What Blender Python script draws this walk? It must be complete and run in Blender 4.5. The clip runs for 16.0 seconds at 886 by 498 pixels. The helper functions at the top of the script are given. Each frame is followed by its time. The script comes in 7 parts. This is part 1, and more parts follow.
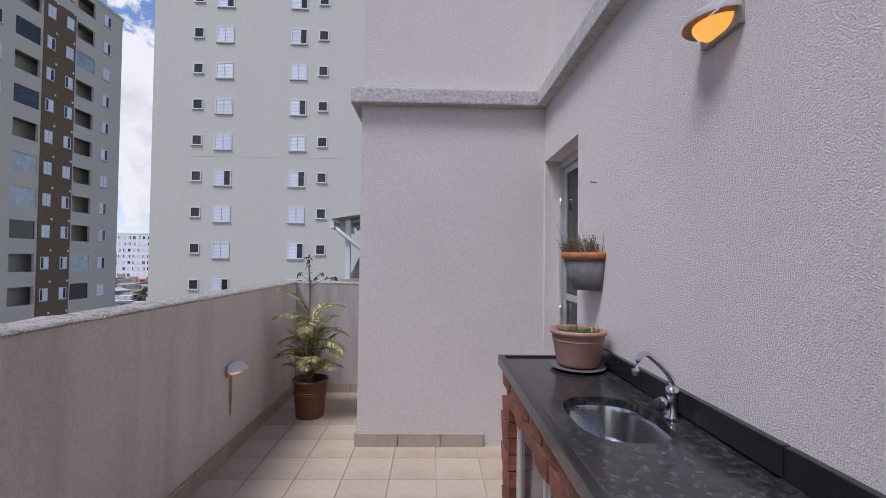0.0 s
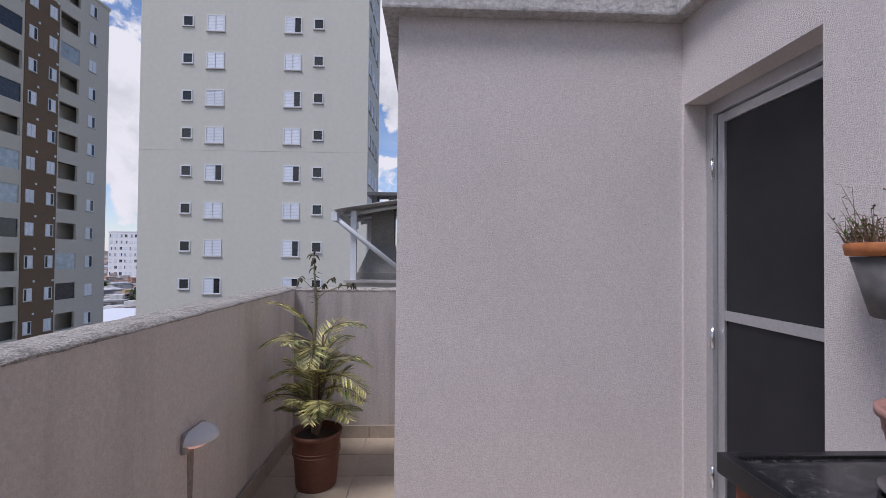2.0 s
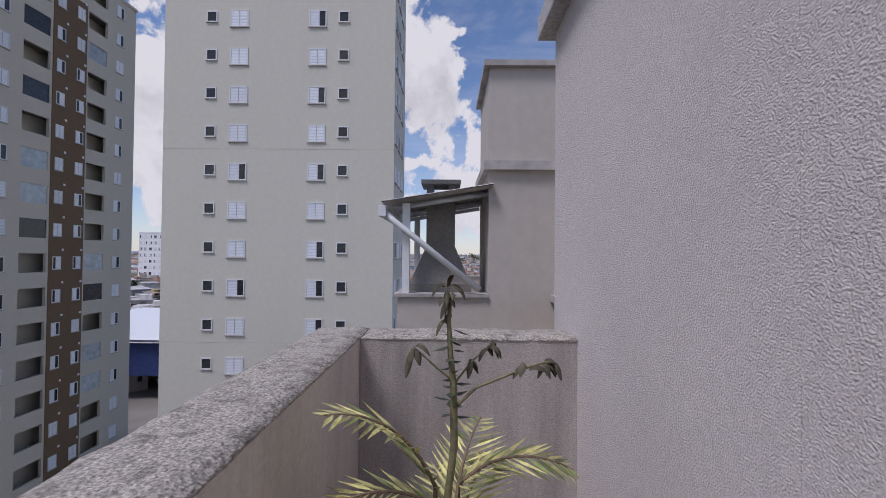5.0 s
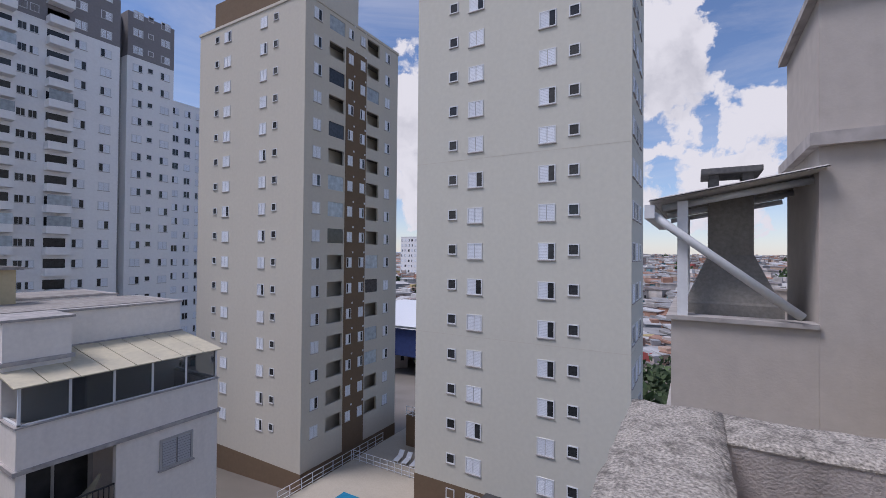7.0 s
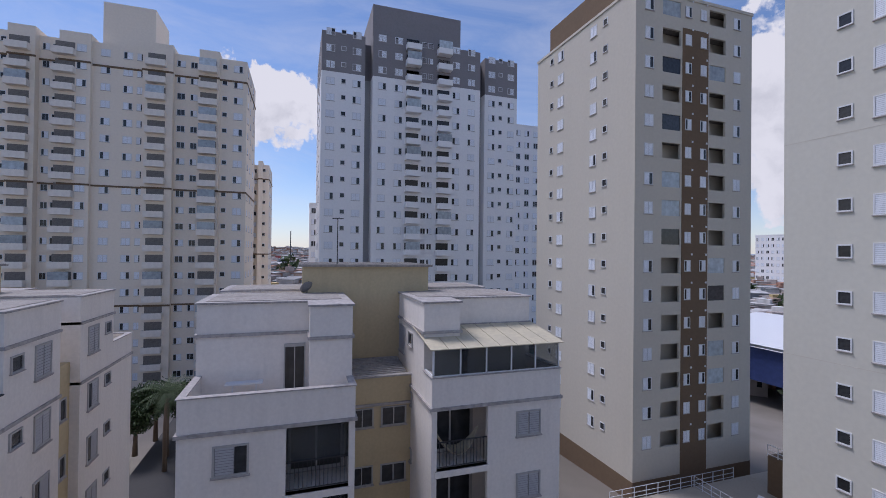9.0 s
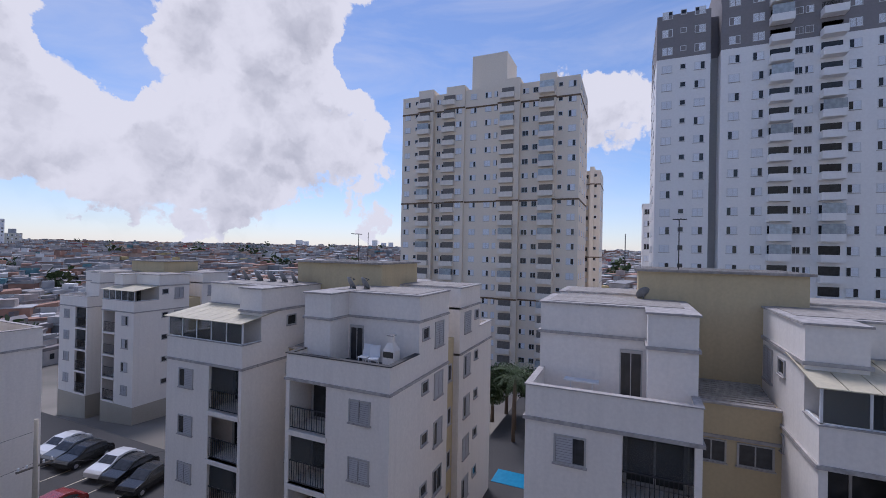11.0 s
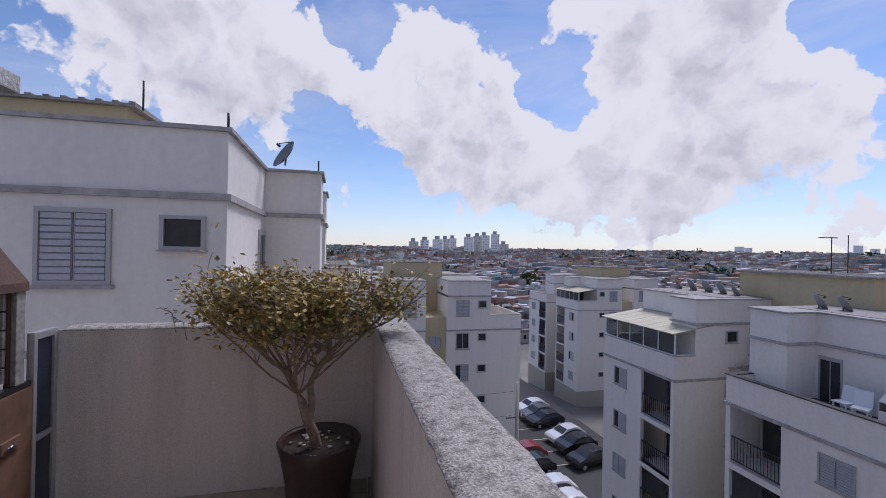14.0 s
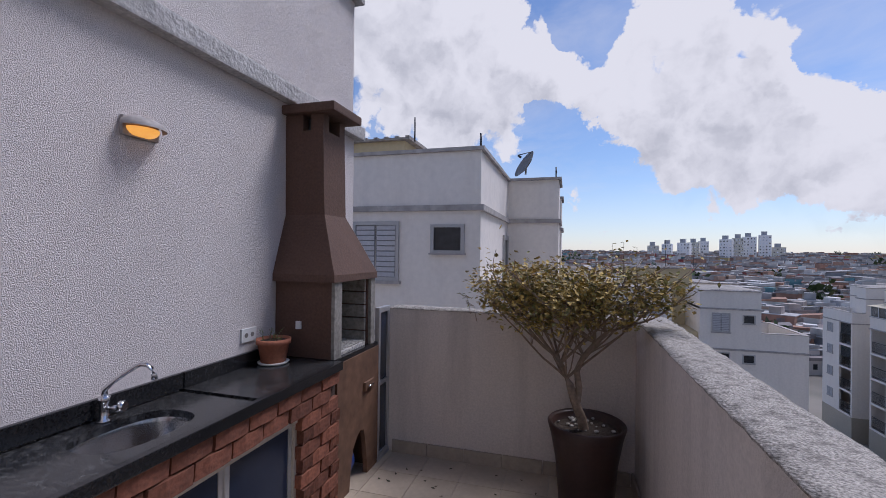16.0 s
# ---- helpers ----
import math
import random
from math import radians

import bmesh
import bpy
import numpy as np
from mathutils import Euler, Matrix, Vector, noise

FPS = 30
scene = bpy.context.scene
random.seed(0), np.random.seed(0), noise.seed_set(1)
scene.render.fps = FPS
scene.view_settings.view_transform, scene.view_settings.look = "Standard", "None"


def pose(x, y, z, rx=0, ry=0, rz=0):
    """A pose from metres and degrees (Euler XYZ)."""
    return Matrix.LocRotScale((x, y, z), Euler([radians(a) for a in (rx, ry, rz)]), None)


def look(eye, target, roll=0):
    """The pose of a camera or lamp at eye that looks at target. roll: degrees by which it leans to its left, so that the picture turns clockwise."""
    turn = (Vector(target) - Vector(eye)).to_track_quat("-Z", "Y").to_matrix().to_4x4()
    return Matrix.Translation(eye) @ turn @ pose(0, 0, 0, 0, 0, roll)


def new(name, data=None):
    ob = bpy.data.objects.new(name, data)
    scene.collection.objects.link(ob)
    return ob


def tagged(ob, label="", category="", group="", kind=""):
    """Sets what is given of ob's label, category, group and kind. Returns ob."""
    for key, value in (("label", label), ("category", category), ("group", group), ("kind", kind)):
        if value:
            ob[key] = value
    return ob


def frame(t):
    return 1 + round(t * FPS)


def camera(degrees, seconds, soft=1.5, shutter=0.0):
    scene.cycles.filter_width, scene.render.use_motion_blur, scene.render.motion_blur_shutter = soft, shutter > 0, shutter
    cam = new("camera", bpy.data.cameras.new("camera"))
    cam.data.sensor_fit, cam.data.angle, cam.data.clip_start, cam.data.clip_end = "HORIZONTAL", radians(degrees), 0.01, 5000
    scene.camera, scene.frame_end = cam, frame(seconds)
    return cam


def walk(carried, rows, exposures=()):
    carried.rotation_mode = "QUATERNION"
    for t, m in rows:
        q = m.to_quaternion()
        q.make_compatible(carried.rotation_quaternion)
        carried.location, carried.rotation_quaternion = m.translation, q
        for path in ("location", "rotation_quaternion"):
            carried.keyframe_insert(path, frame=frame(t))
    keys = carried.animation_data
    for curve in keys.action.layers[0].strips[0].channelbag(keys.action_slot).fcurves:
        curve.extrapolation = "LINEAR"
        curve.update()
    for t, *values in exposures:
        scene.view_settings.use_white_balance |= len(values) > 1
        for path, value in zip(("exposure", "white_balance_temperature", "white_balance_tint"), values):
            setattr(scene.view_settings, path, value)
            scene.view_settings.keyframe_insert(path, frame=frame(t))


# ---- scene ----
cam = camera(91.5, 16.0, 0.6)
PATH = [
    (0, (0.265, 0.034, 1.402), (0.313, 2.033, 1.445), 0.7),
    (0.5, (0.233, 0.301, 1.406), (0.288, 2.300, 1.446), 0.6),
    (1, (0.137, 0.603, 1.395), (0.198, 2.602, 1.435), 0.6),
    (1.5, (0.018, 0.919, 1.394), (0.083, 2.917, 1.432), 0.6),
    (2, (-0.132, 1.219, 1.398), (-0.062, 3.218, 1.429), 0.5),
    (2.5, (-0.265, 1.561, 1.396), (-0.193, 3.560, 1.426), 0.5),
    (3, (-0.354, 1.876, 1.404), (-0.285, 3.875, 1.439), 0.6),
    (5.5, (-0.925, 2.978, 1.481), (-1.036, 4.975, 1.511), 0.4),
    (6, (-1.051, 3.080, 1.515), (-1.361, 5.056, 1.543), 0.4),
    (6.5, (-1.166, 3.245, 1.555), (-1.785, 5.147, 1.581), 0.5),
    (7, (-1.213, 3.349, 1.564), (-2.221, 5.076, 1.588), 0.5),
    (7.5, (-1.269, 3.216, 1.577), (-2.634, 4.678, 1.594), 0.7),
    (8, (-1.200, 3.030, 1.600), (-2.808, 4.219, 1.612), 0.7),
    (10.5, (-1.036, 2.516, 1.610), (-2.997, 2.123, 1.627), 1),
    (11, (-1.029, 2.487, 1.620), (-2.862, 1.688, 1.628), 1.1),
    (11.5, (-1.121, 2.362, 1.620), (-2.750, 1.201, 1.626), 1.1),
    (12, (-1.214, 2.347, 1.592), (-2.600, 0.906, 1.595), 1.1),
    (12.5, (-1.156, 2.338, 1.596), (-2.307, 0.702, 1.601), 1.1),
    (13, (-1.071, 2.343, 1.608), (-2.008, 0.576, 1.613), 1),
    (13.5, (-0.985, 2.369, 1.610), (-1.700, 0.501, 1.618), 1),
    (14, (-0.907, 2.453, 1.634), (-1.376, 0.508, 1.638), 1.1),
    (14.5, (-0.837, 2.514, 1.618), (-1.046, 0.525, 1.624), 1),
    (15, (-0.793, 2.558, 1.603), (-0.738, 0.559, 1.611), 0.8),
    (15.5, (-0.757, 2.587, 1.595), (-0.419, 0.616, 1.604), 0.8),
    (16, (-0.707, 2.697, 1.578), (-0.146, 0.778, 1.591), 0.7),
]
EXPOSE = ((0, 0.44, 5900, 20), (1, 0.3, 5900, 20), (3, 0.33, 5950, 20), (6, 0.05, 6000, 21), (7, 0.2, 5950, 21), (8, 0.17, 5900, 21), (10.5, 0.2, 5700, 22), (12.5, 0.05, 5750, 22), (14.5, 0.25, 5800, 21), (16, 0.22, 5800, 20))
walk(cam, [(t, look(e, g, r)) for t, e, g, r in PATH], EXPOSE)

# ---- light ----
world = bpy.data.worlds.new("sky")
scene.world = world
world.use_nodes = True
wt = world.node_tree
wt.nodes.clear()
SUN_AZ, SUN_EL = -131.0, 60.0   # degrees: azimuth from +y towards +x


def wnode(kind, **vals):
    n = wt.nodes.new(kind)
    for k, v in vals.items():
        n.inputs[k].default_value = v
    return n


def wmath(op, a, b=None, c=None, clamp=False):
    n = wt.nodes.new("ShaderNodeMath")
    n.operation, n.use_clamp = op, clamp
    for i, v in enumerate((a, b, c)):
        if v is None:
            continue
        if isinstance(v, (int, float)):
            n.inputs[i].default_value = v
        else:
            wt.links.new(v, n.inputs[i])
    return n.outputs[0]


# cloud banks and blue gaps: direction from the terrace, reach, weight
BANKS = (
    ((-0.22, -0.92, 0.32), 0.28, 0.60), ((-0.10, -0.93, 0.37), 0.22, 0.5), ((-0.35, -0.90, 0.27), 0.20, 0.5), ((-0.24, -0.95, 0.21), 0.18, 0.4),
    ((0.22, -0.89, 0.40), 0.25, 0.6), ((0.36, -0.83, 0.43), 0.30, 0.6), ((0.07, -0.93, 0.36), 0.15, 0.4),
    ((-0.71, -0.63, 0.31), 0.16, 0.6), ((-0.77, -0.56, 0.29), 0.15, 0.55), ((-0.66, -0.71, 0.24), 0.22, 0.5), ((-0.60, -0.79, 0.15), 0.23, 0.45),
    ((-0.83, -0.53, 0.17), 0.20, 0.45), ((-0.45, -0.88, 0.16), 0.18, 0.4), ((-0.54, -0.80, 0.26), 0.15, 0.4),
    ((-0.48, -0.75, 0.45), 0.17, 0.5), ((-0.60, -0.66, 0.46), 0.20, 0.5), ((-0.69, -0.54, 0.50), 0.16, 0.5),
    ((-0.92, -0.08, 0.37), 0.13, 0.5), ((-0.96, -0.05, 0.27), 0.16, 0.5), ((-0.95, -0.18, 0.27), 0.11, 0.4),
    ((0.01, 0.97, 0.25), 0.30, 0.5), ((-0.06, 0.91, 0.42), 0.18, 0.5), ((-0.55, 0.78, 0.25), 0.30, 0.5), ((-0.84, 0.48, 0.16), 0.16, 0.4),
    ((-0.44, -0.85, 0.32), 0.10, -0.55), ((0.0, -0.97, 0.25), 0.13, -0.5), ((-0.76, -0.50, 0.41), 0.10, -0.55), ((-0.84, -0.38, 0.38), 0.19, -0.6),
    ((-0.986, -0.06, 0.155), 0.10, -0.4), ((-0.91, -0.09, 0.46), 0.12, -0.4), ((-0.04, -0.90, 0.44), 0.10, -0.5), ((-0.42, -0.83, 0.37), 0.09, -0.5),
    ((0.08, 0.91, 0.40), 0.12, -0.6), ((0.25, -0.83, 0.50), 0.09, -0.5), ((-0.84, 0.45, 0.38), 0.2, -0.5), ((-0.15, -0.98, 0.13), 0.12, -0.3),
)


def cloud_field(vec):
    """How thick the cloud is in a direction: billowing noise round the banks."""
    L = wt.links.new
    warp = wnode("ShaderNodeTexNoise", Scale=9.0, Detail=7.0, Roughness=0.6)
    L(vec, warp.inputs["Vector"])
    shift = wt.nodes.new("ShaderNodeVectorMath")
    shift.operation = "MULTIPLY_ADD"
    L(warp.outputs["Color"], shift.inputs[0])
    shift.inputs[1].default_value, shift.inputs[2].default_value = (0.13, 0.13, 0.13), (-0.065, -0.065, -0.065)
    bent = wt.nodes.new("ShaderNodeVectorMath")
    L(vec, bent.inputs[0]), L(shift.outputs[0], bent.inputs[1])
    total = None
    for c, reach, weight in BANKS:
        d = wt.nodes.new("ShaderNodeVectorMath")
        d.operation = "DISTANCE"
        d.inputs[1].default_value = c
        L(bent.outputs[0], d.inputs[0])
        r = wt.nodes.new("ShaderNodeMapRange")
        r.interpolation_type = "SMOOTHSTEP"
        r.inputs[1].default_value, r.inputs[2].default_value = reach, reach * 0.25
        r.inputs[3].default_value, r.inputs[4].default_value = 0.0, weight
        L(d.outputs["Value"], r.inputs[0])
        total = r.outputs[0] if total is None else wmath("ADD", total, r.outputs[0])
    big = wnode("ShaderNodeTexNoise", Scale=3.2, Detail=8.0, Roughness=0.55)
    L(vec, big.inputs["Vector"])
    # more cover lower down, where banks stand behind one another
    sp = wt.nodes.new("ShaderNodeSeparateXYZ")
    L(vec, sp.inputs[0])
    low = wt.nodes.new("ShaderNodeMapRange")
    low.inputs[1].default_value, low.inputs[2].default_value = 0.32, 0.10
    low.inputs[3].default_value, low.inputs[4].default_value = 0.0, 0.16
    L(sp.outputs[2], low.inputs[0])
    vor = wt.nodes.new("ShaderNodeTexVoronoi")
    vor.feature = "SMOOTH_F1"
    vor.inputs["Scale"].default_value, vor.inputs["Smoothness"].default_value, vor.inputs["Detail"].default_value = 13.0, 0.3, 3.0
    L(bent.outputs[0], vor.inputs["Vector"])
    puff = wmath("MULTIPLY_ADD", vor.outputs["Distance"], -0.45, 0.22)
    return wmath("ADD", wmath("ADD", wmath("MINIMUM", total, 0.75), puff), wmath("ADD", wmath("MULTIPLY_ADD", big.outputs[0], 1.2, -0.74), low.outputs[0]))


def build_sky():
    L = wt.links.new
    sky = wt.nodes.new("ShaderNodeTexSky")
    sky.sky_type, sky.sun_disc = "NISHITA", False
    sky.sun_elevation, sky.sun_rotation = radians(SUN_EL), radians(SUN_AZ)
    sky.air_density, sky.dust_density, sky.ozone_density = 1.0, 0.25, 3.0
    co = wt.nodes.new("ShaderNodeTexCoord")
    sep = wt.nodes.new("ShaderNodeSeparateXYZ")
    L(co.outputs["Generated"], sep.inputs[0])
    z = wmath("MAXIMUM", sep.outputs[2], 0.0)
    mask = wt.nodes.new("ShaderNodeMapRange")
    mask.interpolation_type = "SMOOTHSTEP"
    mask.inputs[1].default_value, mask.inputs[2].default_value = 0.0, 0.13
    L(cloud_field(co.outputs["Generated"]), mask.inputs[0])
    # thin veil
    wm = wt.nodes.new("ShaderNodeMapping")
    wm.inputs["Scale"].default_value = (1.6, 1.6, 6.0)
    L(co.outputs["Generated"], wm.inputs[0])
    wisp = wnode("ShaderNodeTexNoise", Scale=1.6, Detail=7.0, Roughness=0.62, Distortion=0.6)
    L(wm.outputs[0], wisp.inputs["Vector"])
    veil = wt.nodes.new("ShaderNodeMapRange")
    veil.inputs[1].default_value, veil.inputs[2].default_value = 0.40, 0.72
    veil.inputs[4].default_value = 0.34
    L(wisp.outputs[0], veil.inputs[0])
    haze = wt.nodes.new("ShaderNodeMapRange")
    haze.inputs[1].default_value, haze.inputs[2].default_value = 0.17, 0.0
    haze.inputs[3].default_value, haze.inputs[4].default_value = 0.0, 0.38
    L(z, haze.inputs[0])
    m1 = wmath("MAXIMUM", mask.outputs[0], veil.outputs[0])
    m2 = wmath("MAXIMUM", m1, haze.outputs[0], clamp=True)
    # grey where more cloud lies above, white on the crowns
    up = wt.nodes.new("ShaderNodeVectorMath")
    up.inputs[1].default_value = (-0.015, -0.01, 0.055)
    L(co.outputs["Generated"], up.inputs[0])
    shade = wt.nodes.new("ShaderNodeMapRange")
    shade.interpolation_type = "SMOOTHSTEP"
    shade.inputs[1].default_value, shade.inputs[2].default_value = 0.14, 0.85
    shade.inputs[3].default_value, shade.inputs[4].default_value = 1.0, 0.0
    L(cloud_field(up.outputs[0]), shade.inputs[0])
    ramp = wt.nodes.new("ShaderNodeMix")
    ramp.data_type = "RGBA"
    ramp.inputs[6].default_value = (0.61, 0.615, 0.625, 1)
    ramp.inputs[7].default_value = (1.0, 0.985, 0.945, 1)
    L(shade.outputs[0], ramp.inputs[0])
    b1 = wnode("ShaderNodeBackground", Strength=0.1)
    L(sky.outputs[0], b1.inputs[0])
    b2 = wnode("ShaderNodeBackground", Strength=CLOUD)
    L(ramp.outputs[2], b2.inputs[0])
    mix = wt.nodes.new("ShaderNodeMixShader")
    L(m2, mix.inputs[0]), L(b1.outputs[0], mix.inputs[1]), L(b2.outputs[0], mix.inputs[2])
    out = wt.nodes.new("ShaderNodeOutputWorld")
    L(mix.outputs[0], out.inputs[0])


CLOUD = 0.65
build_sky()
sun = new("sun", bpy.data.lights.new("sun", "SUN"))
sun.data.energy, sun.data.angle, sun.data.color = 2.1, radians(20), (1.0, 0.96, 0.9)
sun.matrix_world = look((0, 0, 0), (-math.sin(radians(SUN_AZ)) * math.cos(radians(SUN_EL)), -math.cos(radians(SUN_AZ)) * math.cos(radians(SUN_EL)), -math.sin(radians(SUN_EL))))

# ---- materials ----
def mat(name, color, rough=0.7, metal=0.0, grain=60.0, var=0.12, bump=0.0, bscale=None, stain=0.0, stain_col=(0.05, 0.045, 0.04), stain_scale=1.2, rand=0.0, streak=False, spec=0.5, island=False, coat=0.0):
    m = bpy.data.materials.new(name)
    m.use_nodes = True
    nt = m.node_tree
    L = nt.links.new
    p = nt.nodes["Principled BSDF"]
    p.inputs["Roughness"].default_value, p.inputs["Metallic"].default_value = rough, metal
    p.inputs["Specular IOR Level"].default_value, p.inputs["Coat Weight"].default_value = spec, coat
    co = nt.nodes.new("ShaderNodeTexCoord")
    n1 = nt.nodes.new("ShaderNodeTexNoise")
    n1.inputs["Scale"].default_value, n1.inputs["Detail"].default_value = grain, 4.0
    L(co.outputs["Object"], n1.inputs["Vector"])
    mr = nt.nodes.new("ShaderNodeMapRange")
    mr.inputs[1].default_value, mr.inputs[2].default_value = 0.3, 0.7
    mr.inputs[3].default_value, mr.inputs[4].default_value = 1 - var, 1 + var
    L(n1.outputs[0], mr.inputs[0])
    mul = nt.nodes.new("ShaderNodeMix")
    mul.data_type, mul.blend_type = "RGBA", "MULTIPLY"
    mul.inputs[0].default_value = 1.0
    mul.inputs[6].default_value = (*color, 1)
    L(mr.outputs[0], mul.inputs[7])
    col = mul.outputs[2]
    if stain:
        n2 = nt.nodes.new("ShaderNodeTexNoise")
        n2.inputs["Scale"].default_value, n2.inputs["Detail"].default_value, n2.inputs["Roughness"].default_value = stain_scale, 6.0, 0.62
        v = co.outputs["Object"]
        if streak:
            mp = nt.nodes.new("ShaderNodeMapping")
            mp.inputs["Scale"].default_value = (3.0, 3.0, 0.35)
            L(v, mp.inputs[0])
            v = mp.outputs[0]
        L(v, n2.inputs["Vector"])
        r2 = nt.nodes.new("ShaderNodeMapRange")
        r2.inputs[1].default_value, r2.inputs[2].default_value, r2.inputs[4].default_value = 0.48, 0.78, stain
        L(n2.outputs[0], r2.inputs[0])
        mx = nt.nodes.new("ShaderNodeMix")
        mx.data_type = "RGBA"
        mx.inputs[7].default_value = (*stain_col, 1)
        L(r2.outputs[0], mx.inputs[0]), L(col, mx.inputs[6])
        col = mx.outputs[2]
    if rand:
        if island:
            ge = nt.nodes.new("ShaderNodeNewGeometry")
            src = ge.outputs["Random Per Island"]
        else:
            oi = nt.nodes.new("ShaderNodeObjectInfo")
            src = oi.outputs["Random"]
        r3 = nt.nodes.new("ShaderNodeMapRange")
        r3.inputs[3].default_value, r3.inputs[4].default_value = 1 - rand, 1 + rand
        L(src, r3.inputs[0])
        m3 = nt.nodes.new("ShaderNodeMix")
        m3.data_type, m3.blend_type = "RGBA", "MULTIPLY"
        m3.inputs[0].default_value = 1.0
        L(col, m3.inputs[6]), L(r3.outputs[0], m3.inputs[7])
        col = m3.outputs[2]
    L(col, p.inputs["Base Color"])
    if bump:
        n4 = nt.nodes.new("ShaderNodeTexNoise")
        n4.inputs["Scale"].default_value, n4.inputs["Detail"].default_value = bscale or grain, 5.0
        L(co.outputs["Object"], n4.inputs["Vector"])
        b = nt.nodes.new("ShaderNodeBump")
        b.inputs["Strength"].default_value, b.inputs["Distance"].default_value = bump, 0.01
        L(n4.outputs[0], b.inputs["Height"]), L(b.outputs[0], p.inputs["Normal"])
    return m


def glass_mat(name, tint, rough=0.05):
    m = bpy.data.materials.new(name)
    m.use_nodes = True
    p = m.node_tree.nodes["Principled BSDF"]
    p.inputs["Base Color"].default_value = (*tint, 1)
    p.inputs["Roughness"].default_value = rough
    p.inputs["Transmission Weight"].default_value = 0.9
    p.inputs["IOR"].default_value = 1.12
    return m


M_PLASTER = mat("terrace_plaster", (0.71, 0.65, 0.62), 0.9, grain=90, var=0.09, bump=0.8, bscale=230, stain=0.25, stain_col=(0.42, 0.38, 0.36), stain_scale=0.9)
M_PARAPET = mat("parapet_plaster", (0.70, 0.635, 0.575), 0.92, grain=70, var=0.08, bump=0.5, bscale=150, stain=0.5, stain_col=(0.27, 0.24, 0.215), stain_scale=1.0, streak=True)
# Rain-streaked copy of the parapet plaster, base darkened for the shaded north end.
M_PARAPETN = mat("rain_streaked_shaded_plaster", (0.46, 0.415, 0.385), 0.92, grain=70, var=0.1, bump=0.5, bscale=150, stain=0.8, stain_col=(0.15, 0.135, 0.12), stain_scale=1.6, streak=True)
M_CAP = mat("worn_concrete_cap", (0.40, 0.365, 0.32), 0.95, grain=150, var=0.55, bump=1.0, bscale=90, stain=1.0, stain_col=(0.075, 0.068, 0.058), stain_scale=24)
M_BAND = mat("rough_band", (0.50, 0.48, 0.46), 0.95, grain=50, var=0.22, bump=0.9, bscale=45, stain=0.5, stain_col=(0.16, 0.15, 0.14), stain_scale=5)
M_TILE = mat("cream_floor_tile", (0.49, 0.405, 0.305), 0.45, grain=25, var=0.07, bump=0.04, stain=0.65, stain_col=(0.24, 0.185, 0.13), stain_scale=1.7, rand=0.05)
M_GROUT = mat("grout", (0.46, 0.41, 0.35), 0.95, grain=80, var=0.2, bump=0.3)
M_WHITE = mat("block_plaster", (0.82, 0.765, 0.70), 0.9, grain=8, var=0.04, bump=0.15, bscale=40, stain=0.16, stain_col=(0.42, 0.38, 0.34), stain_scale=0.8, streak=True)
M_LEDGE = mat("block_ledge", (0.42, 0.39, 0.37), 0.95, grain=6, var=0.25, stain=0.5, stain_col=(0.15, 0.14, 0.13), stain_scale=1.5)
M_YELLOW = mat("yellow_plaster", (0.56, 0.46, 0.28), 0.9, grain=8, var=0.05, stain=0.3, stain_col=(0.32, 0.26, 0.17), stain_scale=0.5, streak=True)
M_BASE = mat("beige_base", (0.45, 0.40, 0.32), 0.9, grain=8, var=0.06, stain=0.2, stain_col=(0.25, 0.22, 0.18), stain_scale=0.5)
M_TOWER = mat("tower_cream", (0.62, 0.60, 0.52), 0.9, grain=3, var=0.03, stain=0.12, stain_col=(0.48, 0.46, 0.40), stain_scale=0.2, streak=True)
M_TOWER2 = mat("tower_beige", (0.58, 0.54, 0.46), 0.9, grain=3, var=0.03, stain=0.12, stain_col=(0.45, 0.42, 0.36), stain_scale=0.2, streak=True)
M_BROWN = mat("tower_brown", (0.17, 0.115, 0.07), 0.9, grain=3, var=0.06, stain=0.2, stain_col=(0.1, 0.07, 0.045), stain_scale=0.3)
M_TOWERW = mat("tower_white", (0.87, 0.86, 0.85), 0.9, grain=3, var=0.03, stain=0.1, stain_col=(0.55, 0.55, 0.57), stain_scale=0.2, streak=True)
M_GREY = mat("tower_grey", (0.25, 0.235, 0.24), 0.9, grain=3, var=0.05, stain=0.1, stain_scale=0.3)
M_BEIGE = mat("tower_sand", (0.84, 0.745, 0.62), 0.9, grain=3, var=0.03, stain=0.12, stain_col=(0.66, 0.58, 0.48), stain_scale=0.2, streak=True)
M_FRAME = mat("white_aluminium", (0.72, 0.73, 0.74), 0.45, grain=20, var=0.04)
M_SHUT = mat("shutter_white", (0.84, 0.87, 0.92), 0.55, grain=20, var=0.05, rand=0.07)
M_DARK = mat("dark_pane", (0.035, 0.037, 0.04), 0.12, grain=4, var=0.3, rand=0.3)
# Dark brown-grey that stands in for shade inside rooms, balconies and holes.
M_RECESS_SHADE = mat("recess_shade", (0.20, 0.185, 0.17), 0.9, grain=4, var=0.2)
M_RAIL = mat("iron_rail", (0.05, 0.05, 0.055), 0.5, metal=0.3, grain=30, var=0.1)
M_GLASS = glass_mat("smoked_glass", (0.32, 0.34, 0.35))
M_AWN = mat("awning_sheet", (0.56, 0.50, 0.36), 0.6, grain=6, var=0.1, stain=0.4, stain_col=(0.35, 0.31, 0.25), stain_scale=1.5)
M_TAR = mat("black_roofing", (0.05, 0.05, 0.052), 0.8, grain=10, var=0.3)
M_ROOF = mat("roof_sheet", (0.33, 0.30, 0.27), 0.85, grain=8, var=0.25, stain=0.4, stain_scale=1.0)
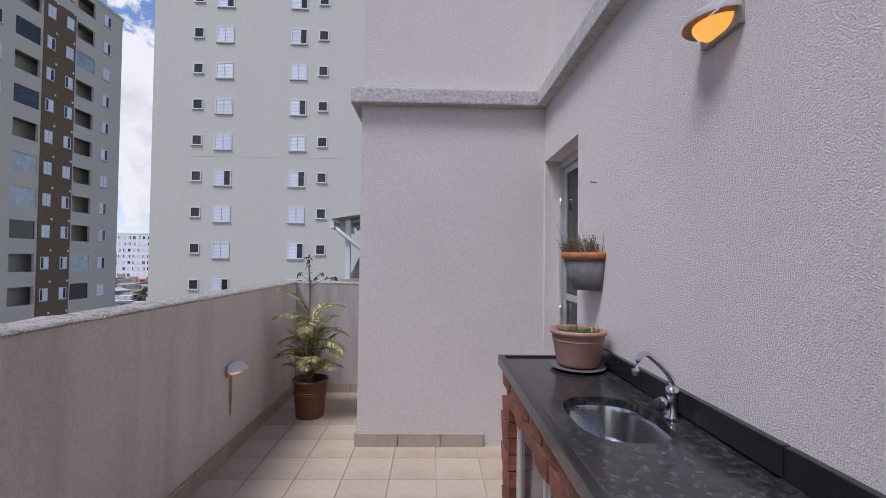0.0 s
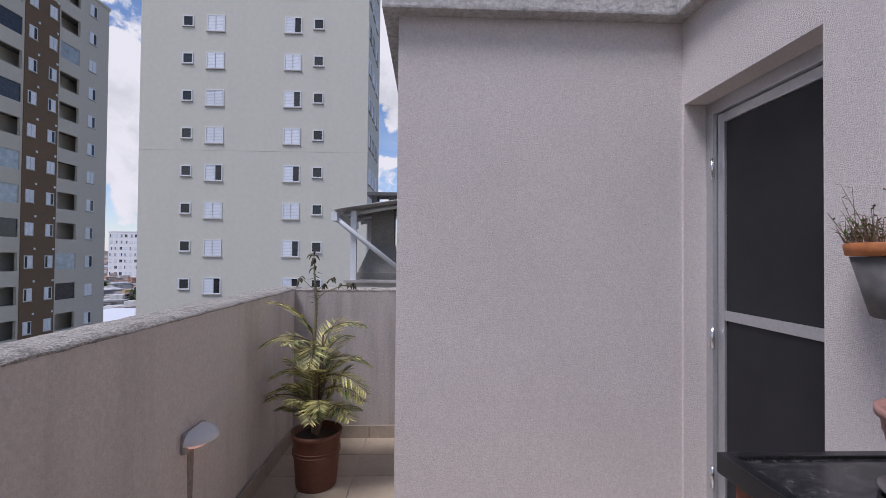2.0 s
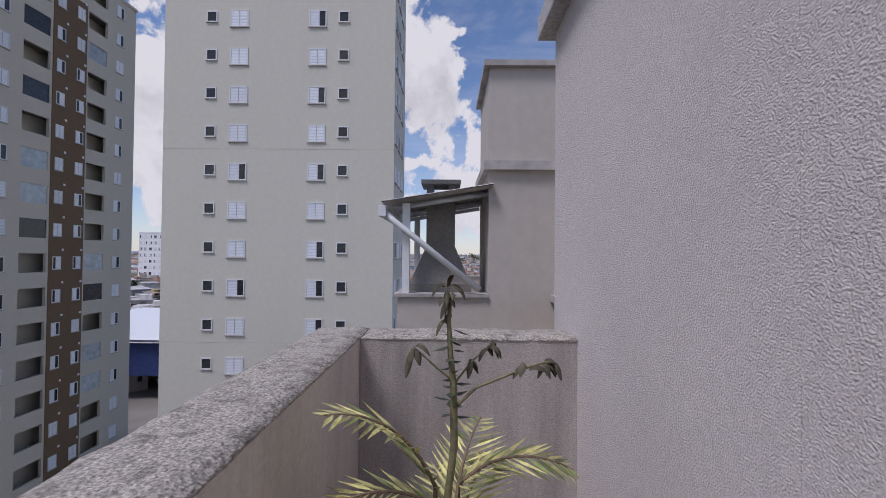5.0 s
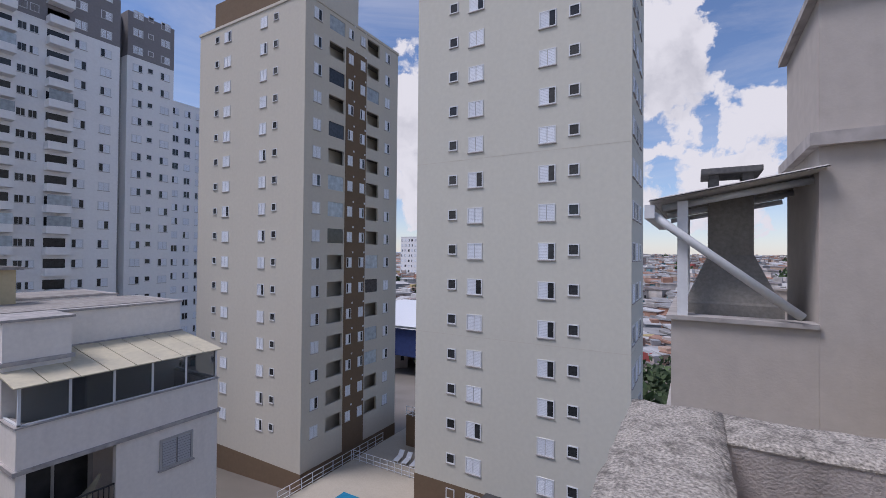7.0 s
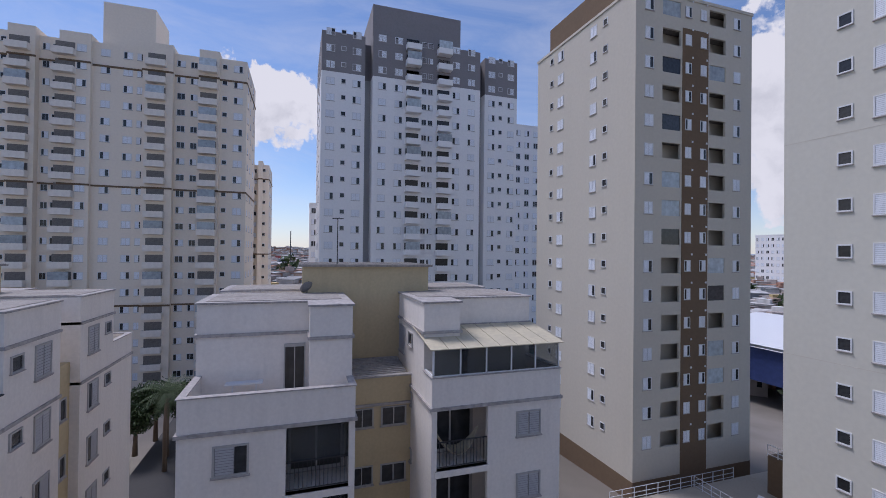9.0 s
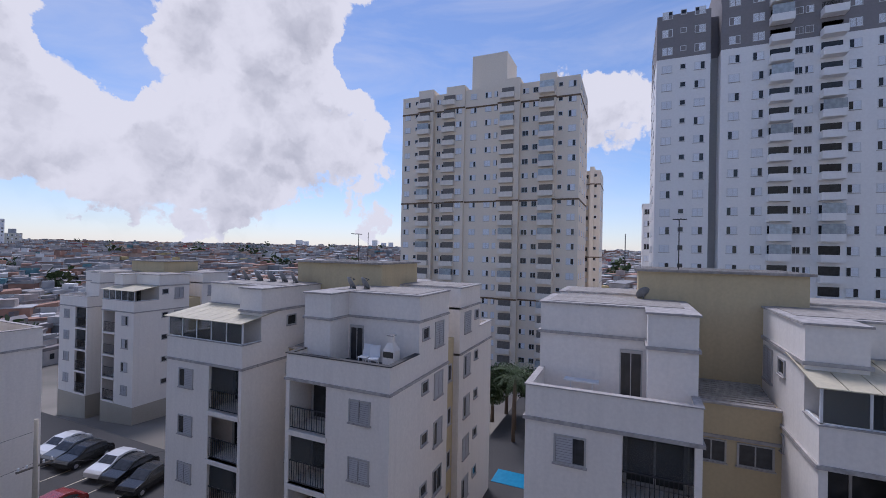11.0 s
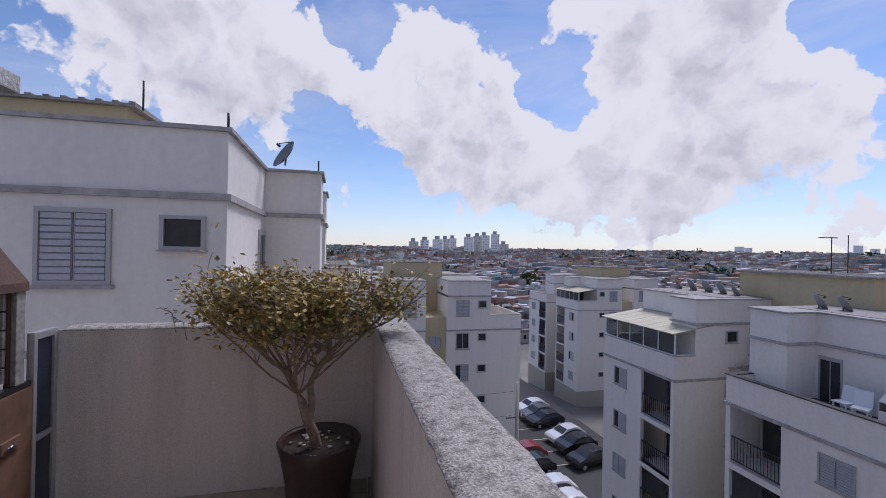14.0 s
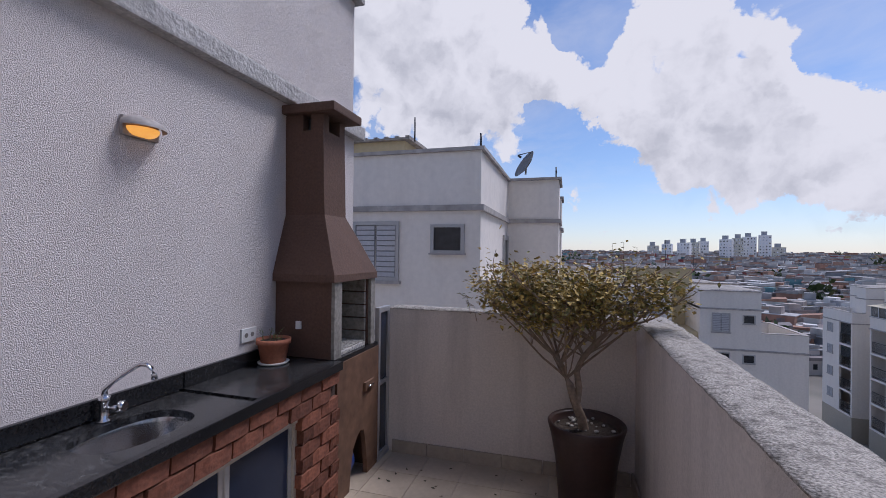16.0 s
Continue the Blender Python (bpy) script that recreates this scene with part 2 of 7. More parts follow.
M_ASPH = mat("asphalt", (0.055, 0.053, 0.052), 0.95, grain=30, var=0.3, stain=0.3, stain_col=(0.13, 0.12, 0.11), stain_scale=0.15)
# Shutter backing, coloured darker than the slats to imitate shade between them.
M_GAP = mat("slat_gap_shade", (0.60, 0.62, 0.66), 0.6, grain=20, var=0.1)
M_SHUTB = mat("shutter_grey", (0.46, 0.46, 0.48), 0.55, grain=20, var=0.06, rand=0.12)
# Backing of the grey shutters, darkened likewise for the slats' shade.
M_GAPB = mat("grey_slat_gap_shade", (0.22, 0.22, 0.23), 0.6, grain=20, var=0.1)
M_FRAMEB = mat("grey_aluminium", (0.44, 0.43, 0.42), 0.5, metal=0.2, grain=20, var=0.06)
# Stained beige plaster of the next wing, base darkened for its side in shade.
M_WINGSHADE = mat("weathered_beige_plaster_shaded", (0.50, 0.455, 0.41), 0.92, grain=8, var=0.05, bump=0.15, bscale=40, stain=0.35, stain_col=(0.34, 0.30, 0.27), stain_scale=0.7, streak=True)
M_GROUND = mat("town_ground", (0.24, 0.21, 0.18), 0.95, grain=0.05, var=0.3, stain=0.6, stain_col=(0.05, 0.07, 0.03), stain_scale=0.012)
M_LEAF = mat("foliage", (0.055, 0.085, 0.03), 0.75, grain=0.5, var=0.3, rand=0.45, island=True)
M_BARK = mat("bark", (0.16, 0.115, 0.08), 0.9, grain=60, var=0.3, bump=0.6, bscale=50)
M_METAL = mat("chrome", (0.75, 0.75, 0.77), 0.15, metal=1.0, grain=20, var=0.04)
M_ALU = mat("aluminium", (0.55, 0.55, 0.56), 0.38, metal=0.7, grain=60, var=0.06)
M_WATER = mat("pool_water", (0.03, 0.22, 0.38), 0.08, grain=3, var=0.1)


# ---- building helpers ----
def box(bm, x0, x1, y0, y1, z0, z1, mi=0):
    v = [bm.verts.new(p) for p in ((x0, y0, z0), (x1, y0, z0), (x1, y1, z0), (x0, y1, z0), (x0, y0, z1), (x1, y0, z1), (x1, y1, z1), (x0, y1, z1))]
    for q in ((3, 2, 1, 0), (4, 5, 6, 7), (0, 1, 5, 4), (1, 2, 6, 5), (2, 3, 7, 6), (3, 0, 4, 7)):
        bm.faces.new([v[i] for i in q]).material_index = mi


def bevel(bm, w, seg=2):
    bmesh.ops.bevel(bm, geom=list(bm.edges), offset=w, segments=seg, affect="EDGES", profile=0.7, clamp_overlap=True)


def lathe(bm, profile, seg=24, mi=0, cx=0.0, cy=0.0):
    """Turn (radius, z) pairs round the z axis."""
    rings = []
    for r, z in profile:
        rings.append([bm.verts.new((cx + r * math.cos(2 * math.pi * i / seg), cy + r * math.sin(2 * math.pi * i / seg), z)) for i in range(seg)])
    for a, b in zip(rings, rings[1:]):
        for i in range(seg):
            f = bm.faces.new((a[i], a[(i + 1) % seg], b[(i + 1) % seg], b[i]))
            f.material_index, f.smooth = mi, True
    return rings


def tube(bm, pts, radii, seg=8, mi=0, caps=True):
    """A tapered tube along points."""
    rings = []
    pts = [Vector(p) for p in pts]
    for i, p in enumerate(pts):
        d = (pts[min(i + 1, len(pts) - 1)] - pts[max(i - 1, 0)]).normalized()
        a = d.cross(Vector((0, 0, 1)) if abs(d.z) < 0.9 else Vector((1, 0, 0))).normalized()
        b = d.cross(a)
        r = radii[i] if isinstance(radii, (list, tuple)) else radii
        rings.append([bm.verts.new(p + r * (math.cos(2 * math.pi * k / seg) * a + math.sin(2 * math.pi * k / seg) * b)) for k in range(seg)])
    for a, b in zip(rings, rings[1:]):
        for i in range(seg):
            f = bm.faces.new((a[i], a[(i + 1) % seg], b[(i + 1) % seg], b[i]))
            f.material_index, f.smooth = mi, True
    if caps:
        for r in (rings[0], rings[-1]):
            bm.faces.new(r).material_index = mi


def mesh_of(name, bm, mats):
    bmesh.ops.recalc_face_normals(bm, faces=bm.faces)
    me = bpy.data.meshes.new(name)
    bm.to_mesh(me)
    bm.free()
    for m in mats if isinstance(mats, (list, tuple)) else [mats]:
        me.materials.append(m)
    return me


def part(name, bm, mats, parent=None, label="", m=None):
    me = bm if isinstance(bm, bpy.types.Mesh) else mesh_of(name, bm, mats)
    ob = new(name, me)
    if parent is not None:
        ob.parent = parent
    if m is not None:
        ob.matrix_basis = m
    if label:
        ob["label"] = label
    return ob


def thing(name, m, label, category, group="", kind=""):
    e = new(name)
    e.empty_display_size = 0.1
    e.matrix_basis = m
    return tagged(e, label, category, group, kind)


def holed(bm, w, h, holes, t=0.2, mi=0):
    """A wall slab in x 0..w, z 0..h, front at y=0, back at y=t, with rectangular holes (x0, x1, z0, z1) through it."""
    xs = sorted({0.0, w, *[a for q in holes for a in q[:2]]})
    zs = sorted({0.0, h, *[a for q in holes for a in q[2:]]})

    def solid(i, k):
        if not (0 <= i < len(xs) - 1 and 0 <= k < len(zs) - 1):
            return False
        x, z = (xs[i] + xs[i + 1]) / 2, (zs[k] + zs[k + 1]) / 2
        return not any(q[0] < x < q[1] and q[2] < z < q[3] for q in holes)

    vs = {}

    def v(x, y, z):
        key = (round(x, 5), y, round(z, 5))
        if key not in vs:
            vs[key] = bm.verts.new((x, y, z))
        return vs[key]

    for i in range(len(xs) - 1):
        for k in range(len(zs) - 1):
            if not solid(i, k):
                continue
            a, b, c, d = xs[i], xs[i + 1], zs[k], zs[k + 1]
            fs = [((a, 0, c), (b, 0, c), (b, 0, d), (a, 0, d)), ((b, t, c), (a, t, c), (a, t, d), (b, t, d))]
            if not solid(i - 1, k):
                fs.append(((a, 0, c), (a, 0, d), (a, t, d), (a, t, c)))
            if not solid(i + 1, k):
                fs.append(((b, 0, c), (b, t, c), (b, t, d), (b, 0, d)))
            if not solid(i, k - 1):
                fs.append(((a, 0, c), (a, t, c), (b, t, c), (b, 0, c)))
            if not solid(i, k + 1):
                fs.append(((a, 0, d), (b, 0, d), (b, t, d), (a, t, d)))
            for f in fs:
                bm.faces.new([v(*p) for p in f]).material_index = mi


# window meshes, 1 x 1, origin at the lower middle, facing -y
def window_mesh(kind, mats):
    bm = bmesh.new()
    f = 0.06 if kind != "small" else 0.1
    for q in ((-0.5, 0.5, 0, f), (-0.5, 0.5, 1 - f, 1), (-0.5, -0.5 + f, f, 1 - f), (0.5 - f, 0.5, f, 1 - f)):
        box(bm, q[0], q[1], -0.05, 0.03, q[2], q[3], 0)
    box(bm, -0.54, 0.54, -0.09, 0.0, -0.05, 0.0, 3)
    lo, hi = f, 1 - f

    def leaf(x0, x1, dark):
        if dark:
            box(bm, x0, x1, -0.006, 0.02, lo, hi, 2)
        else:
            box(bm, x0, x1, -0.02, 0.0, lo, hi, 4)
            n = 10
            for i in range(n):
                z = lo + (hi - lo) * (i + 0.5) / n
                box(bm, x0 + 0.02, x1 - 0.02, -0.034, -0.02, z - 0.034, z + 0.034, 1)

    if kind == "shut":
        leaf(-0.5 + f, -0.01, False), leaf(0.01, 0.5 - f, False)
    elif kind == "half":
        leaf(-0.5 + f, 0.1, False), leaf(0.1, 0.5 - f, True)
    elif kind == "half2":
        leaf(-0.5 + f, -0.12, True), leaf(-0.12, 0.5 - f, False)
    elif kind == "dark":
        leaf(-0.5 + f, 0.5 - f, True)
        box(bm, -0.02, 0.02, -0.03, 0.0, lo, hi, 0)
    else:
        leaf(-0.5 + f, 0.5 - f, True)
    return mesh_of("window", bm, mats)


KINDS = ("shut", "half", "half2", "dark", "small")
WIN = {k: window_mesh(k, [M_FRAME, M_SHUT, M_DARK, M_LEDGE, M_GAP]) for k in KINDS}
WINB = {k: window_mesh(k, [M_FRAMEB, M_SHUTB, M_DARK, M_LEDGE, M_GAPB]) for k in KINDS}
rnd = random.Random(7)


def pick(weights="shut shut half half2 dark"):
    return rnd.choice(weights.split())


def window(parent, face, x, z, w, h, kind=None, of=WIN):
    """A window on a face: x to the right, z up."""
    o = part("window", of[kind or pick()], None, parent)
    o.matrix_basis = face @ Matrix.Translation((x, 0, z)) @ Matrix.Diagonal((w, 1, h, 1))
    return o


def face_of(x, y, rz):
    """A face's frame: origin at its lower left corner, facing -y before the turn."""
    return pose(x, y, 0, 0, 0, rz)


# ---- the roof terrace: setting ----
WX, PX, PO = 1.11, -1.15, -1.365     # house wall, parapet inside and outside
YN, YS, BX, BY = 4.573, -0.488, -0.282, 3.285
PZ, BZ, TOP = 1.14, 2.55, 3.75


def slab(name, x0, x1, y0, y1, z0, z1, m, bev=0.0, label="", cut=0.0):
    bm = bmesh.new()
    box(bm, x0, x1, y0, y1, z0, z1)
    if bev:
        bevel(bm, bev, 2)
    ob = part(name, bm, m)
    return tagged(ob, label, name.split("_")[0], kind="structure")


def rough_cap(name, x0, x1, y0, y1, z0, z1, label):
    """A worn cap: edges chipped and top uneven."""
    bm = bmesh.new()
    nx, ny = max(2, int((x1 - x0) / 0.035)), max(2, int((y1 - y0) / 0.035))
    grid = []
    for i in range(nx + 1):
        row = []
        for j in range(ny + 1):
            x, y = x0 + (x1 - x0) * i / nx, y0 + (y1 - y0) * j / ny
            edge = i in (0, nx) or j in (0, ny)
            h = 0.006 * noise.noise(Vector((x * 9, y * 9, 1))) + 0.004 * noise.noise(Vector((x * 25, y * 25, 5)))
            dx = 0.006 * noise.noise(Vector((x * 14, y * 14, 7))) if edge else 0
            row.append(bm.verts.new((x + (dx if i in (0, nx) else 0), y + (dx if j in (0, ny) else 0), z1 + h - (0.012 if edge else 0))))
        grid.append(row)
    for i in range(nx):
        for j in range(ny):
            bm.faces.new((grid[i][j], grid[i + 1][j], grid[i + 1][j + 1], grid[i][j + 1])).smooth = True
    rim = [grid[i][0] for i in range(nx + 1)] + [grid[nx][j] for j in range(1, ny + 1)] + [grid[i][ny] for i in range(nx - 1, -1, -1)] + [grid[0][j] for j in range(ny - 1, 0, -1)]
    low = [bm.verts.new((v.co.x, v.co.y, z0)) for v in rim]
    n = len(rim)
    for i in range(n):
        bm.faces.new((low[i], low[(i + 1) % n], rim[(i + 1) % n], rim[i]))
    bm.faces.new(low[::-1])
    return tagged(part(name, bm, M_CAP), label, "coping", kind="structure")


floor = slab("floor", PO, WX + 0.2, YS - 0.2, YN + 0.2, -0.3, -0.006, M_GROUT, label="terrace floor bed with grey grout joints between tiles")
slab("wall_parapet_west", PO, PX, YS - 0.2, YN + 0.2, -0.005, PZ - 0.018, M_PARAPET, label="grey plastered terrace parapet with dark rain streaks")
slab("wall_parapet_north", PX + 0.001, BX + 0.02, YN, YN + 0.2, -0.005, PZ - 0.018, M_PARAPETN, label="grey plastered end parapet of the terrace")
slab("wall_parapet_south", PX + 0.001, 0.67, YS - 0.18, YS, -0.005, PZ - 0.018, M_PARAPET, label="plastered end wall of the terrace in shade")
rough_cap("coping_west", PO - 0.012, PX + 0.003, YS - 0.2, YN + 0.21, PZ - 0.018, PZ, "weathered lichen-spotted concrete top of the parapet")
rough_cap("coping_north", PX + 0.004, BX + 0.02, YN - 0.004, YN + 0.21, PZ - 0.018, PZ - 0.002, "weathered concrete top of the end parapet")
rough_cap("coping_south", PX + 0.004, 0.67, YS - 0.19, YS + 0.004, PZ - 0.018, PZ - 0.002, "weathered concrete top of the end wall")
YE = -0.70                               # the house wall's free end
DOOR0, DOOR1, DZ = 2.53, 3.27, 2.143      # the door's opening in the house wall


def house_walls():
    bm = bmesh.new()
    # house wall facing -x with the door's opening; x runs along -y
    holed(bm, BY + 0.02 - YE, BZ, [(BY + 0.02 - DOOR1, BY + 0.02 - DOOR0, 0.02, DZ)], 0.22)
    bm.transform(pose(WX, BY + 0.02, 0, 0, 0, -90))
    tagged(part("wall_house", bm, M_PLASTER), "rough white plastered house wall beside the terrace", "wall", kind="structure")
    slab("wall_house_end", WX + 0.221, 6.0, YE, YE + 0.2, -3.0, TOP, M_PLASTER, label="white plastered end wall of the house")
    slab("wall_upper", WX + 0.012, WX + 0.24, YE, BY + 0.2, BZ + 0.11, TOP, M_PLASTER, label="white plastered upper wall of the house above the ledge")
    slab("wall_box_front", BX, WX + 0.3, BY, BY + 0.2, -0.005, BZ, M_PLASTER, label="rough white plastered front of the projecting stair volume")
    slab("wall_box_side", BX, BX + 0.2, BY + 0.201, 4.95, -3.0, BZ, M_PLASTER, label="rough plastered side wall of the stair volume")
    slab("wall_box_upper_front", BX + 0.012, WX + 0.02, BY + 0.012, BY + 0.2, BZ + 0.11, TOP, M_PLASTER, label="white plastered upper wall of the stair volume")
    slab("wall_box_upper_side", BX + 0.012, BX + 0.2, BY + 0.201, 4.95, BZ + 0.11, TOP, M_PLASTER, label="white plastered upper side wall of the stair volume")
    slab("ceiling_house", BX + 0.21, 6.0, BY + 0.21, 4.95, TOP - 0.5, TOP - 0.3, M_ROOF, label="flat roof of the stair volume")
    slab("ceiling_house_south", WX + 0.23, 6.0, YE + 0.2, BY + 0.2, TOP - 0.5, TOP - 0.3, M_ROOF, label="flat roof of the house")
    slab("wall_behind_door", WX + 1.6, WX + 1.7, 1.6, 3.6, 0.0, TOP - 0.5, M_RECESS_SHADE, label="inner wall of the room behind the door, coloured dark for shade")
    for z, h, o, nm in ((BZ, 0.11, 0.075, "trim_band"), (TOP, 0.09, 0.06, "trim_coping")):
        t = "rough grey cement ledge running round the house wall" if nm == "trim_band" else "grey cement coping on the roof edge"
        for q in ((WX - o, WX + 0.24, YE - o, BY - o - 0.001), (BX - o, WX + 0.24, BY - o, BY + 0.2), (BX - o, BX + 0.2, BY + 0.201, 4.95 + o)):
            slab(nm, q[0], q[1], q[2], q[3], z, z + h, M_BAND, 0.012, t)


house_walls()

# ---- apartment blocks ----
W, GAP, DEP, LINK, FL = 5.2, 2.65, 5.8, 1.6, 2.32
BLEN = 2 * DEP + LINK
RAILS = {}


def railing_mesh(w):
    if w not in RAILS:
        bm = bmesh.new()
        box(bm, 0, w, -0.02, 0.02, 0.96, 1.0), box(bm, 0, w, -0.02, 0.02, 0.08, 0.11)
        n = int(w / 0.13)
        for i in range(n + 1):
            x = w * i / n
            box(bm, max(0, x - 0.01), x + 0.01, -0.01, 0.01, 0.11, 0.96)
        RAILS[w] = mesh_of("railing", bm, M_RAIL)
    return RAILS[w]


def wing(b, m, box_left, zbot, style="open", floors=4, sides=(True, True), UT=2.48, band=1.33, wall=None):
    """One wing of a block: front at y=0 facing -y, x 0..W, running back to y=DEP; z=0 at the top of the terrace parapet.
    box_left: the stair volume stands at x=0 (else at x=W)."""
    def X(a, c):
        return (a, c) if not box_left else (W - c, W - a)

    bm = bmesh.new()
    tf = -1.12
    wall = wall or M_WHITE
    h = tf - zbot
    if not box_left:
        bal = (W - 2.15, W - 0.2)
    else:
        bal = (0.2, 2.15)
    holes = []
    zs = [tf - FL * (k + 1) for k in range(floors)]
    for z in zs:
        if z + 0.1 > zbot:
            holes.append((bal[0], bal[1], z + 0.12 - zbot, z + FL - 0.06 - zbot))
    holed(bm, W, h, holes, 0.2)
    for v in bm.verts:
        v.co.z += zbot
    part("facade", bm, wall, b, m=m)

    def solid(name, *q, material=None):
        c = bmesh.new()
        box(c, *q)
        part(name, c, material or wall, b, m=m)

    solid("body_wall", 0, W, 1.5, DEP, zbot, tf)
    solid("side_wall", 0, 0.15, 0.2, 1.5, zbot, tf), solid("side_wall", W - 0.15, W, 0.2, 1.5, zbot, tf)
    solid("terrace_slab", 0.15, W - 0.15, 0.2, 1.5, tf - 0.12, tf)
    for z in zs:
        solid("balcony_floor", bal[0] - 0.05, bal[1] + 0.05, 0.2, 1.5, z - 0.02, z + 0.12)
    # parapet round the terrace
    T = 2.45
    TL, TR = (T - 1.352, T) if box_left else (T, T - 1.352)
    solid("parapet", 0, W, 0, 0.17, tf, -0.04), solid("parapet", 0, 0.17, 0.17, TL, tf, -0.04), solid("parapet", W - 0.17, W, 0.17, TR, tf, -0.04)
    # upper volume with the stair box
    q = X(W - 1.45, W)
    solid("upper_wall", 0, W, T, DEP, tf, UT), solid("stair_wall", q[0], q[1], T - 1.35, T, tf, UT - 0.002)
    bm = bmesh.new()
    box(bm, 0.17, W - 0.17, 0.17, T, tf - 0.01, -0.62 if style == "tar" else tf + 0.02)
    part("terrace_floor", bm, M_TAR if style == "tar" else M_TILE, b, m=m)
    # ledges and copings
    o = 0.07
    solid("ledge", -o, W + o, -o, DEP, tf - 0.06, tf + 0.05, material=M_LEDGE)
    for z, hh in ((band, 0.11), (UT, 0.07)):
        solid("ledge", -o, W + o, T - o, DEP, z, z + hh, material=M_LEDGE)
        solid("ledge", q[0] - o, q[1] + o, T - 1.35 - o, T - o, z, z + hh - 0.002, material=M_LEDGE)
    for c in ((-0.04, W + 0.04, -0.04, 0.2), (-0.04, 0.2, 0.2, TL), (W - 0.2, W + 0.04, 0.2, TR)):
        solid("coping", *c, -0.04, 0.0, material=M_TAR if style == "tar" else M_LEDGE)
    bm = bmesh.new()
    box(bm, 0.25, W - 0.25, T + 0.25, DEP - 0.1, UT + 0.02, UT + 0.09)
    part("roof", bm, M_ROOF, b, m=m)
    # balconies
    for z in zs:
        if z + 0.1 < zbot:
            continue
        part("railing", railing_mesh(1.95), None, b, m=m @ Matrix.Translation((bal[0], 0.08, z + 0.12)))
        bm = bmesh.new()
        box(bm, bal[0] - 0.08, bal[1] + 0.08, -0.05, 0.2, z - 0.1, z + 0.12)
        part("balcony_slab", bm, wall, b, m=m)
        # Dark door stretched across the back wall to stand in for recess shade.
        part("balcony_door", WINB["dark"], None, b, m=m @ Matrix.Translation(((bal[0] + bal[1]) / 2, 1.44, z + 0.13)) @ Matrix.Diagonal((1.9, 1, 1.95, 1)))
        if rnd.random() < 0.4:
            bm = bmesh.new()
            box(bm, bal[0] + 0.01, bal[1] - 0.01, 0.14, 0.15, z + 1.1, z + FL - 0.1)
            part("balcony_pane", bm, M_GLASS, b, m=m).visible_shadow = False
        xw = W - 1.37 if bal[0] < 1 else 1.47
        window(b, m, xw, z + 0.99, 1.02, 0.94, pick("shut half shut half2"), WINB)
    # terrace level: door, side windows
    fm = m @ Matrix.Translation((0, T, tf))
    dx = (q[0] - 0.5) if q[0] > 1 else (q[1] + 0.5)
    part("terrace_door", WINB["dark"], None, b, m=fm @ Matrix.Translation((dx, 0, 0.05)) @ Matrix.Diagonal((0.75, 1, 2.05, 1)))
    for side, on in zip((0, 1), sides):
        if not on:
            continue
        f = m @ (pose(W, 0, 0, 0, 0, 90) if side else pose(0, DEP, 0, 0, 0, -90))
        for z in [tf] + zs:
            if z + 0.3 < zbot:
                continue
            a, c = (3.1, 4.62) if side else (DEP - 3.1, DEP - 4.62)
            top = 0.12 if z == tf else 0.0
            window(b, f, a, z + 1.50 + top, 0.68, 0.56, "small", WINB)
            window(b, f, c, z + 0.93 + top, 1.02, 1.2, "shut" if z == tf else pick("shut half2 half dark"), WINB)
    if style == "glazed":
        glazed_roof(b, m, box_left, T)


def glazed_roof(b, m, box_left, T):
    """A glass-walled roof over the terrace with a ribbed, faded awning sheet."""
    bm = bmesh.new()
    for i in range(6):
        x = 0.06 + (W - 0.12) * i / 5
        box(bm, x - 0.03, x + 0.03, 0.03, 0.09, 0.0, 0.95)
    box(bm, 0.03, W - 0.03, 0.03, 0.09, 0.95, 1.0), box(bm, 0.03, W - 0.03, 0.03, 0.09, 0.0, 0.04)
    box(bm, 0.03, 0.09, 0.09, T, 0.0, 0.04), box(bm, W - 0.09, W - 0.03, 0.09, T, 0.0, 0.04)
    part("glazing_frame", bm, M_FRAME, b, m=m)
    for i in range(5):
        bm = bmesh.new()
        x0, x1 = 0.09 + (W - 0.12) * i / 5, (W - 0.12) * (i + 1) / 5 + 0.03
        box(bm, x0, x1, 0.05, 0.06, 0.04, 0.95)
        part("pane", bm, M_GLASS, b, m=m).visible_shadow = False
    for i in range(8):
        bm = bmesh.new()
        x0, x1 = -0.1 + (W + 0.2) * i / 8, -0.1 + (W + 0.2) * (i + 1) / 8 - 0.03
        v = [bm.verts.new(p) for p in ((x0, -0.15, 0.98), (x1, -0.15, 0.98), (x1, T, 1.38), (x0, T, 1.38), (x0, -0.15, 1.01), (x1, -0.15, 1.01), (x1, T, 1.41), (x0, T, 1.41))]
        for k in ((3, 2, 1, 0), (4, 5, 6, 7), (0, 1, 5, 4), (1, 2, 6, 5), (2, 3, 7, 6), (3, 0, 4, 7)):
            bm.faces.new([v[i] for i in k])
        part("roof_panel", bm, M_AWN, b, m=m)


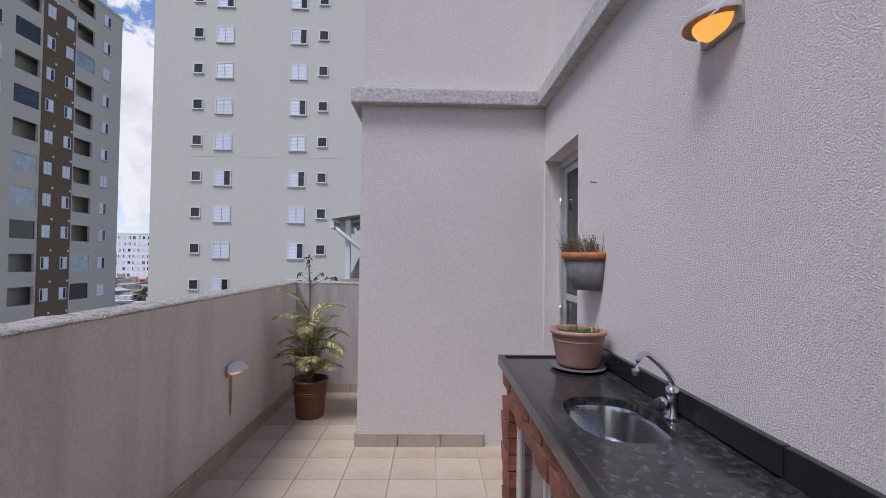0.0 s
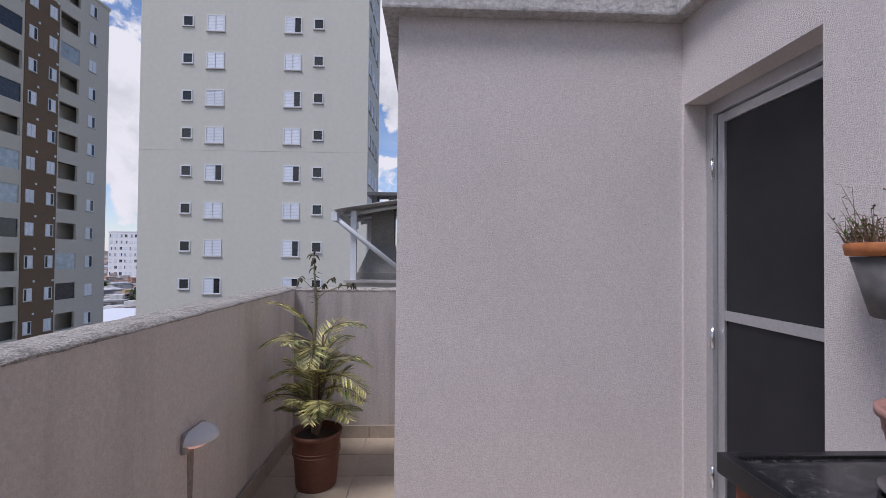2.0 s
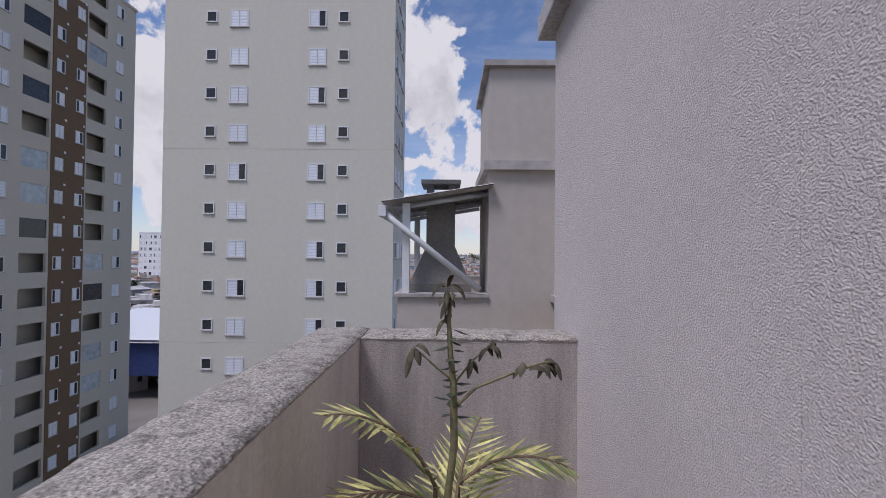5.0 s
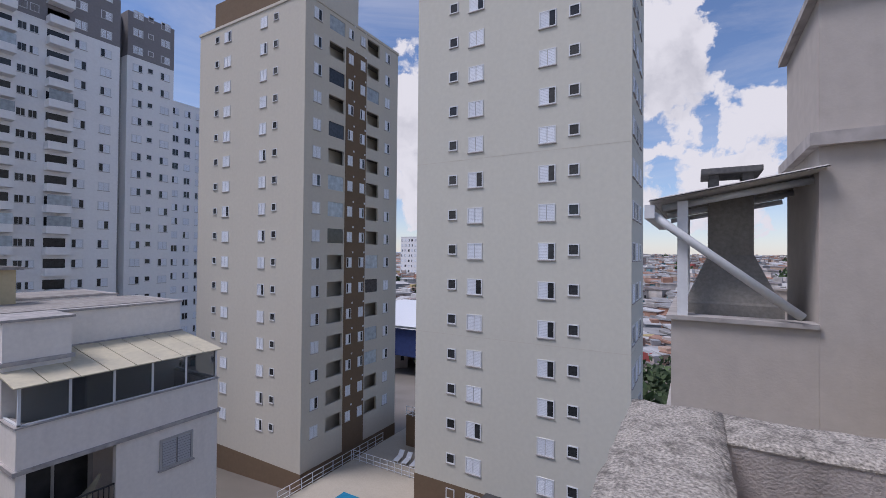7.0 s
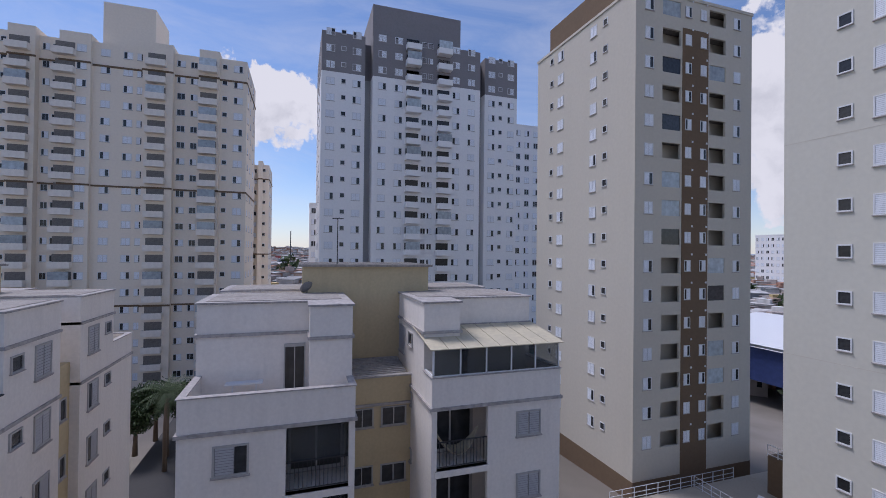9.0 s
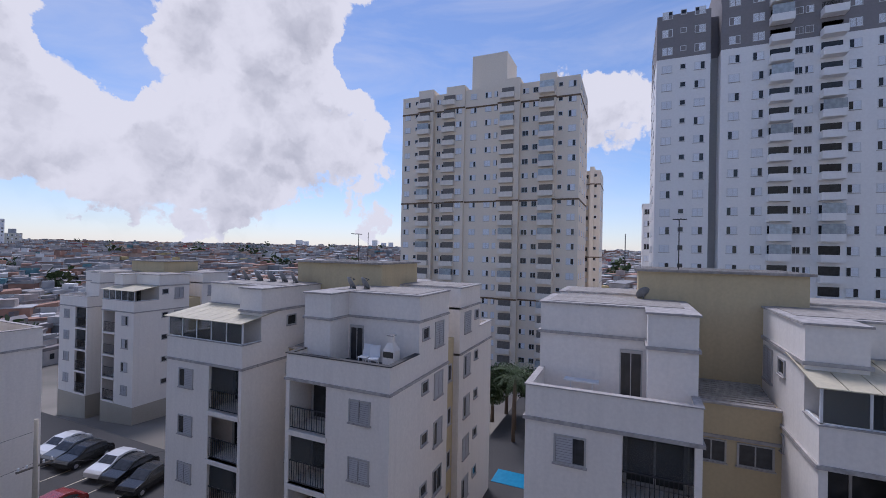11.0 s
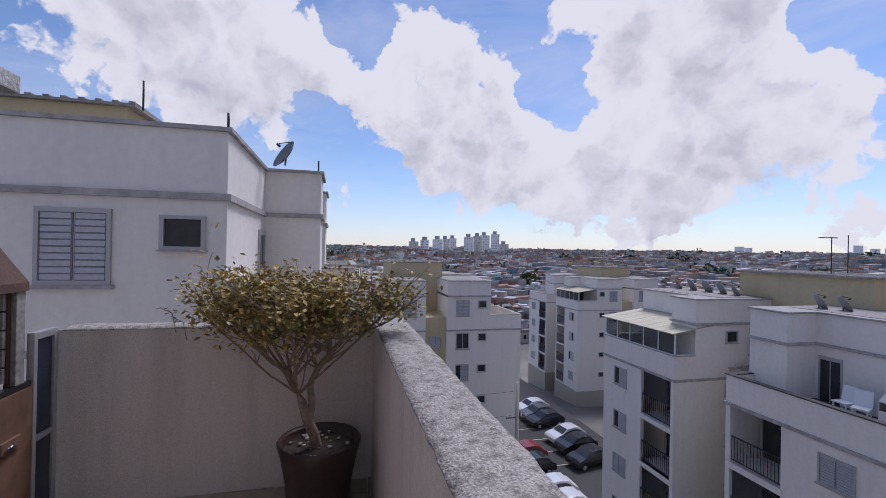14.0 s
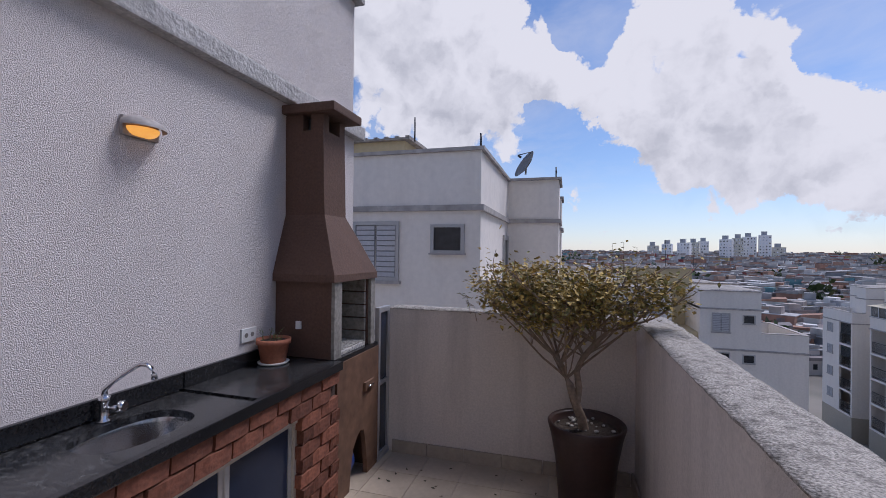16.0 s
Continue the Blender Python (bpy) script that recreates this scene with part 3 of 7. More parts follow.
def core(b, m, zbot, tank=3.72):
    """The yellow stair core between two wings."""
    bm = bmesh.new()
    x0, x1 = W, W + GAP
    box(bm, x0, x1, 3.0, BLEN - 3.0, zbot, -0.7)
    part("core_wall", bm, M_YELLOW, b, m=m)
    bm = bmesh.new()
    box(bm, 3.5, 9.25, 5.4, BLEN - 3.6, -0.7, tank)
    part("tank_house", bm, M_YELLOW, b, m=m)
    bm = bmesh.new()
    box(bm, 3.35, 9.4, 5.2, BLEN - 3.4, tank, tank + 0.06)
    n = 14
    for i in range(n):
        y = 5.2 + (BLEN - 8.6) * i / n
        box(bm, 3.33, 9.42, y, y + 0.12, tank + 0.06, tank + 0.1)
    part("tank_roof", bm, M_ROOF, b, m=m)
    bm = bmesh.new()
    box(bm, x0, x1, 2.93, 3.2, -0.7, -0.63), box(bm, x0, x1, 2.94, 3.0, -1.85, -1.75)
    for k in range(10):
        box(bm, x0 + 0.1, x1 - 0.1, 3.3 + 0.21 * k, 3.42 + 0.21 * k, -0.69 + 0.02 * k, -0.62 + 0.02 * k)
    part("ledge", bm, M_LEDGE, b, m=m)
    f = m @ Matrix.Translation((0, 3.0, 0))
    for k in range(5):
        z = -1.12 - FL * (k + 1)
        if z > zbot:
            window(b, f, x0 + 0.65, z + 0.75, 0.9, 0.78, "dark", WINB), window(b, f, x1 - 0.72, z + 0.75, 1.05, 0.78, "dark", WINB)


def block(name, m, zbot, styles, label, floors=4):
    """Four wings round a yellow core. The front faces -y before the turn."""
    b = thing(name, m, label, "apartment block", "low apartment blocks")
    I = Matrix.Identity(4)
    back = pose(2 * W + GAP, BLEN, 0, 0, 0, 180)
    wing(b, I, False, zbot, styles[0], floors, (True, True))
    wing(b, Matrix.Translation((W + GAP, 0, 0)), True, zbot, styles[1], floors, (True, True))
    wing(b, back, False, zbot, "open", floors)
    wing(b, back @ Matrix.Translation((W + GAP, 0, 0)), True, zbot, "open", floors)
    core(b, I, zbot)
    # recessed links between front and back wings
    bm = bmesh.new()
    box(bm, 0.35, W, DEP, DEP + LINK, zbot, -0.2), box(bm, W + GAP, 2 * W + GAP - 0.35, DEP, DEP + LINK, zbot, -0.2)
    part("link_wall", bm, M_YELLOW, b)
    for side in (0, 1):
        f = pose(2 * W + GAP - 0.35, 0, 0, 0, 0, 90) if side else pose(0.35, BLEN, 0, 0, 0, -90)
        for k in range(floors):
            window(b, f, DEP + LINK / 2, -1.12 - FL * (k + 1) + 1.0, 0.95, 0.9, pick("half dark shut"), WINB)
    o = 0.02
    for x in (0, W + GAP):
        bm = bmesh.new()
        box(bm, x - o, x + W + o, -o, DEP - 0.01, zbot - 0.5, -1.12 - 4 * FL - 0.1)
        part("plinth", bm, M_BASE, b)
    return b


def afar(k, m):
    """The same bearing from the terrace, k times as far and as large."""
    c = Vector((-1.1, 2.42, 1.61))
    return Matrix.Translation(c) @ Matrix.Scale(k, 4) @ Matrix.Translation(-c) @ m


BLOCK_1 = afar(1.2, pose(-15.6, -0.72, -2.8, 0, 0, 90))
BLOCK_2 = afar(1.2, pose(-15.6, -19.05, -2.92, 0, 0, 90))
block("apartment_block", BLOCK_1, -11.6, ("open", "glazed"), "white plastered low apartment block with yellow core and glazed roof terrace")
block("apartment_block", BLOCK_2, -11.5, ("glazed", "tar"), "white plastered apartment block with one black-floored and one glazed terrace")
block("apartment_block", pose(-1.53, -5.4, 1.05, 0, 0, -90), -18.6, ("open", "open"), "off-white plastered neighbouring apartment block with cement ledges")
block("apartment_block", pose(-16.65, -33.0, -3.9, 0, 0, -90) @ Matrix.Scale(1.157, 4), -11.75, ("open", "open"), "off-white apartment block with yellow core across the car park")
block("apartment_block", afar(1.2, pose(-28.0, -55.5, -4.0, 0, 0, 90)), -13.5, ("open", "glazed"), "distant off-white apartment block with balconies")


def own_block():
    b = thing("apartment_block", pose(-1.41, 8.08 + W, 1.0, 0, 0, -90), "off-white plastered neighbouring wing with a sheltered barbecue terrace", "apartment block", "low apartment blocks")
    wing(b, Matrix.Identity(4), False, -18.3, "open", 4, (True, False), 2.76, 1.50, M_WINGSHADE)
    bm = bmesh.new()
    box(bm, W + 0.01, W + 3.1, 1.92, DEP, -18.3, -0.08)
    part("core_wall", bm, M_YELLOW, b)
    bm = bmesh.new()
    box(bm, W + 0.01, W + 3.1, 1.84, 2.2, -0.08, 0.0)
    part("coping", bm, M_LEDGE, b)
    # lower storeys of the house that carries the terrace
    bm = bmesh.new()
    box(bm, PO + 0.02, 6.0, YS - 0.16, 4.94, -17.3, -0.31)
    tagged(part("wall_storeys_below", bm, M_WHITE), "off-white plastered storeys below the terrace", "wall", kind="structure")


own_block()

# ---- towers ----
def balcony_mesh(w, d):
    bm = bmesh.new()
    box(bm, -w / 2, w / 2, -d, 0, 0, 0.14, 0)
    box(bm, -w / 2, w / 2, -d, -d + 0.1, 0.14, 1.05, 0)
    box(bm, -w / 2, -w / 2 + 0.1, -d + 0.1, 0, 0.14, 1.05, 0), box(bm, w / 2 - 0.1, w / 2, -d + 0.1, 0, 0.14, 1.05, 0)
    box(bm, -w / 2 + 0.15, w / 2 - 0.15, -0.03, 0, 0.14, 2.3, 1)
    return bm


def tower(name, m, wx, wy, z0, z1, wall, label, fl=2.8):
    """A tower: x 0..wx along its front, which faces -y before the turn, y 0..wy."""
    b = thing(name, m, label, "tower block", "residential towers")
    bm = bmesh.new()
    box(bm, 0, wx, 0, wy, z0, z1)
    part("wall", bm, wall, b)
    bm = bmesh.new()
    box(bm, -0.12, wx + 0.12, -0.12, wy + 0.12, z1, z1 + 0.35)
    part("coping", bm, wall, b)
    return b


def rows_of(b, face, xs, z0, n, fl, w, h, kinds):
    for i in range(n):
        for x in xs:
            window(b, face, x, z0 + i * fl, w, h, pick(kinds))


def slab_on(b, name, m, x0, x1, y0, y1, z0, z1, material):
    bm = bmesh.new()
    box(bm, x0, x1, y0, y1, z0, z1)
    return part(name, bm, material, b, m=m)


def cream_tower():
    fl = 2.895
    wx = 17.4
    b = tower("tower_block", pose(-22.3, 34.9, 0), wx, 7.5, -21.5, 40.0, M_TOWER, "cream plastered tower block with white shuttered windows")
    F = Matrix.Identity(4)
    z = 1.2 - 7 * fl
    for i in range(20):
        zz = z + i * fl
        window(b, F, 3.57, zz + 0.34, 0.82, 0.86, "small")
        window(b, F, 5.66, zz, 1.36, 1.28, pick("shut shut half"))
        window(b, F, 11.57, zz, 1.30, 1.28, pick("shut half half"))
        window(b, F, 13.55, zz + 0.34, 0.80, 0.86, "small")
    S = pose(wx, 0, 0, 0, 0, 90)
    rows_of(b, S, (1.0, 2.9, 5.0), z, 20, fl, 1.3, 1.3, "half dark shut")
    slab_on(b, "base", F, -0.03, wx + 0.03, -0.03, 7.53, -21.5, -17.5, M_BROWN)
    for k in range(0, 20, 5):
        slab_on(b, "joint", F, -0.008, wx + 0.008, -0.008, 7.5, z + k * fl - 0.55, z + k * fl - 0.51, M_TOWER2)


def striped_tower():
    fl = 2.937
    # front faces -y, brown-striped side faces +x
    wx, wy, z0, z1 = 18.6, 15.9, -24.0, 28.2
    b = thing("tower_block", pose(-35.7 - wx, 34.1, 0), "beige tower block with a dark brown balcony stripe", "tower block", "residential towers")
    I = Matrix.Identity(4)
    slab_on(b, "wall", I, 0, wx - 1.4, 0, wy, z0, z1, M_TOWER2)
    S = pose(wx, 0, 0, 0, 0, 90)
    zf = 5.72 - 8 * fl
    n = 16
    cols = ((3.4, 5.8), (9.7, 12.0))
    holes = [(a, c, zf + i * fl - z0 - 0.1, zf + i * fl - z0 + 1.5) for i in range(n) for a, c in cols]
    bm = bmesh.new()
    holed(bm, wy, z1 - z0, holes, 0.25)
    part("side_wall", bm, M_TOWER2, b, m=S @ Matrix.Translation((0, 0, z0)))
    bm = bmesh.new()
    box(bm, 0, 0.25, 0.25, 1.41, z0, z1), box(bm, wy - 0.25, wy, 0.25, 1.41, z0, z1)
    part("side_return", bm, M_TOWER2, b, m=S)
    slab_on(b, "roof", I, -0.1, wx + 0.1, -0.1, wy + 0.1, z1, z1 + 0.3, M_TOWER2)
    slab_on(b, "brown_stripe", S, 6.0, 9.5, -0.06, 0.0, z0, z1 - 3.0, M_BROWN)
    slab_on(b, "brown_base", I, -0.04, wx + 0.04, -0.04, wy + 0.04, z0, -20.9, M_BROWN)
    slab_on(b, "brown_crown", I, 2.4, wx - 2.3, 0.4, 3.0, z1 + 0.3, z1 + 3.6, M_BROWN)
    slab_on(b, "tank_house", I, 7, 15, 3.1, 12, z1 + 0.3, z1 + 6.5, M_TOWER2)
    for i in range(n):
        z = zf + i * fl
        window(b, I, wx - 13.0, z, 1.28, 1.25, pick("shut shut half")), window(b, I, wx - 6.5, z, 1.12, 1.25, pick("shut half"))
        window(b, I, wx - 15.05, z + 0.35, 0.75, 0.8, "small"), window(b, I, wx - 4.5, z + 0.35, 0.75, 0.8, "small")
    T = S @ Matrix.Translation((0, -0.06, 0))
    rows_of(b, S, (1.7,), zf, n, fl, 1.1, 1.25, "shut shut half")
    rows_of(b, S, (13.65,), zf, n, fl, 1.0, 1.25, "shut shut half")
    rows_of(b, T, (6.75, 8.8), zf + 0.1, n, fl, 0.82, 1.15, "half half2 shut")
    for i in range(n):
        for x in (7.35, 9.3):
            slab_on(b, "vent", T, x - 0.1, x + 0.1, -0.03, 0.0, zf + i * fl + 1.75, zf + i * fl + 1.95, M_FRAME)
        for a, c in cols:
            k = rnd.random()
            if k < 0.4:
                slab_on(b, "balcony_glazing", S, a, c, 0.08, 0.12, zf + i * fl - 0.1, zf + i * fl + 1.5, M_DARK if k < 0.15 else M_BALGLASS)
    for i in range(n + 1):
        # Floors take the dark colour so that the balcony recesses read as shaded.
        slab_on(b, "balcony_floor", S, 0.3, wy - 0.3, 0.25, 1.4, zf + i * fl - 1.25, zf + i * fl - 1.1, M_RECESS_SHADE)


def white_tower():
    fl = 2.87
    # front faces +x, towards the terrace
    b = thing("tower_block", pose(-78.5, 5.09, 0, 0, 0, 90), "white tower block with dark grey top storeys and stacked balconies", "tower block", "residential towers")
    z0, zg = -24.0, 33.0
    I = Matrix.Identity(4)
    # from, to, set back, top
    segs = ((0.7, 8.2, 0.0, 40.0), (8.2, 9.5, 2.2, 39.6), (9.5, 30.2, -0.6, 40.3), (30.2, 31.9, 3.0, 39.6), (31.9, 39.0, 1.0, 40.2))
    for a, c, y, t in segs:
        slab_on(b, "wall", I, a, c, y, 20, z0, zg, M_TOWERW if c - a > 2 else M_LINKGREY)
        slab_on(b, "grey_top", I, a, c, y - 0.03, 20, zg, t, M_GREY)
    slab_on(b, "tank_house", I, 9.6, 26.5, 0.6, 17, 40.3, 46.5, M_GREY)
    zf = 28.45 - 0.6 - 16 * fl
    M, N = Matrix.Translation((0, -0.6, 0)), Matrix.Translation((0, 1.0, 0))
    for i in range(21):
        z = zf + i * fl
        window(b, I, 2.2, z, 1.5, 1.25, pick("half shut shut")), window(b, I, 6.75, z, 1.5, 1.25, pick("shut half2 half"))
        window(b, I, 4.45, z + 0.4, 0.85, 0.85, "small")
        for x in (11.2, 14.2, 25.3, 28.4):
            window(b, M, x, z, 1.45, 1.25, pick("half half2 shut"))
        window(b, M, 19.0, z + 0.1, 0.95, 1.05, "dark"), window(b, M, 20.2, z + 0.1, 0.95, 1.05, pick("dark half2"))
        window(b, N, 33.4, z, 1.45, 1.25, pick("shut half")), window(b, N, 37.6, z, 1.45, 1.25, pick("shut half2 half")), window(b, N, 35.3, z + 0.4, 0.85, 0.85, "small")
    bal = mesh_of("balcony", balcony_mesh(2.7, 1.5), [M_TOWERW, M_DARK])
    glz = mesh_of("balcony_glazing", slab_bm(-1.3, 1.3, -1.45, -1.42, 1.05, 2.4), M_BALGLASS)
    for i in range(21):
        for x in (16.8, 22.75):
            o = part("balcony", bal, None, b, m=Matrix.Translation((x, -0.6, zf + i * fl - 1.0)))
            if rnd.random() < 0.25:
                part("balcony_glazing", glz, None, o)
    S = pose(0.7, 20, 0, 0, 0, -90)
    rows_of(b, S, (4, 9, 14), zf, 21, fl, 1.2, 1.2, "half shut dark")


def slab_bm(*q):
    bm = bmesh.new()
    box(bm, *q)
    return bm


M_BALGLASS = mat("pale_balcony_glazing", (0.42, 0.47, 0.50), 0.15, grain=2, var=0.2, rand=0.3)
M_LINKGREY = mat("tower_link_grey", (0.42, 0.42, 0.42), 0.9, grain=3, var=0.05)


def sand_tower(m, label, wx=38.6, wy=16.0, top=36.8, n=21, near=True):
    fl = 2.86
    b = thing("tower_block", m, label, "tower block", "residential towers")
    z0 = -26.0
    I = Matrix.Identity(4)
    u = wx / 38.6
    # from, to, set back: two shallow steps forward, the middle plain
    segs = [(0, 4.4, 1.0), (4.4, 7.9, 0.2), (7.9, 11.0, 1.4), (11.0, 15.2, 0.2), (15.2, 22.5, 1.0), (22.5, 27.0, 0.2), (27.0, 31.0, 1.4), (31.0, 34.2, 0.2), (34.2, 38.6, 0.8)]
    for a, c, y in segs:
        slab_on(b, "wall", I, a * u, c * u, y, wy, z0, top - (0 if y < 0.5 else 0.9), M_BEIGE)
    slab_on(b, "tank_house", I, 0.41 * wx, 0.61 * wx, 3, 11, top - 0.9, top + 7.0, M_BEIGE)
    for z in (top - 4.9, top - 4.9 - 7 * fl, top - 4.9 - 14 * fl):
        for a, c, y in segs:
            slab_on(b, "ledge", I, a * u - 0.05, c * u + 0.05, y - 0.12, y + 0.1, z, z + 0.3, M_BROWN)
        slab_on(b, "ledge", I, wx + 0.005, wx + 0.12, 0.9, wy, z, z + 0.3, M_BROWN)
    # The back panel's dark colour imitates the shade behind each balcony.
    bal = mesh_of("balcony", balcony_mesh(2.9, 1.1), [M_BALWALL, M_RECESS_SHADE])
    zf = top - 3.1 - (n - 1) * fl
    cols = [(1.3, 1.0, 1.35, 1.2), (3.55, 1.0, 0.8, 0.85), (8.8, 1.4, 0.95, 1.1), (10.1, 1.4, 0.95, 1.1), (14.0, 0.2, 1.35, 1.2), (17.0, 1.0, 1.35, 1.2), (20.2, 1.0, 1.35, 1.2), (22.0, 1.0, 1.0, 1.2), (28.0, 1.4, 1.3, 1.1), (30.0, 1.4, 1.1, 1.1), (35.0, 0.8, 0.85, 0.85), (37.2, 0.8, 1.5, 1.25)]
    stacks = (5.9, 12.0 - 0.2, 24.6, 32.5)
    for i in range(n):
        z = zf + i * fl
        for x, y, w, h in cols if near else cols[::2]:
            window(b, Matrix.Translation((0, y, 0)), x * u, z + (0.35 if h < 1 else 0), w, h, "small" if h < 1 else pick("dark half2") if y == 1.4 else pick("shut half half2"))
        for x in stacks if near else stacks[::2]:
            part("balcony", bal, None, b, m=Matrix.Translation((x * u, 0.2, z - 1.0)))
            if rnd.random() < 0.2:
                slab_on(b, "balcony_glazing", I, x * u - 1.35, x * u + 1.35, -0.86, -0.83, z + 0.06, z + 1.3, M_BALGLASS)
    S = pose(wx, 0, 0, 0, 0, 90)
    rows_of(b, S, (3, 7, 12), zf, n, fl, 1.1, 1.15, "shut half")
    return b


M_BALWALL = mat("balcony_wall_cream", (0.82, 0.76, 0.68), 0.9, grain=3, var=0.05)


cream_tower()
striped_tower()
white_tower()
sand_tower(pose(-86.0, -45.5, 0, 0, 0, 90), "sand-coloured tower block with stacked white balconies")
sand_tower(pose(-125.0, -19.0, 0, 0, 0, 90), "sand-coloured tower block standing farther off", 13.5, 14, 25.4, 16, False)


def far_tower(m, wx, wy, z0, z1, material, label, nx, ny, fl=2.9):
    b = tower("tower_block", m, wx, wy, z0, z1, material, label)
    n = int((z1 - z0) / fl) - 1
    for face, w, k in ((Matrix.Identity(4), wx, nx), (pose(wx, 0, 0, 0, 0, 90), wy, ny)):
        for i in range(n):
            for j in range(k):
                window(b, face, w * (j + 0.5) / k, z1 - 2.4 - i * fl, 1.3, 1.4, pick("half half2 dark shut"))
    return b


far_tower(pose(-96.0, 52.0, 0, 0, 0, 90), 22, 14, -20, 33, M_TOWERW, "white tower block with small windows, partly hidden", 9, 2)
far_tower(pose(-147.0, 205.0, 0), 18, 14, -22, 11, M_TOWERW, "white tower block far off between the others", 8, 3)
far_tower(pose(-120.0, 5.0, 0, 0, 0, 90), 6, 10, -20, 14, M_TOWERW, "grey and white tower far behind", 3, 2)


# ---- ground and town ----
def ground_z(x, y):
    d = math.hypot(x, y)
    z = -17.35 - 4.0 * min(1.0, max(0.0, (y - 12) / 20))
    r = max(0.0, d - 70)
    hill = 19.5 * (1 - math.exp(-(r / 420.0) ** 1.6))
    return z - 9.0 * math.exp(-((d - 130) / 60) ** 2) + hill + 5.0 * noise.noise(Vector((x / 160, y / 160, 2))) * min(1, r / 150)


def make_ground():
    bm = bmesh.new()
    radii = [0, 8, 16, 24, 32, 40, 50, 60, 72, 86, 104, 126, 152, 184, 224, 272, 330, 400, 490, 600, 740, 920, 1150, 1500, 2100, 3000]
    seg = 72
    rings = [[bm.verts.new((0, 0, ground_z(0, 0)))]]
    for r in radii[1:]:
        rings.append([bm.verts.new((r * math.cos(2 * math.pi * i / seg), r * math.sin(2 * math.pi * i / seg), ground_z(r * math.cos(2 * math.pi * i / seg), r * math.sin(2 * math.pi * i / seg)))) for i in range(seg)])
    for i in range(seg):
        bm.faces.new((rings[0][0], rings[1][i], rings[1][(i + 1) % seg]))
    for a, c in zip(rings[1:], rings[2:]):
        for i in range(seg):
            bm.faces.new((a[i], c[i], c[(i + 1) % seg], a[(i + 1) % seg])).smooth = True
    tagged(part("ground", bm, M_GROUND), "dusty town ground rising to far hills", "ground", kind="structure")


make_ground()



def house_mat(name, cols):
    m = mat(name, (0.5, 0.45, 0.4), 0.9, grain=0.3, var=0.25)
    nt = m.node_tree
    ge = nt.nodes.new("ShaderNodeNewGeometry")
    cr = nt.nodes.new("ShaderNodeValToRGB")
    cr.color_ramp.interpolation = "CONSTANT"
    for i, (p, c) in enumerate(cols):
        e = cr.color_ramp.elements[i] if i < 2 else cr.color_ramp.elements.new(p)
        e.position, e.color = p, (*c, 1)
    nt.links.new(ge.outputs["Random Per Island"], cr.inputs[0])
    mul = next(n for n in nt.nodes if n.type == "MIX")
    nt.links.new(cr.outputs[0], mul.inputs[6])
    return m


WALLS = ((0.0, (0.55, 0.50, 0.46)), (0.18, (0.36, 0.21, 0.15)), (0.34, (0.66, 0.64, 0.61)), (0.50, (0.42, 0.36, 0.32)), (0.62, (0.46, 0.33, 0.25)), (0.74, (0.28, 0.28, 0.285)), (0.86, (0.46, 0.36, 0.17)), (0.89, (0.15, 0.29, 0.31)), (0.92, (0.44, 0.41, 0.38)), (0.985, (0.36, 0.09, 0.08)))
ROOFS = ((0.0, (0.30, 0.29, 0.28)), (0.30, (0.36, 0.21, 0.15)), (0.48, (0.42, 0.41, 0.40)), (0.70, (0.24, 0.21, 0.20)), (0.85, (0.52, 0.50, 0.48)))


def town():
    r = random.Random(11)
    verts, faces, fm = [], [], []

    def add(cx, cy, z0, w, d, h, a, mi, pitch=0.0):
        k = len(verts)
        ca, sa = math.cos(a), math.sin(a)
        for z in (z0, z0 + h):
            for sx, sy in ((-1, -1), (1, -1), (1, 1), (-1, 1)):
                x, y = sx * w / 2, sy * d / 2
                verts.append((cx + ca * x - sa * y, cy + sa * x + ca * y, z + (pitch if z > z0 and sy > 0 else 0)))
        for q in ((4, 5, 6, 7), (0, 1, 5, 4), (1, 2, 6, 5), (2, 3, 7, 6), (3, 0, 4, 7)):
            faces.append([k + i for i in q]), fm.append(mi)

    for _ in range(17000):
        d = 105 * math.exp(r.random() ** 0.8 * 2.5)
        a = radians(r.uniform(50, 300))
        x, y = d * math.cos(a), d * math.sin(a)
        if math.hypot(x + 86, y + 26) < 42 or (math.hypot(x, y) < 125 and x > -100):
            continue
        w, dd, h = r.uniform(4.5, 8.5), r.uniform(5, 9), r.uniform(2.6, 6.0)
        g = ground_z(x, y)
        t = r.choice((0.3, 0.9, 1.2)) + r.uniform(-0.12, 0.12)
        add(x, y, g - 3, w, dd, h + 3, t, 0)
        add(x, y, g + h, w + 0.5, dd + 0.5, 0.22, t, 2, r.choice((0.0, 0.5, 1.0)))
        if d < 330:
            for s in (-1, 1):
                ox, oy = math.cos(t), math.sin(t)
                add(x + ox * s * w * 0.26, y + oy * s * w * 0.26, g + h * 0.4, 0.9, dd + 0.1, 1.2, t, 1)
        if r.random() < 0.35:
            add(x + 1, y, g + h, w * 0.5, 3, r.uniform(1.2, 2.6), t, 0)
    me = bpy.data.meshes.new("town_houses")
    me.from_pydata(verts, [], faces)
    for m in (house_mat("town_walls", WALLS), M_DARK, house_mat("town_roofs", ROOFS)):
        me.materials.append(m)
    me.polygons.foreach_set("material_index", fm)
    tagged(new("town_houses", me), "crowded hillside of small painted and brick houses", "houses", kind="stuff")


town()


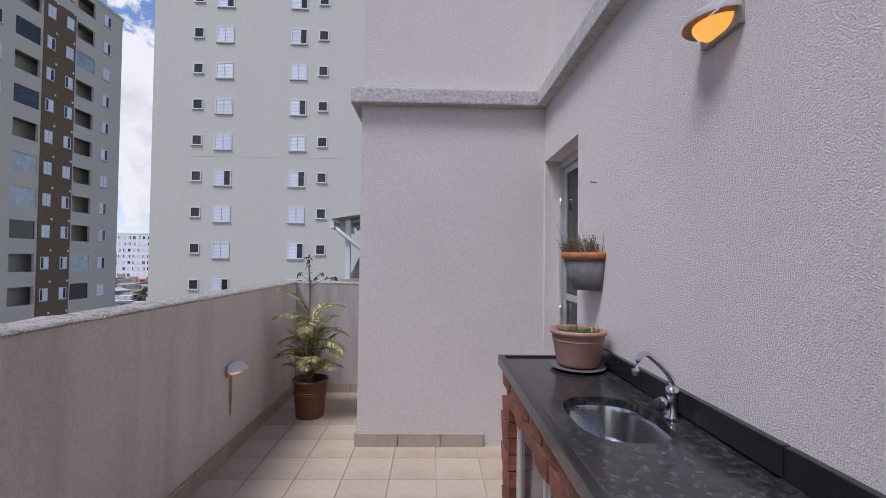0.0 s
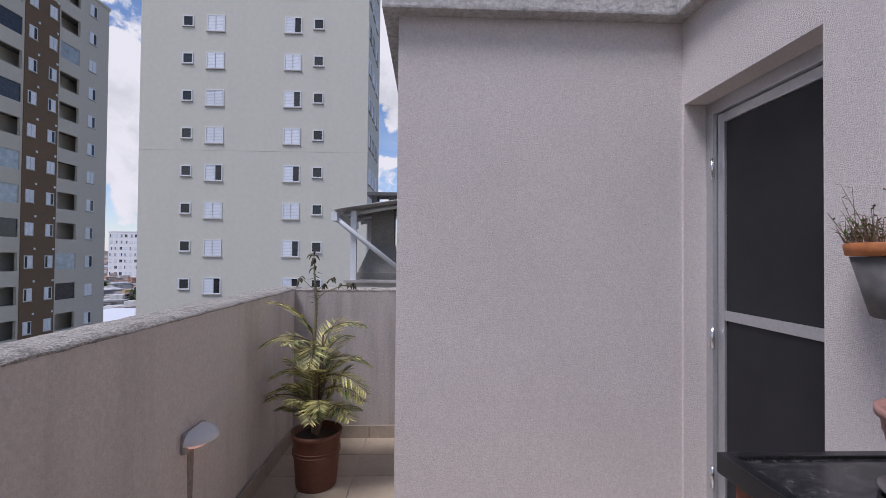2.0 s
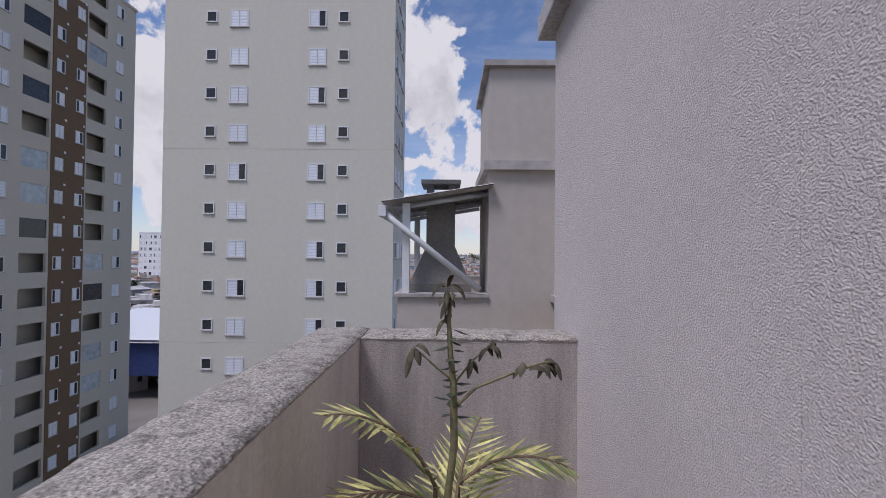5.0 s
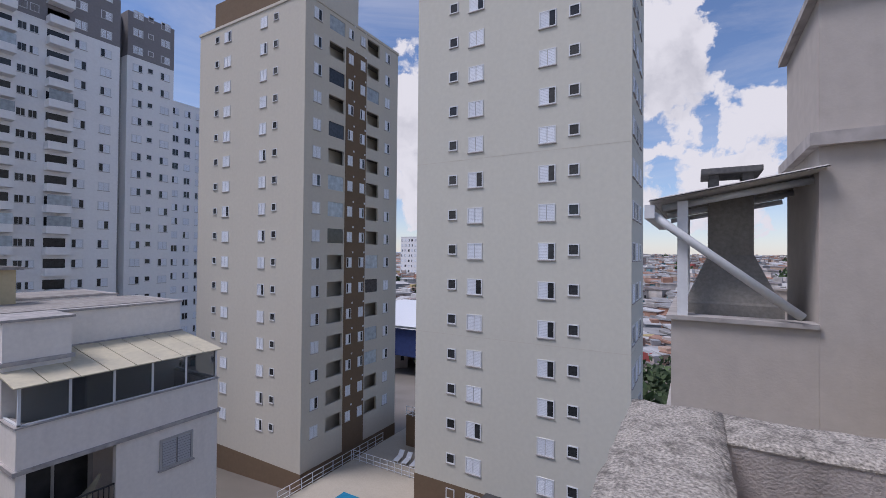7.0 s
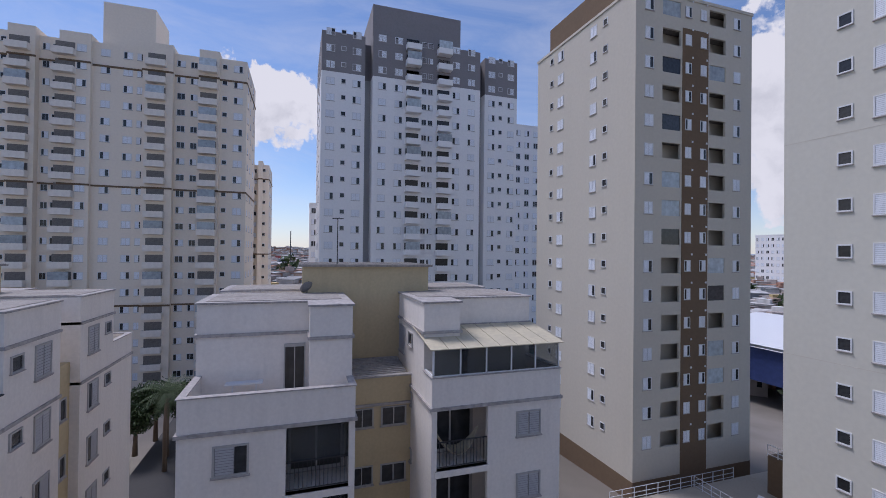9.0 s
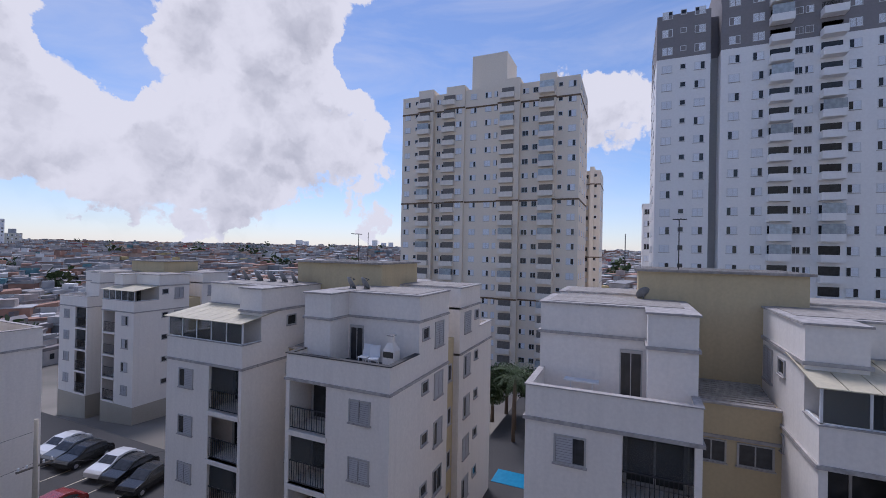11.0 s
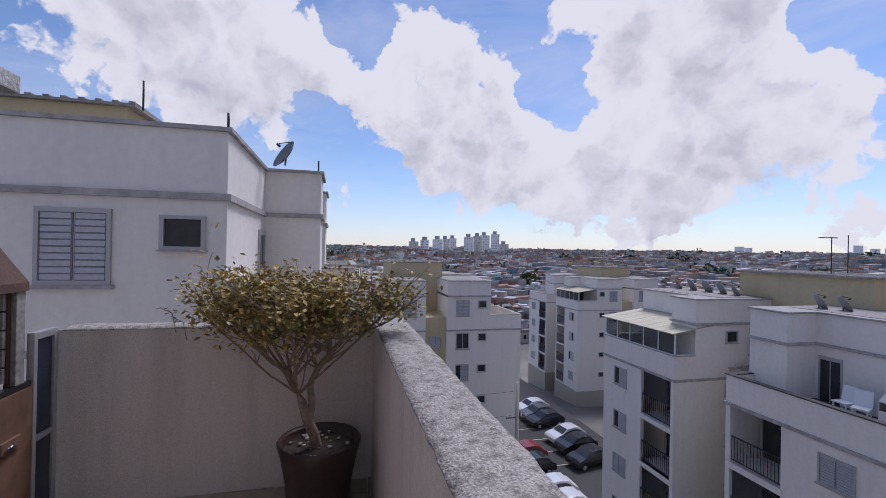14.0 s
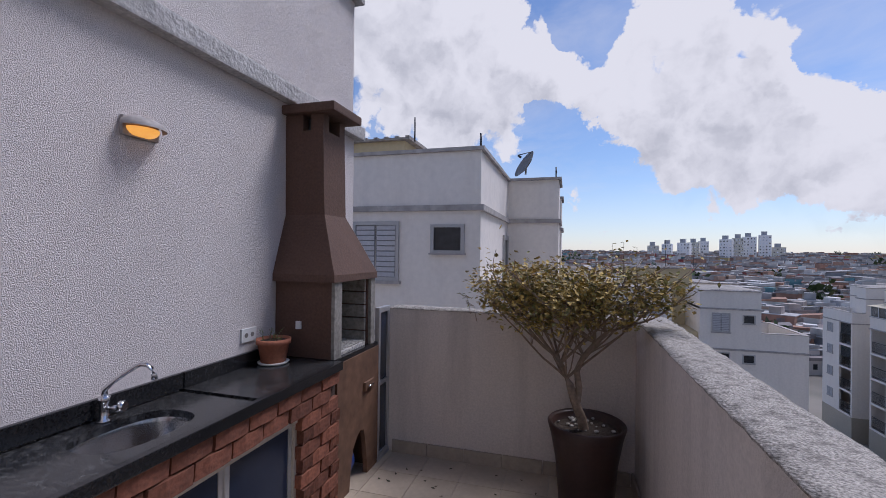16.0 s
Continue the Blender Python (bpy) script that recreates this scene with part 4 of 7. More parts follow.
def leaf_cloud(bm, r, c, rad, n, size, mi=0):
    """Clumps of small leaves with an uneven outline."""
    for _ in range(n):
        v = Vector((r.gauss(0, 1), r.gauss(0, 1), r.gauss(0, 1))).normalized() * (0.55 + 0.45 * r.random())
        k = 1 + 0.35 * noise.noise(v * 2.3 + Vector(c))
        p = Vector(c) + Vector((v.x * rad[0], v.y * rad[1], v.z * rad[2])) * k
        d = Vector((r.uniform(-1, 1), r.uniform(-1, 1), r.uniform(-1, 1))).normalized()
        s = d.orthogonal().normalized()
        L = size * r.uniform(0.6, 1.4)
        a = [bm.verts.new(p), bm.verts.new(p + d * L * 0.5 + s * L * 0.35), bm.verts.new(p + d * L), bm.verts.new(p + d * L * 0.5 - s * L * 0.35)]
        bm.faces.new(a).material_index = mi


def far_woods():
    r = random.Random(31)
    bm = bmesh.new()
    for _ in range(240):
        d = 110 * math.exp(r.random() * 2.2)
        a = radians(r.uniform(50, 300))
        x, y = d * math.cos(a), d * math.sin(a)
        if math.hypot(x + 86, y + 26) < 40:
            continue
        s = r.uniform(2.5, 6)
        leaf_cloud(bm, r, (x, y, ground_z(x, y) + s), (s, s, s * 0.8), 60, s * 0.5)
    for x, y, s in ((-3.5, 60, 6), (0, 66, 7), (4, 58, 5), (-6, 78, 7), (3, 82, 6), (-10, 95, 6), (8, 70, 7), (-2, 100, 7)):
        leaf_cloud(bm, r, (x, y, ground_z(x, y) + s * 0.7), (s, s, s * 0.8), 700, s * 0.16)
    tagged(part("far_trees", bm, M_LEAF), "dark green tree crowns scattered between the houses", "trees", kind="stuff")


far_woods()


M_TOWERG = mat("grey_tank_house", (0.36, 0.37, 0.39), 0.9, grain=2, var=0.1)


def skyline():
    r = random.Random(5)
    for i in range(10):
        x = -80 - 118 * i / 9
        y = -500 + r.uniform(-15, 15)
        top = 10 + 11 * min(1, i / 7) + r.uniform(-1, 1) - (12 if i == 9 else 0)
        w = r.uniform(9, 11.5)
        tw = far_tower(pose(x, y, 0, 0, 0, 160 + r.uniform(-8, 8)), w, 9, ground_z(x, y) - 24, top, M_TOWERW if i % 3 else M_TOWER, "distant white tower block on the skyline", 4, 2, 3.1)
        bm = bmesh.new()
        box(bm, 2.2, 7.0, 2.0, 6.5, top + 0.004, top + 4.2)
        part("tank_house", bm, M_TOWERG, tw)
    for x, y, h in ((-770, -700, 19), (-790, -700, 17), (-1010, -650, 26), (-1040, -640, 20), (-1080, -640, 22), (-900, -120, 20), (-880, -160, 17)):
        far_tower(pose(x, y, 0, 0, 0, 120), 14, 12, ground_z(x, y) - 3, h, M_TOWERW, "distant tower block on the hazy skyline", 3, 2, 7)


skyline()


def ridge():
    """Low hills on the horizon, their blue colour standing in for haze."""
    bm = bmesh.new()
    n = 90
    prev = None
    for i in range(n + 1):
        a = radians(60 + 240 * i / n)
        r = 2900
        h = 10 + 45 * max(0.0, noise.noise(Vector((i * 0.11, 3, 0)))) + 8 * noise.noise(Vector((i * 0.5, 1, 0)))
        x, y = r * math.cos(a), r * math.sin(a)
        cur = (bm.verts.new((x * 0.97, y * 0.97, -30)), bm.verts.new((x, y, h)), bm.verts.new((x * 1.03, y * 1.03, -30)))
        if prev:
            bm.faces.new((prev[0], cur[0], cur[1], prev[1])), bm.faces.new((prev[1], cur[1], cur[2], prev[2]))
        prev = cur
    tagged(part("backdrop_hills", bm, M_HILL), "low hills on the horizon, coloured blue-grey for haze", "hills", kind="structure")


# Blue-grey base colour carries the haze of distance.
M_HILL = mat("haze_tinted_hills", (0.30, 0.36, 0.44), 0.95, grain=0.01, var=0.1)
ridge()


# ---- around the blocks ----
def sheet(name, x0, x1, y0, y1, z, m, label, h=0.05):
    bm = bmesh.new()
    box(bm, x0, x1, y0, y1, z - h, z)
    return tagged(part(name, bm, m), label, name, kind="structure")


GZ = -17.3
sheet("road", -27.6, -16.6, -60, -20.5, GZ, M_ASPH, "worn grey asphalt of the car park", 0.4)
sheet("road", -15.5, -1.6, -32.9, 60, GZ - 0.02, M_ASPH, "worn grey asphalt lane between the blocks", 4.5)
sheet("pavement", -62, -19, -10.5, -1.5, GZ + 0.02, M_ASPH, "grey paved yard between two blocks", 4)
for k in range(7):
    sheet("trim_bay_line", -22.6, -18.3, -48 + 2.6 * k, -47.9 + 2.6 * k, GZ + 0.006, M_AWN, "faded yellow parking bay line", 0.004)


CAR_PAINT = {n: mat("car_" + n, c, 0.25, metal=0.2, grain=5, var=0.03, coat=0.6) for n, c in (("white", (0.72, 0.72, 0.72)), ("black", (0.015, 0.016, 0.018)), ("grey", (0.10, 0.11, 0.12)), ("red", (0.25, 0.02, 0.02)))}
M_TYRE = mat("tyre", (0.02, 0.02, 0.02), 0.9, grain=40, var=0.2)


def car(m, color, label):
    c = thing("car", m, label, "car", "parked cars")
    L, Wd = 4.0, 1.68
    prof = [(-2.0, 0.35), (-2.0, 0.75), (-1.9, 0.95), (-1.55, 1.0), (-1.25, 1.4), (-0.6, 1.5), (0.3, 1.46), (0.95, 1.02), (1.75, 0.88), (1.98, 0.7), (2.0, 0.35)]
    bm = bmesh.new()
    sides = []
    for s in (-1, 1):
        sides.append([bm.verts.new((x, s * (Wd / 2 - (0.16 if z > 1.1 else 0.0)), z)) for x, z in prof])
    n = len(prof)
    for i in range(n - 1):
        bm.faces.new((sides[0][i], sides[0][i + 1], sides[1][i + 1], sides[1][i]))
    bm.faces.new(sides[0][::-1]), bm.faces.new(sides[1]), bm.faces.new((sides[0][0], sides[1][0], sides[1][-1], sides[0][-1]))
    bevel(bm, 0.05, 2)
    part("body", bm, CAR_PAINT[color], c)
    bm = bmesh.new()
    quads = [((0.34, 1.43), (0.93, 1.05)), ((-1.24, 1.36), (-1.52, 1.03))]
    for (xa, za), (xb, zb) in quads:
        o = 0.012 if xa > 0 else -0.012
        v = [bm.verts.new(p) for p in ((xa + o, -0.6, za + 0.01), (xa + o, 0.6, za + 0.01), (xb + o, 0.68, zb + 0.01), (xb + o, -0.68, zb + 0.01))]
        w = [bm.verts.new(p.co + Vector((-o, 0, -0.03))) for p in v]
        bm.faces.new(v), bm.faces.new(w[::-1])
        for i in range(4):
            bm.faces.new((v[i], v[(i + 1) % 4], w[(i + 1) % 4], w[i]))
    part("windscreen", bm, M_DARK, c)
    for s in (-1, 1):
        bm = bmesh.new()
        y0, y1 = s * (Wd / 2 - 0.15), s * (Wd / 2 - 0.01)
        v = [bm.verts.new(p) for p in ((-1.15, y0, 1.36), (0.25, y0, 1.38), (0.78, y1, 1.04), (-1.35, y1, 1.04))]
        w = [bm.verts.new(p.co + Vector((0, -0.05 * s, 0))) for p in v]
        bm.faces.new(v), bm.faces.new(w[::-1])
        for i in range(4):
            bm.faces.new((v[i], v[(i + 1) % 4], w[(i + 1) % 4], w[i]))
        part("side_window", bm, M_DARK, c)
        for x in (-1.25, 1.25):
            bm = bmesh.new()
            tube(bm, [(x, s * (Wd / 2 - 0.2), 0.3), (x, s * (Wd / 2 + 0.01), 0.3)], 0.3, 16)
            wh = part("wheel", bm, M_TYRE, c)
            bm = bmesh.new()
            tube(bm, [(x, s * (Wd / 2 + 0.0), 0.3), (x, s * (Wd / 2 + 0.02), 0.3)], 0.18, 12)
            part("rim", bm, M_ALU, wh)


for x, y, a, col, lab in ((-23.4, -44.6, 8, "white", "white hatchback parked in a row"), (-23.2, -42.7, 8, "grey", "grey hatchback parked in a row"), (-23.2, -40.8, 8, "black", "black car parked in a row"),
                          (-23.4, -36.8, 10, "white", "white car parked beside the block"), (-23.3, -34.7, 10, "black", "black car parked beside the block"), (-23.0, -32.0, 12, "black", "dark car parked beside the block"),
                          (-17.6, -33.9, 5, "red", "dark red car beside the lane"), (-17.3, -31.7, 5, "black", "black car beside the lane"), (-17.2, -28.0, 4, "white", "white hatchback parked by the hedge"), (-17.1, -25.9, 4, "white", "second white car parked by the hedge")):
    car(pose(x, y, GZ, 0, 0, a), col, lab)


def hedge():
    r = random.Random(6)
    bm = bmesh.new()
    for i in range(10):
        leaf_cloud(bm, r, (-15.4 + 0.0 * i, -33 + i * 0.9, GZ + 0.8), (0.6, 0.7, 0.8), 260, 0.14)
    tagged(part("hedge", bm, M_LEAF), "clipped dark green hedge beside the car park", "hedge", kind="stuff")


hedge()


def utility_pole():
    p = thing("utility_pole", pose(-15.2, -30.2, GZ), "weathered concrete utility pole with crossarm and insulators", "pole")
    bm = bmesh.new()
    tube(bm, [(0, 0, 0), (0, 0, 8.3)], [0.16, 0.1], 10)
    part("post", bm, M_BASE, p)
    bm = bmesh.new()
    box(bm, -0.9, 0.9, -0.05, 0.05, 5.4, 5.5)
    part("crossarm", bm, M_DRYWOOD, p)
    for x in (-0.8, -0.4, 0.4, 0.8):
        bm = bmesh.new()
        lathe(bm, [(0.0, 5.5), (0.04, 5.5), (0.07, 5.55), (0.04, 5.6), (0.07, 5.65), (0.03, 5.72), (0.0, 5.72)], 10, 0, x, 0)
        part("insulator", bm, M_FRAME, p)


M_DRYWOOD = mat("grey_wood", (0.16, 0.14, 0.12), 0.9, grain=10, var=0.3)
utility_pole()


def cable(a, b, sag, r=0.012):
    bm = bmesh.new()
    n = 16
    a, b = Vector(a), Vector(b)
    pts = [a.lerp(b, i / n) - Vector((0, 0, sag * 4 * (i / n) * (1 - i / n))) for i in range(n + 1)]
    tube(bm, pts, r, 5)
    tagged(part("cable", bm, M_RAIL), "thin black overhead cable by the pole", "cable", "overhead cables")


cable((-15.2, -30.2, GZ + 5.7), (-3.0, -31.5, GZ + 5.9), 0.5)
cable((-15.2, -30.2, GZ + 7.6), (-3.0, -31.5, GZ + 7.8), 0.4)
cable((-15.2, -30.2, GZ + 5.6), (-30.0, -20.5, GZ + 5.0), 0.6)


M_DISH = mat("dish_grey", (0.22, 0.215, 0.21), 0.6, grain=20, var=0.15)


def dish(m, s=0.38):
    d = thing("satellite_dish", m, "grey satellite dish on a short mast on a roof", "satellite dish", "roof dishes")
    bm = bmesh.new()
    T = pose(0, 0, 0.22, -60, 0, 0)
    rings = lathe(bm, [(0.001, 0.0), (s * 0.4, s * 0.06), (s * 0.75, s * 0.17), (s, s * 0.3), (s * 1.01, s * 0.28), (s * 0.7, s * 0.13), (0.002, -0.02)], 20)
    bm.transform(T)
    part("reflector", bm, M_DISH, d)
    bm = bmesh.new()
    tube(bm, [(0, 0.05, 0), (0, 0.03, 0.22)], 0.025, 8)
    part("mast", bm, M_DISH, d)
    bm = bmesh.new()
    a = T @ Vector((0, -s, s * 0.25))
    e = T @ Vector((0, -s * 0.25, s * 0.95))
    tube(bm, [a, e], 0.012, 6), tube(bm, [e, e + (T.to_3x3() @ Vector((0, 0, -0.1)))], 0.03, 8)
    part("feed_arm", bm, M_RAIL, d)


UTZ = 2.48 + 0.07
dish(pose(0.35, -8.6, 1.05 + UTZ, 0, 0, -60))
for y in (-19.0, -18.0, -17.0, -16.1, -15.3):
    dish(afar(1.2, pose(-20.0, y + 0.3, -2.92 + UTZ, 0, 0, 60 + 12 * math.sin(y))), 0.42)
dish(afar(1.2, pose(-19.0, -10.4, -2.92 + UTZ, 0, 0, 55))), dish(afar(1.2, pose(-19.2, -9.7, -2.92 + UTZ, 0, 0, 55)))
dish(afar(1.2, pose(-20.9, 3.0, -2.8 + UTZ, 0, 0, 120)), 0.3)


def antenna(x, y, z, h, arms=0, k=1.0):
    a = thing("antenna", afar(k, pose(x, y, z)), "thin metal antenna mast standing on a roof", "antenna", "roof antennas")
    bm = bmesh.new()
    tube(bm, [(0, 0, 0), (0, 0, h)], 0.022, 6)
    part("mast", bm, M_RAIL, a)
    for k in range(arms):
        bm = bmesh.new()
        box(bm, -0.35 if k == 0 else -0.05 + 0.1 * k, 0.75 if k == 0 else -0.03 + 0.1 * k, -0.01 if k == 0 else -0.25, 0.01 if k == 0 else 0.25, h - 0.03, h)
        part("element", bm, M_RAIL, a)


antenna(0.95, -5.5, 1.05 + UTZ, 0.28), antenna(3.6, -9.0, 4.75, 0.7), antenna(-0.35, -9.3, 1.05 + UTZ, 0.3)
antenna(-22.0, -12.0, -2.92 + 3.82, 1.6, 5, 1.2), antenna(-24.5, -13.0, -2.92 + 3.82, 1.8, 0, 1.2)
antenna(-21.5, 4.3, -2.8 + 3.82, 2.1, 4, 1.2), antenna(-24.4, 2.2, -2.8 + 3.82, 1.6, 0, 1.2)
antenna(-9.0, -40.0, 0.3, 2.6), antenna(-11.5, -41.0, 0.3, 2.8)


# ---- the neighbour's sheltered barbecue ----
def neighbour_shelter():
    zt, y0 = 1.0, 8.08
    s = thing("shelter", pose(0, 0, 0), "corrugated lean-to roof on a white post over a barbecue", "shelter")
    M_SHEET = M_ROOFSHEET
    bm = bmesh.new()
    n = 30
    top, low = [], []
    for i in range(n + 1):
        y = y0 - 0.12 + 2.2 * i / n
        w = 0.022 * math.sin(i * math.pi / 1.5)
        a, b = (-1.60, y, 2.10 + w), (-0.26, y, 2.32 + w)
        top.append((bm.verts.new(a), bm.verts.new(b)))
        low.append((bm.verts.new((a[0], a[1], a[2] - 0.012)), bm.verts.new((b[0], b[1], b[2] - 0.012))))
    for i in range(n):
        bm.faces.new((top[i][0], top[i + 1][0], top[i + 1][1], top[i][1])), bm.faces.new((low[i][0], low[i][1], low[i + 1][1], low[i + 1][0]))
        bm.faces.new((top[i][0], low[i][0], low[i + 1][0], top[i + 1][0])), bm.faces.new((top[i][1], top[i + 1][1], low[i + 1][1], low[i][1]))
    part("roof_sheet", bm, M_SHEET, s)
    for q in ((-1.36, -1.27, y0 + 0.02, y0 + 0.11, zt, 2.10), (-1.36, -1.27, y0 + 1.9, y0 + 1.99, zt, 2.10)):
        bm = bmesh.new()
        box(bm, *q)
        part("post", bm, M_FRAME, s)
    bm = bmesh.new()
    box(bm, -1.64, -1.55, y0 - 0.1, y0 + 2.0, 1.93, 2.06)
    part("gutter", bm, M_FRAME, s)
    bm = bmesh.new()
    tube(bm, [(-1.56, y0 - 0.02, 1.97), (-1.44, y0 - 0.04, 1.86), (-1.34, y0 - 0.05, 1.78), (-0.42, y0 - 0.03, zt + 0.05)], 0.04, 10)
    part("drain_pipe", bm, M_FRAME, s)
    for yy in (y0 + 0.2, y0 + 1.1, y0 + 2.0):
        v = [(-1.5, yy, 2.05), (-0.28, yy, 2.25)]
        bm = bmesh.new()
        tube(bm, v, 0.035, 6)
        part("rafter", bm, M_FRAME, s)
    b = thing("barbecue", pose(-0.90, 8.75, 0.98 - 1.1), "grey concrete barbecue with tapered hood under a lean-to roof", "barbecue")
    bm = bmesh.new()
    lev = [(0.36, 0.0), (0.36, 1.05), (0.40, 1.06), (0.40, 1.22), (0.38, 1.24), (0.20, 1.68), (0.19, 1.70), (0.19, 2.30)]
    rings = [[bm.verts.new((sx * r, sy * r, z)) for sx, sy in ((-1, -1), (1, -1), (1, 1), (-1, 1))] for r, z in lev]
    for a, c in zip(rings, rings[1:]):
        for i in range(4):
            bm.faces.new((a[i], a[(i + 1) % 4], c[(i + 1) % 4], c[i]))
    bm.faces.new(rings[0]), bm.faces.new(rings[-1])
    part("hood", bm, M_CONC, b)
    for q in ((-0.19, -0.10, -0.19, -0.10), (0.10, 0.19, -0.19, -0.10), (-0.19, -0.10, 0.10, 0.19), (0.10, 0.19, 0.10, 0.19)):
        bm = bmesh.new()
        box(bm, *q, 2.30, 2.52)
        part("flue_post", bm, M_CONCD, b)
    bm = bmesh.new()
    box(bm, -0.19, 0.19, -0.19, 0.19, 2.301, 2.38), box(bm, -0.26, 0.26, -0.26, 0.26, 2.52, 2.58)
    bevel(bm, 0.01)
    part("cap", bm, M_CONCD, b)


M_ROOFSHEET = mat("pale_fibre_sheet", (0.48, 0.46, 0.43), 0.85, grain=15, var=0.15, stain=0.4, stain_scale=2)
M_CONC = mat("grey_concrete", (0.26, 0.245, 0.22), 0.9, grain=30, var=0.15, bump=0.3, stain=0.3, stain_scale=2)
M_CONCD = mat("dark_concrete", (0.12, 0.12, 0.12), 0.9, grain=30, var=0.2, bump=0.3)
neighbour_shelter()


# ---- pool yard by the towers ----
def pool_yard():
    z = -21.3
    sheet("pavement", -34, -22.6, 30, 60, z, M_BASE, "pale paved pool yard between the towers", 0.6)
    sheet("water", -30.2, -25.8, 30.4, 34.6, z + 0.03, M_WATER, "blue swimming pool water", 0.03)
    sheet("water", -37.6, -35.4, -7.8, -4.8, GZ + 0.05, M_WATER, "turquoise swimming pool strip between two blocks", 0.03)
    bm = bmesh.new()
    box(bm, -31, -22.4, 46, 60, z, z + 3.6)
    h = tagged(part("pool_house", bm, M_BROWN), "low brown pool house with a railed roof terrace", "pool house")
    for x0, x1, y, zz in ((-31, -22.4, 46, z + 3.6), (-33.9, -22.6, 40, z)):
        f = thing("fence", pose(x0, y, zz), "white metal railing round the pool yard", "fence", "pool railings")
        n = int((x1 - x0) / 0.9)
        for i in range(n + 1):
            pbox_(f, "post", ((x1 - x0) * i / n - 0.03, (x1 - x0) * i / n + 0.03, -0.03, 0.03, 0, 1.1))
        for k in (0.15, 0.55, 1.05):
            pbox_(f, "rail", (0.031, x1 - x0 - 0.031, -0.02, 0.02, k, k + 0.05))
    f = thing("fence", pose(-34, 30, z), "white metal railing beside the swimming pool", "fence", "pool railings")
    for i in range(12):
        pbox_(f, "post", (-0.03, 0.03, i * 1.4 - 0.03, i * 1.4 + 0.03, 0, 1.1))
    for k in (0.15, 0.55, 1.05):
        pbox_(f, "rail", (-0.02, 0.02, 0.031, 15.37, k, k + 0.05))
    for i in range(4):
        l = thing("sun_lounger", pose(-29.5 + 1.1 * i, 42.5, z, 0, 0, 10), "white poolside sun lounger with raised back", "sun lounger", "poolside loungers")
        pbox_(l, "seat", (-0.3, 0.3, -0.9, 0.4, 0.3, 0.36))
        bm = bmesh.new()
        box(bm, -0.3, 0.3, 0, 0.7, 0, 0.05)
        part("backrest", bm, M_FRAME, l, m=pose(0, 0.4, 0.31, 40, 0, 0))
        for sx in (-0.28, 0.24):
            for sy in (-0.85, 0.3):
                pbox_(l, "leg", (sx, sx + 0.04, sy, sy + 0.04, 0, 0.3))
    b = thing("sports_hall", pose(-74, 92, -24), "large white-roofed hall with blue walls", "hall")
    bm = bmesh.new()
    box(bm, 0, 30, 0, 30, 0, 7)
    part("wall", bm, M_BLUEWALL, b)
    bm = bmesh.new()
    n = 16
    lo, hi = [], []
    for i in range(n + 1):
        t = i / n
        zc = 7 + 4.5 * math.sin(math.pi * t)
        lo.append((bm.verts.new((-2, 32 * t - 1, zc)), bm.verts.new((32, 32 * t - 1, zc))))
        hi.append((bm.verts.new((-2, 32 * t - 1, zc + 0.6)), bm.verts.new((32, 32 * t - 1, zc + 0.6))))
    for i in range(n):
        bm.faces.new((hi[i][0], hi[i][1], hi[i + 1][1], hi[i + 1][0])), bm.faces.new((lo[i][0], lo[i + 1][0], lo[i + 1][1], lo[i][1]))
        bm.faces.new((hi[i][0], hi[i + 1][0], lo[i + 1][0], lo[i][0])), bm.faces.new((hi[i][1], lo[i][1], lo[i + 1][1], hi[i + 1][1]))
    part("roof", bm, M_FRAME, b)


def pbox_(parent, name, q, m=None):
    bm = bmesh.new()
    box(bm, *q)
    return part(name, bm, m or M_FRAME, parent)


M_BLUEWALL = mat("blue_metal_wall", (0.03, 0.05, 0.16), 0.6, grain=1, var=0.15)
pool_yard()


def palm_tree(x, y, z, h, seed):
    r = random.Random(seed)
    p = thing("palm_tree", pose(x, y, z), "tall palm tree with a drooping green crown", "tree", "palms by the blocks")
    bm = bmesh.new()
    tube(bm, [(0, 0, 0), (0.1, 0, h * 0.5), (0, 0.1, h)], [0.2, 0.16, 0.14], 9)
    part("trunk", bm, M_BARK, p)
    bm = bmesh.new()
    for i in range(26):
        a, v = i * 2.4, None
        el = r.uniform(0.0, 1.2)
        v = Vector((math.cos(a) * math.cos(el), math.sin(a) * math.cos(el), math.sin(el)))
        q = Vector((0, 0.1, h))
        for k in range(9):
            v = (v + Vector((0, 0, -0.17))).normalized()
            n = q + v * 0.28
            s = v.cross(Vector((0, 0, 1))).normalized()
            for sd in (-1, 1):
                for f in (0, 0.5):
                    o = q.lerp(n, f)
                    e = o + (v * 0.5 + s * sd * 0.8 + Vector((0, 0, -0.35))).normalized() * (0.65 - 0.04 * k)
                    w = v * 0.06
                    bm.faces.new([bm.verts.new(t) for t in (o, o + w, e)])
            q = n
    part("crown", bm, M_LEAF, p)


palm_tree(-43.5, -8.0, GZ, 6.6, 1), palm_tree(-46.5, -8.6, GZ, 5.6, 2)


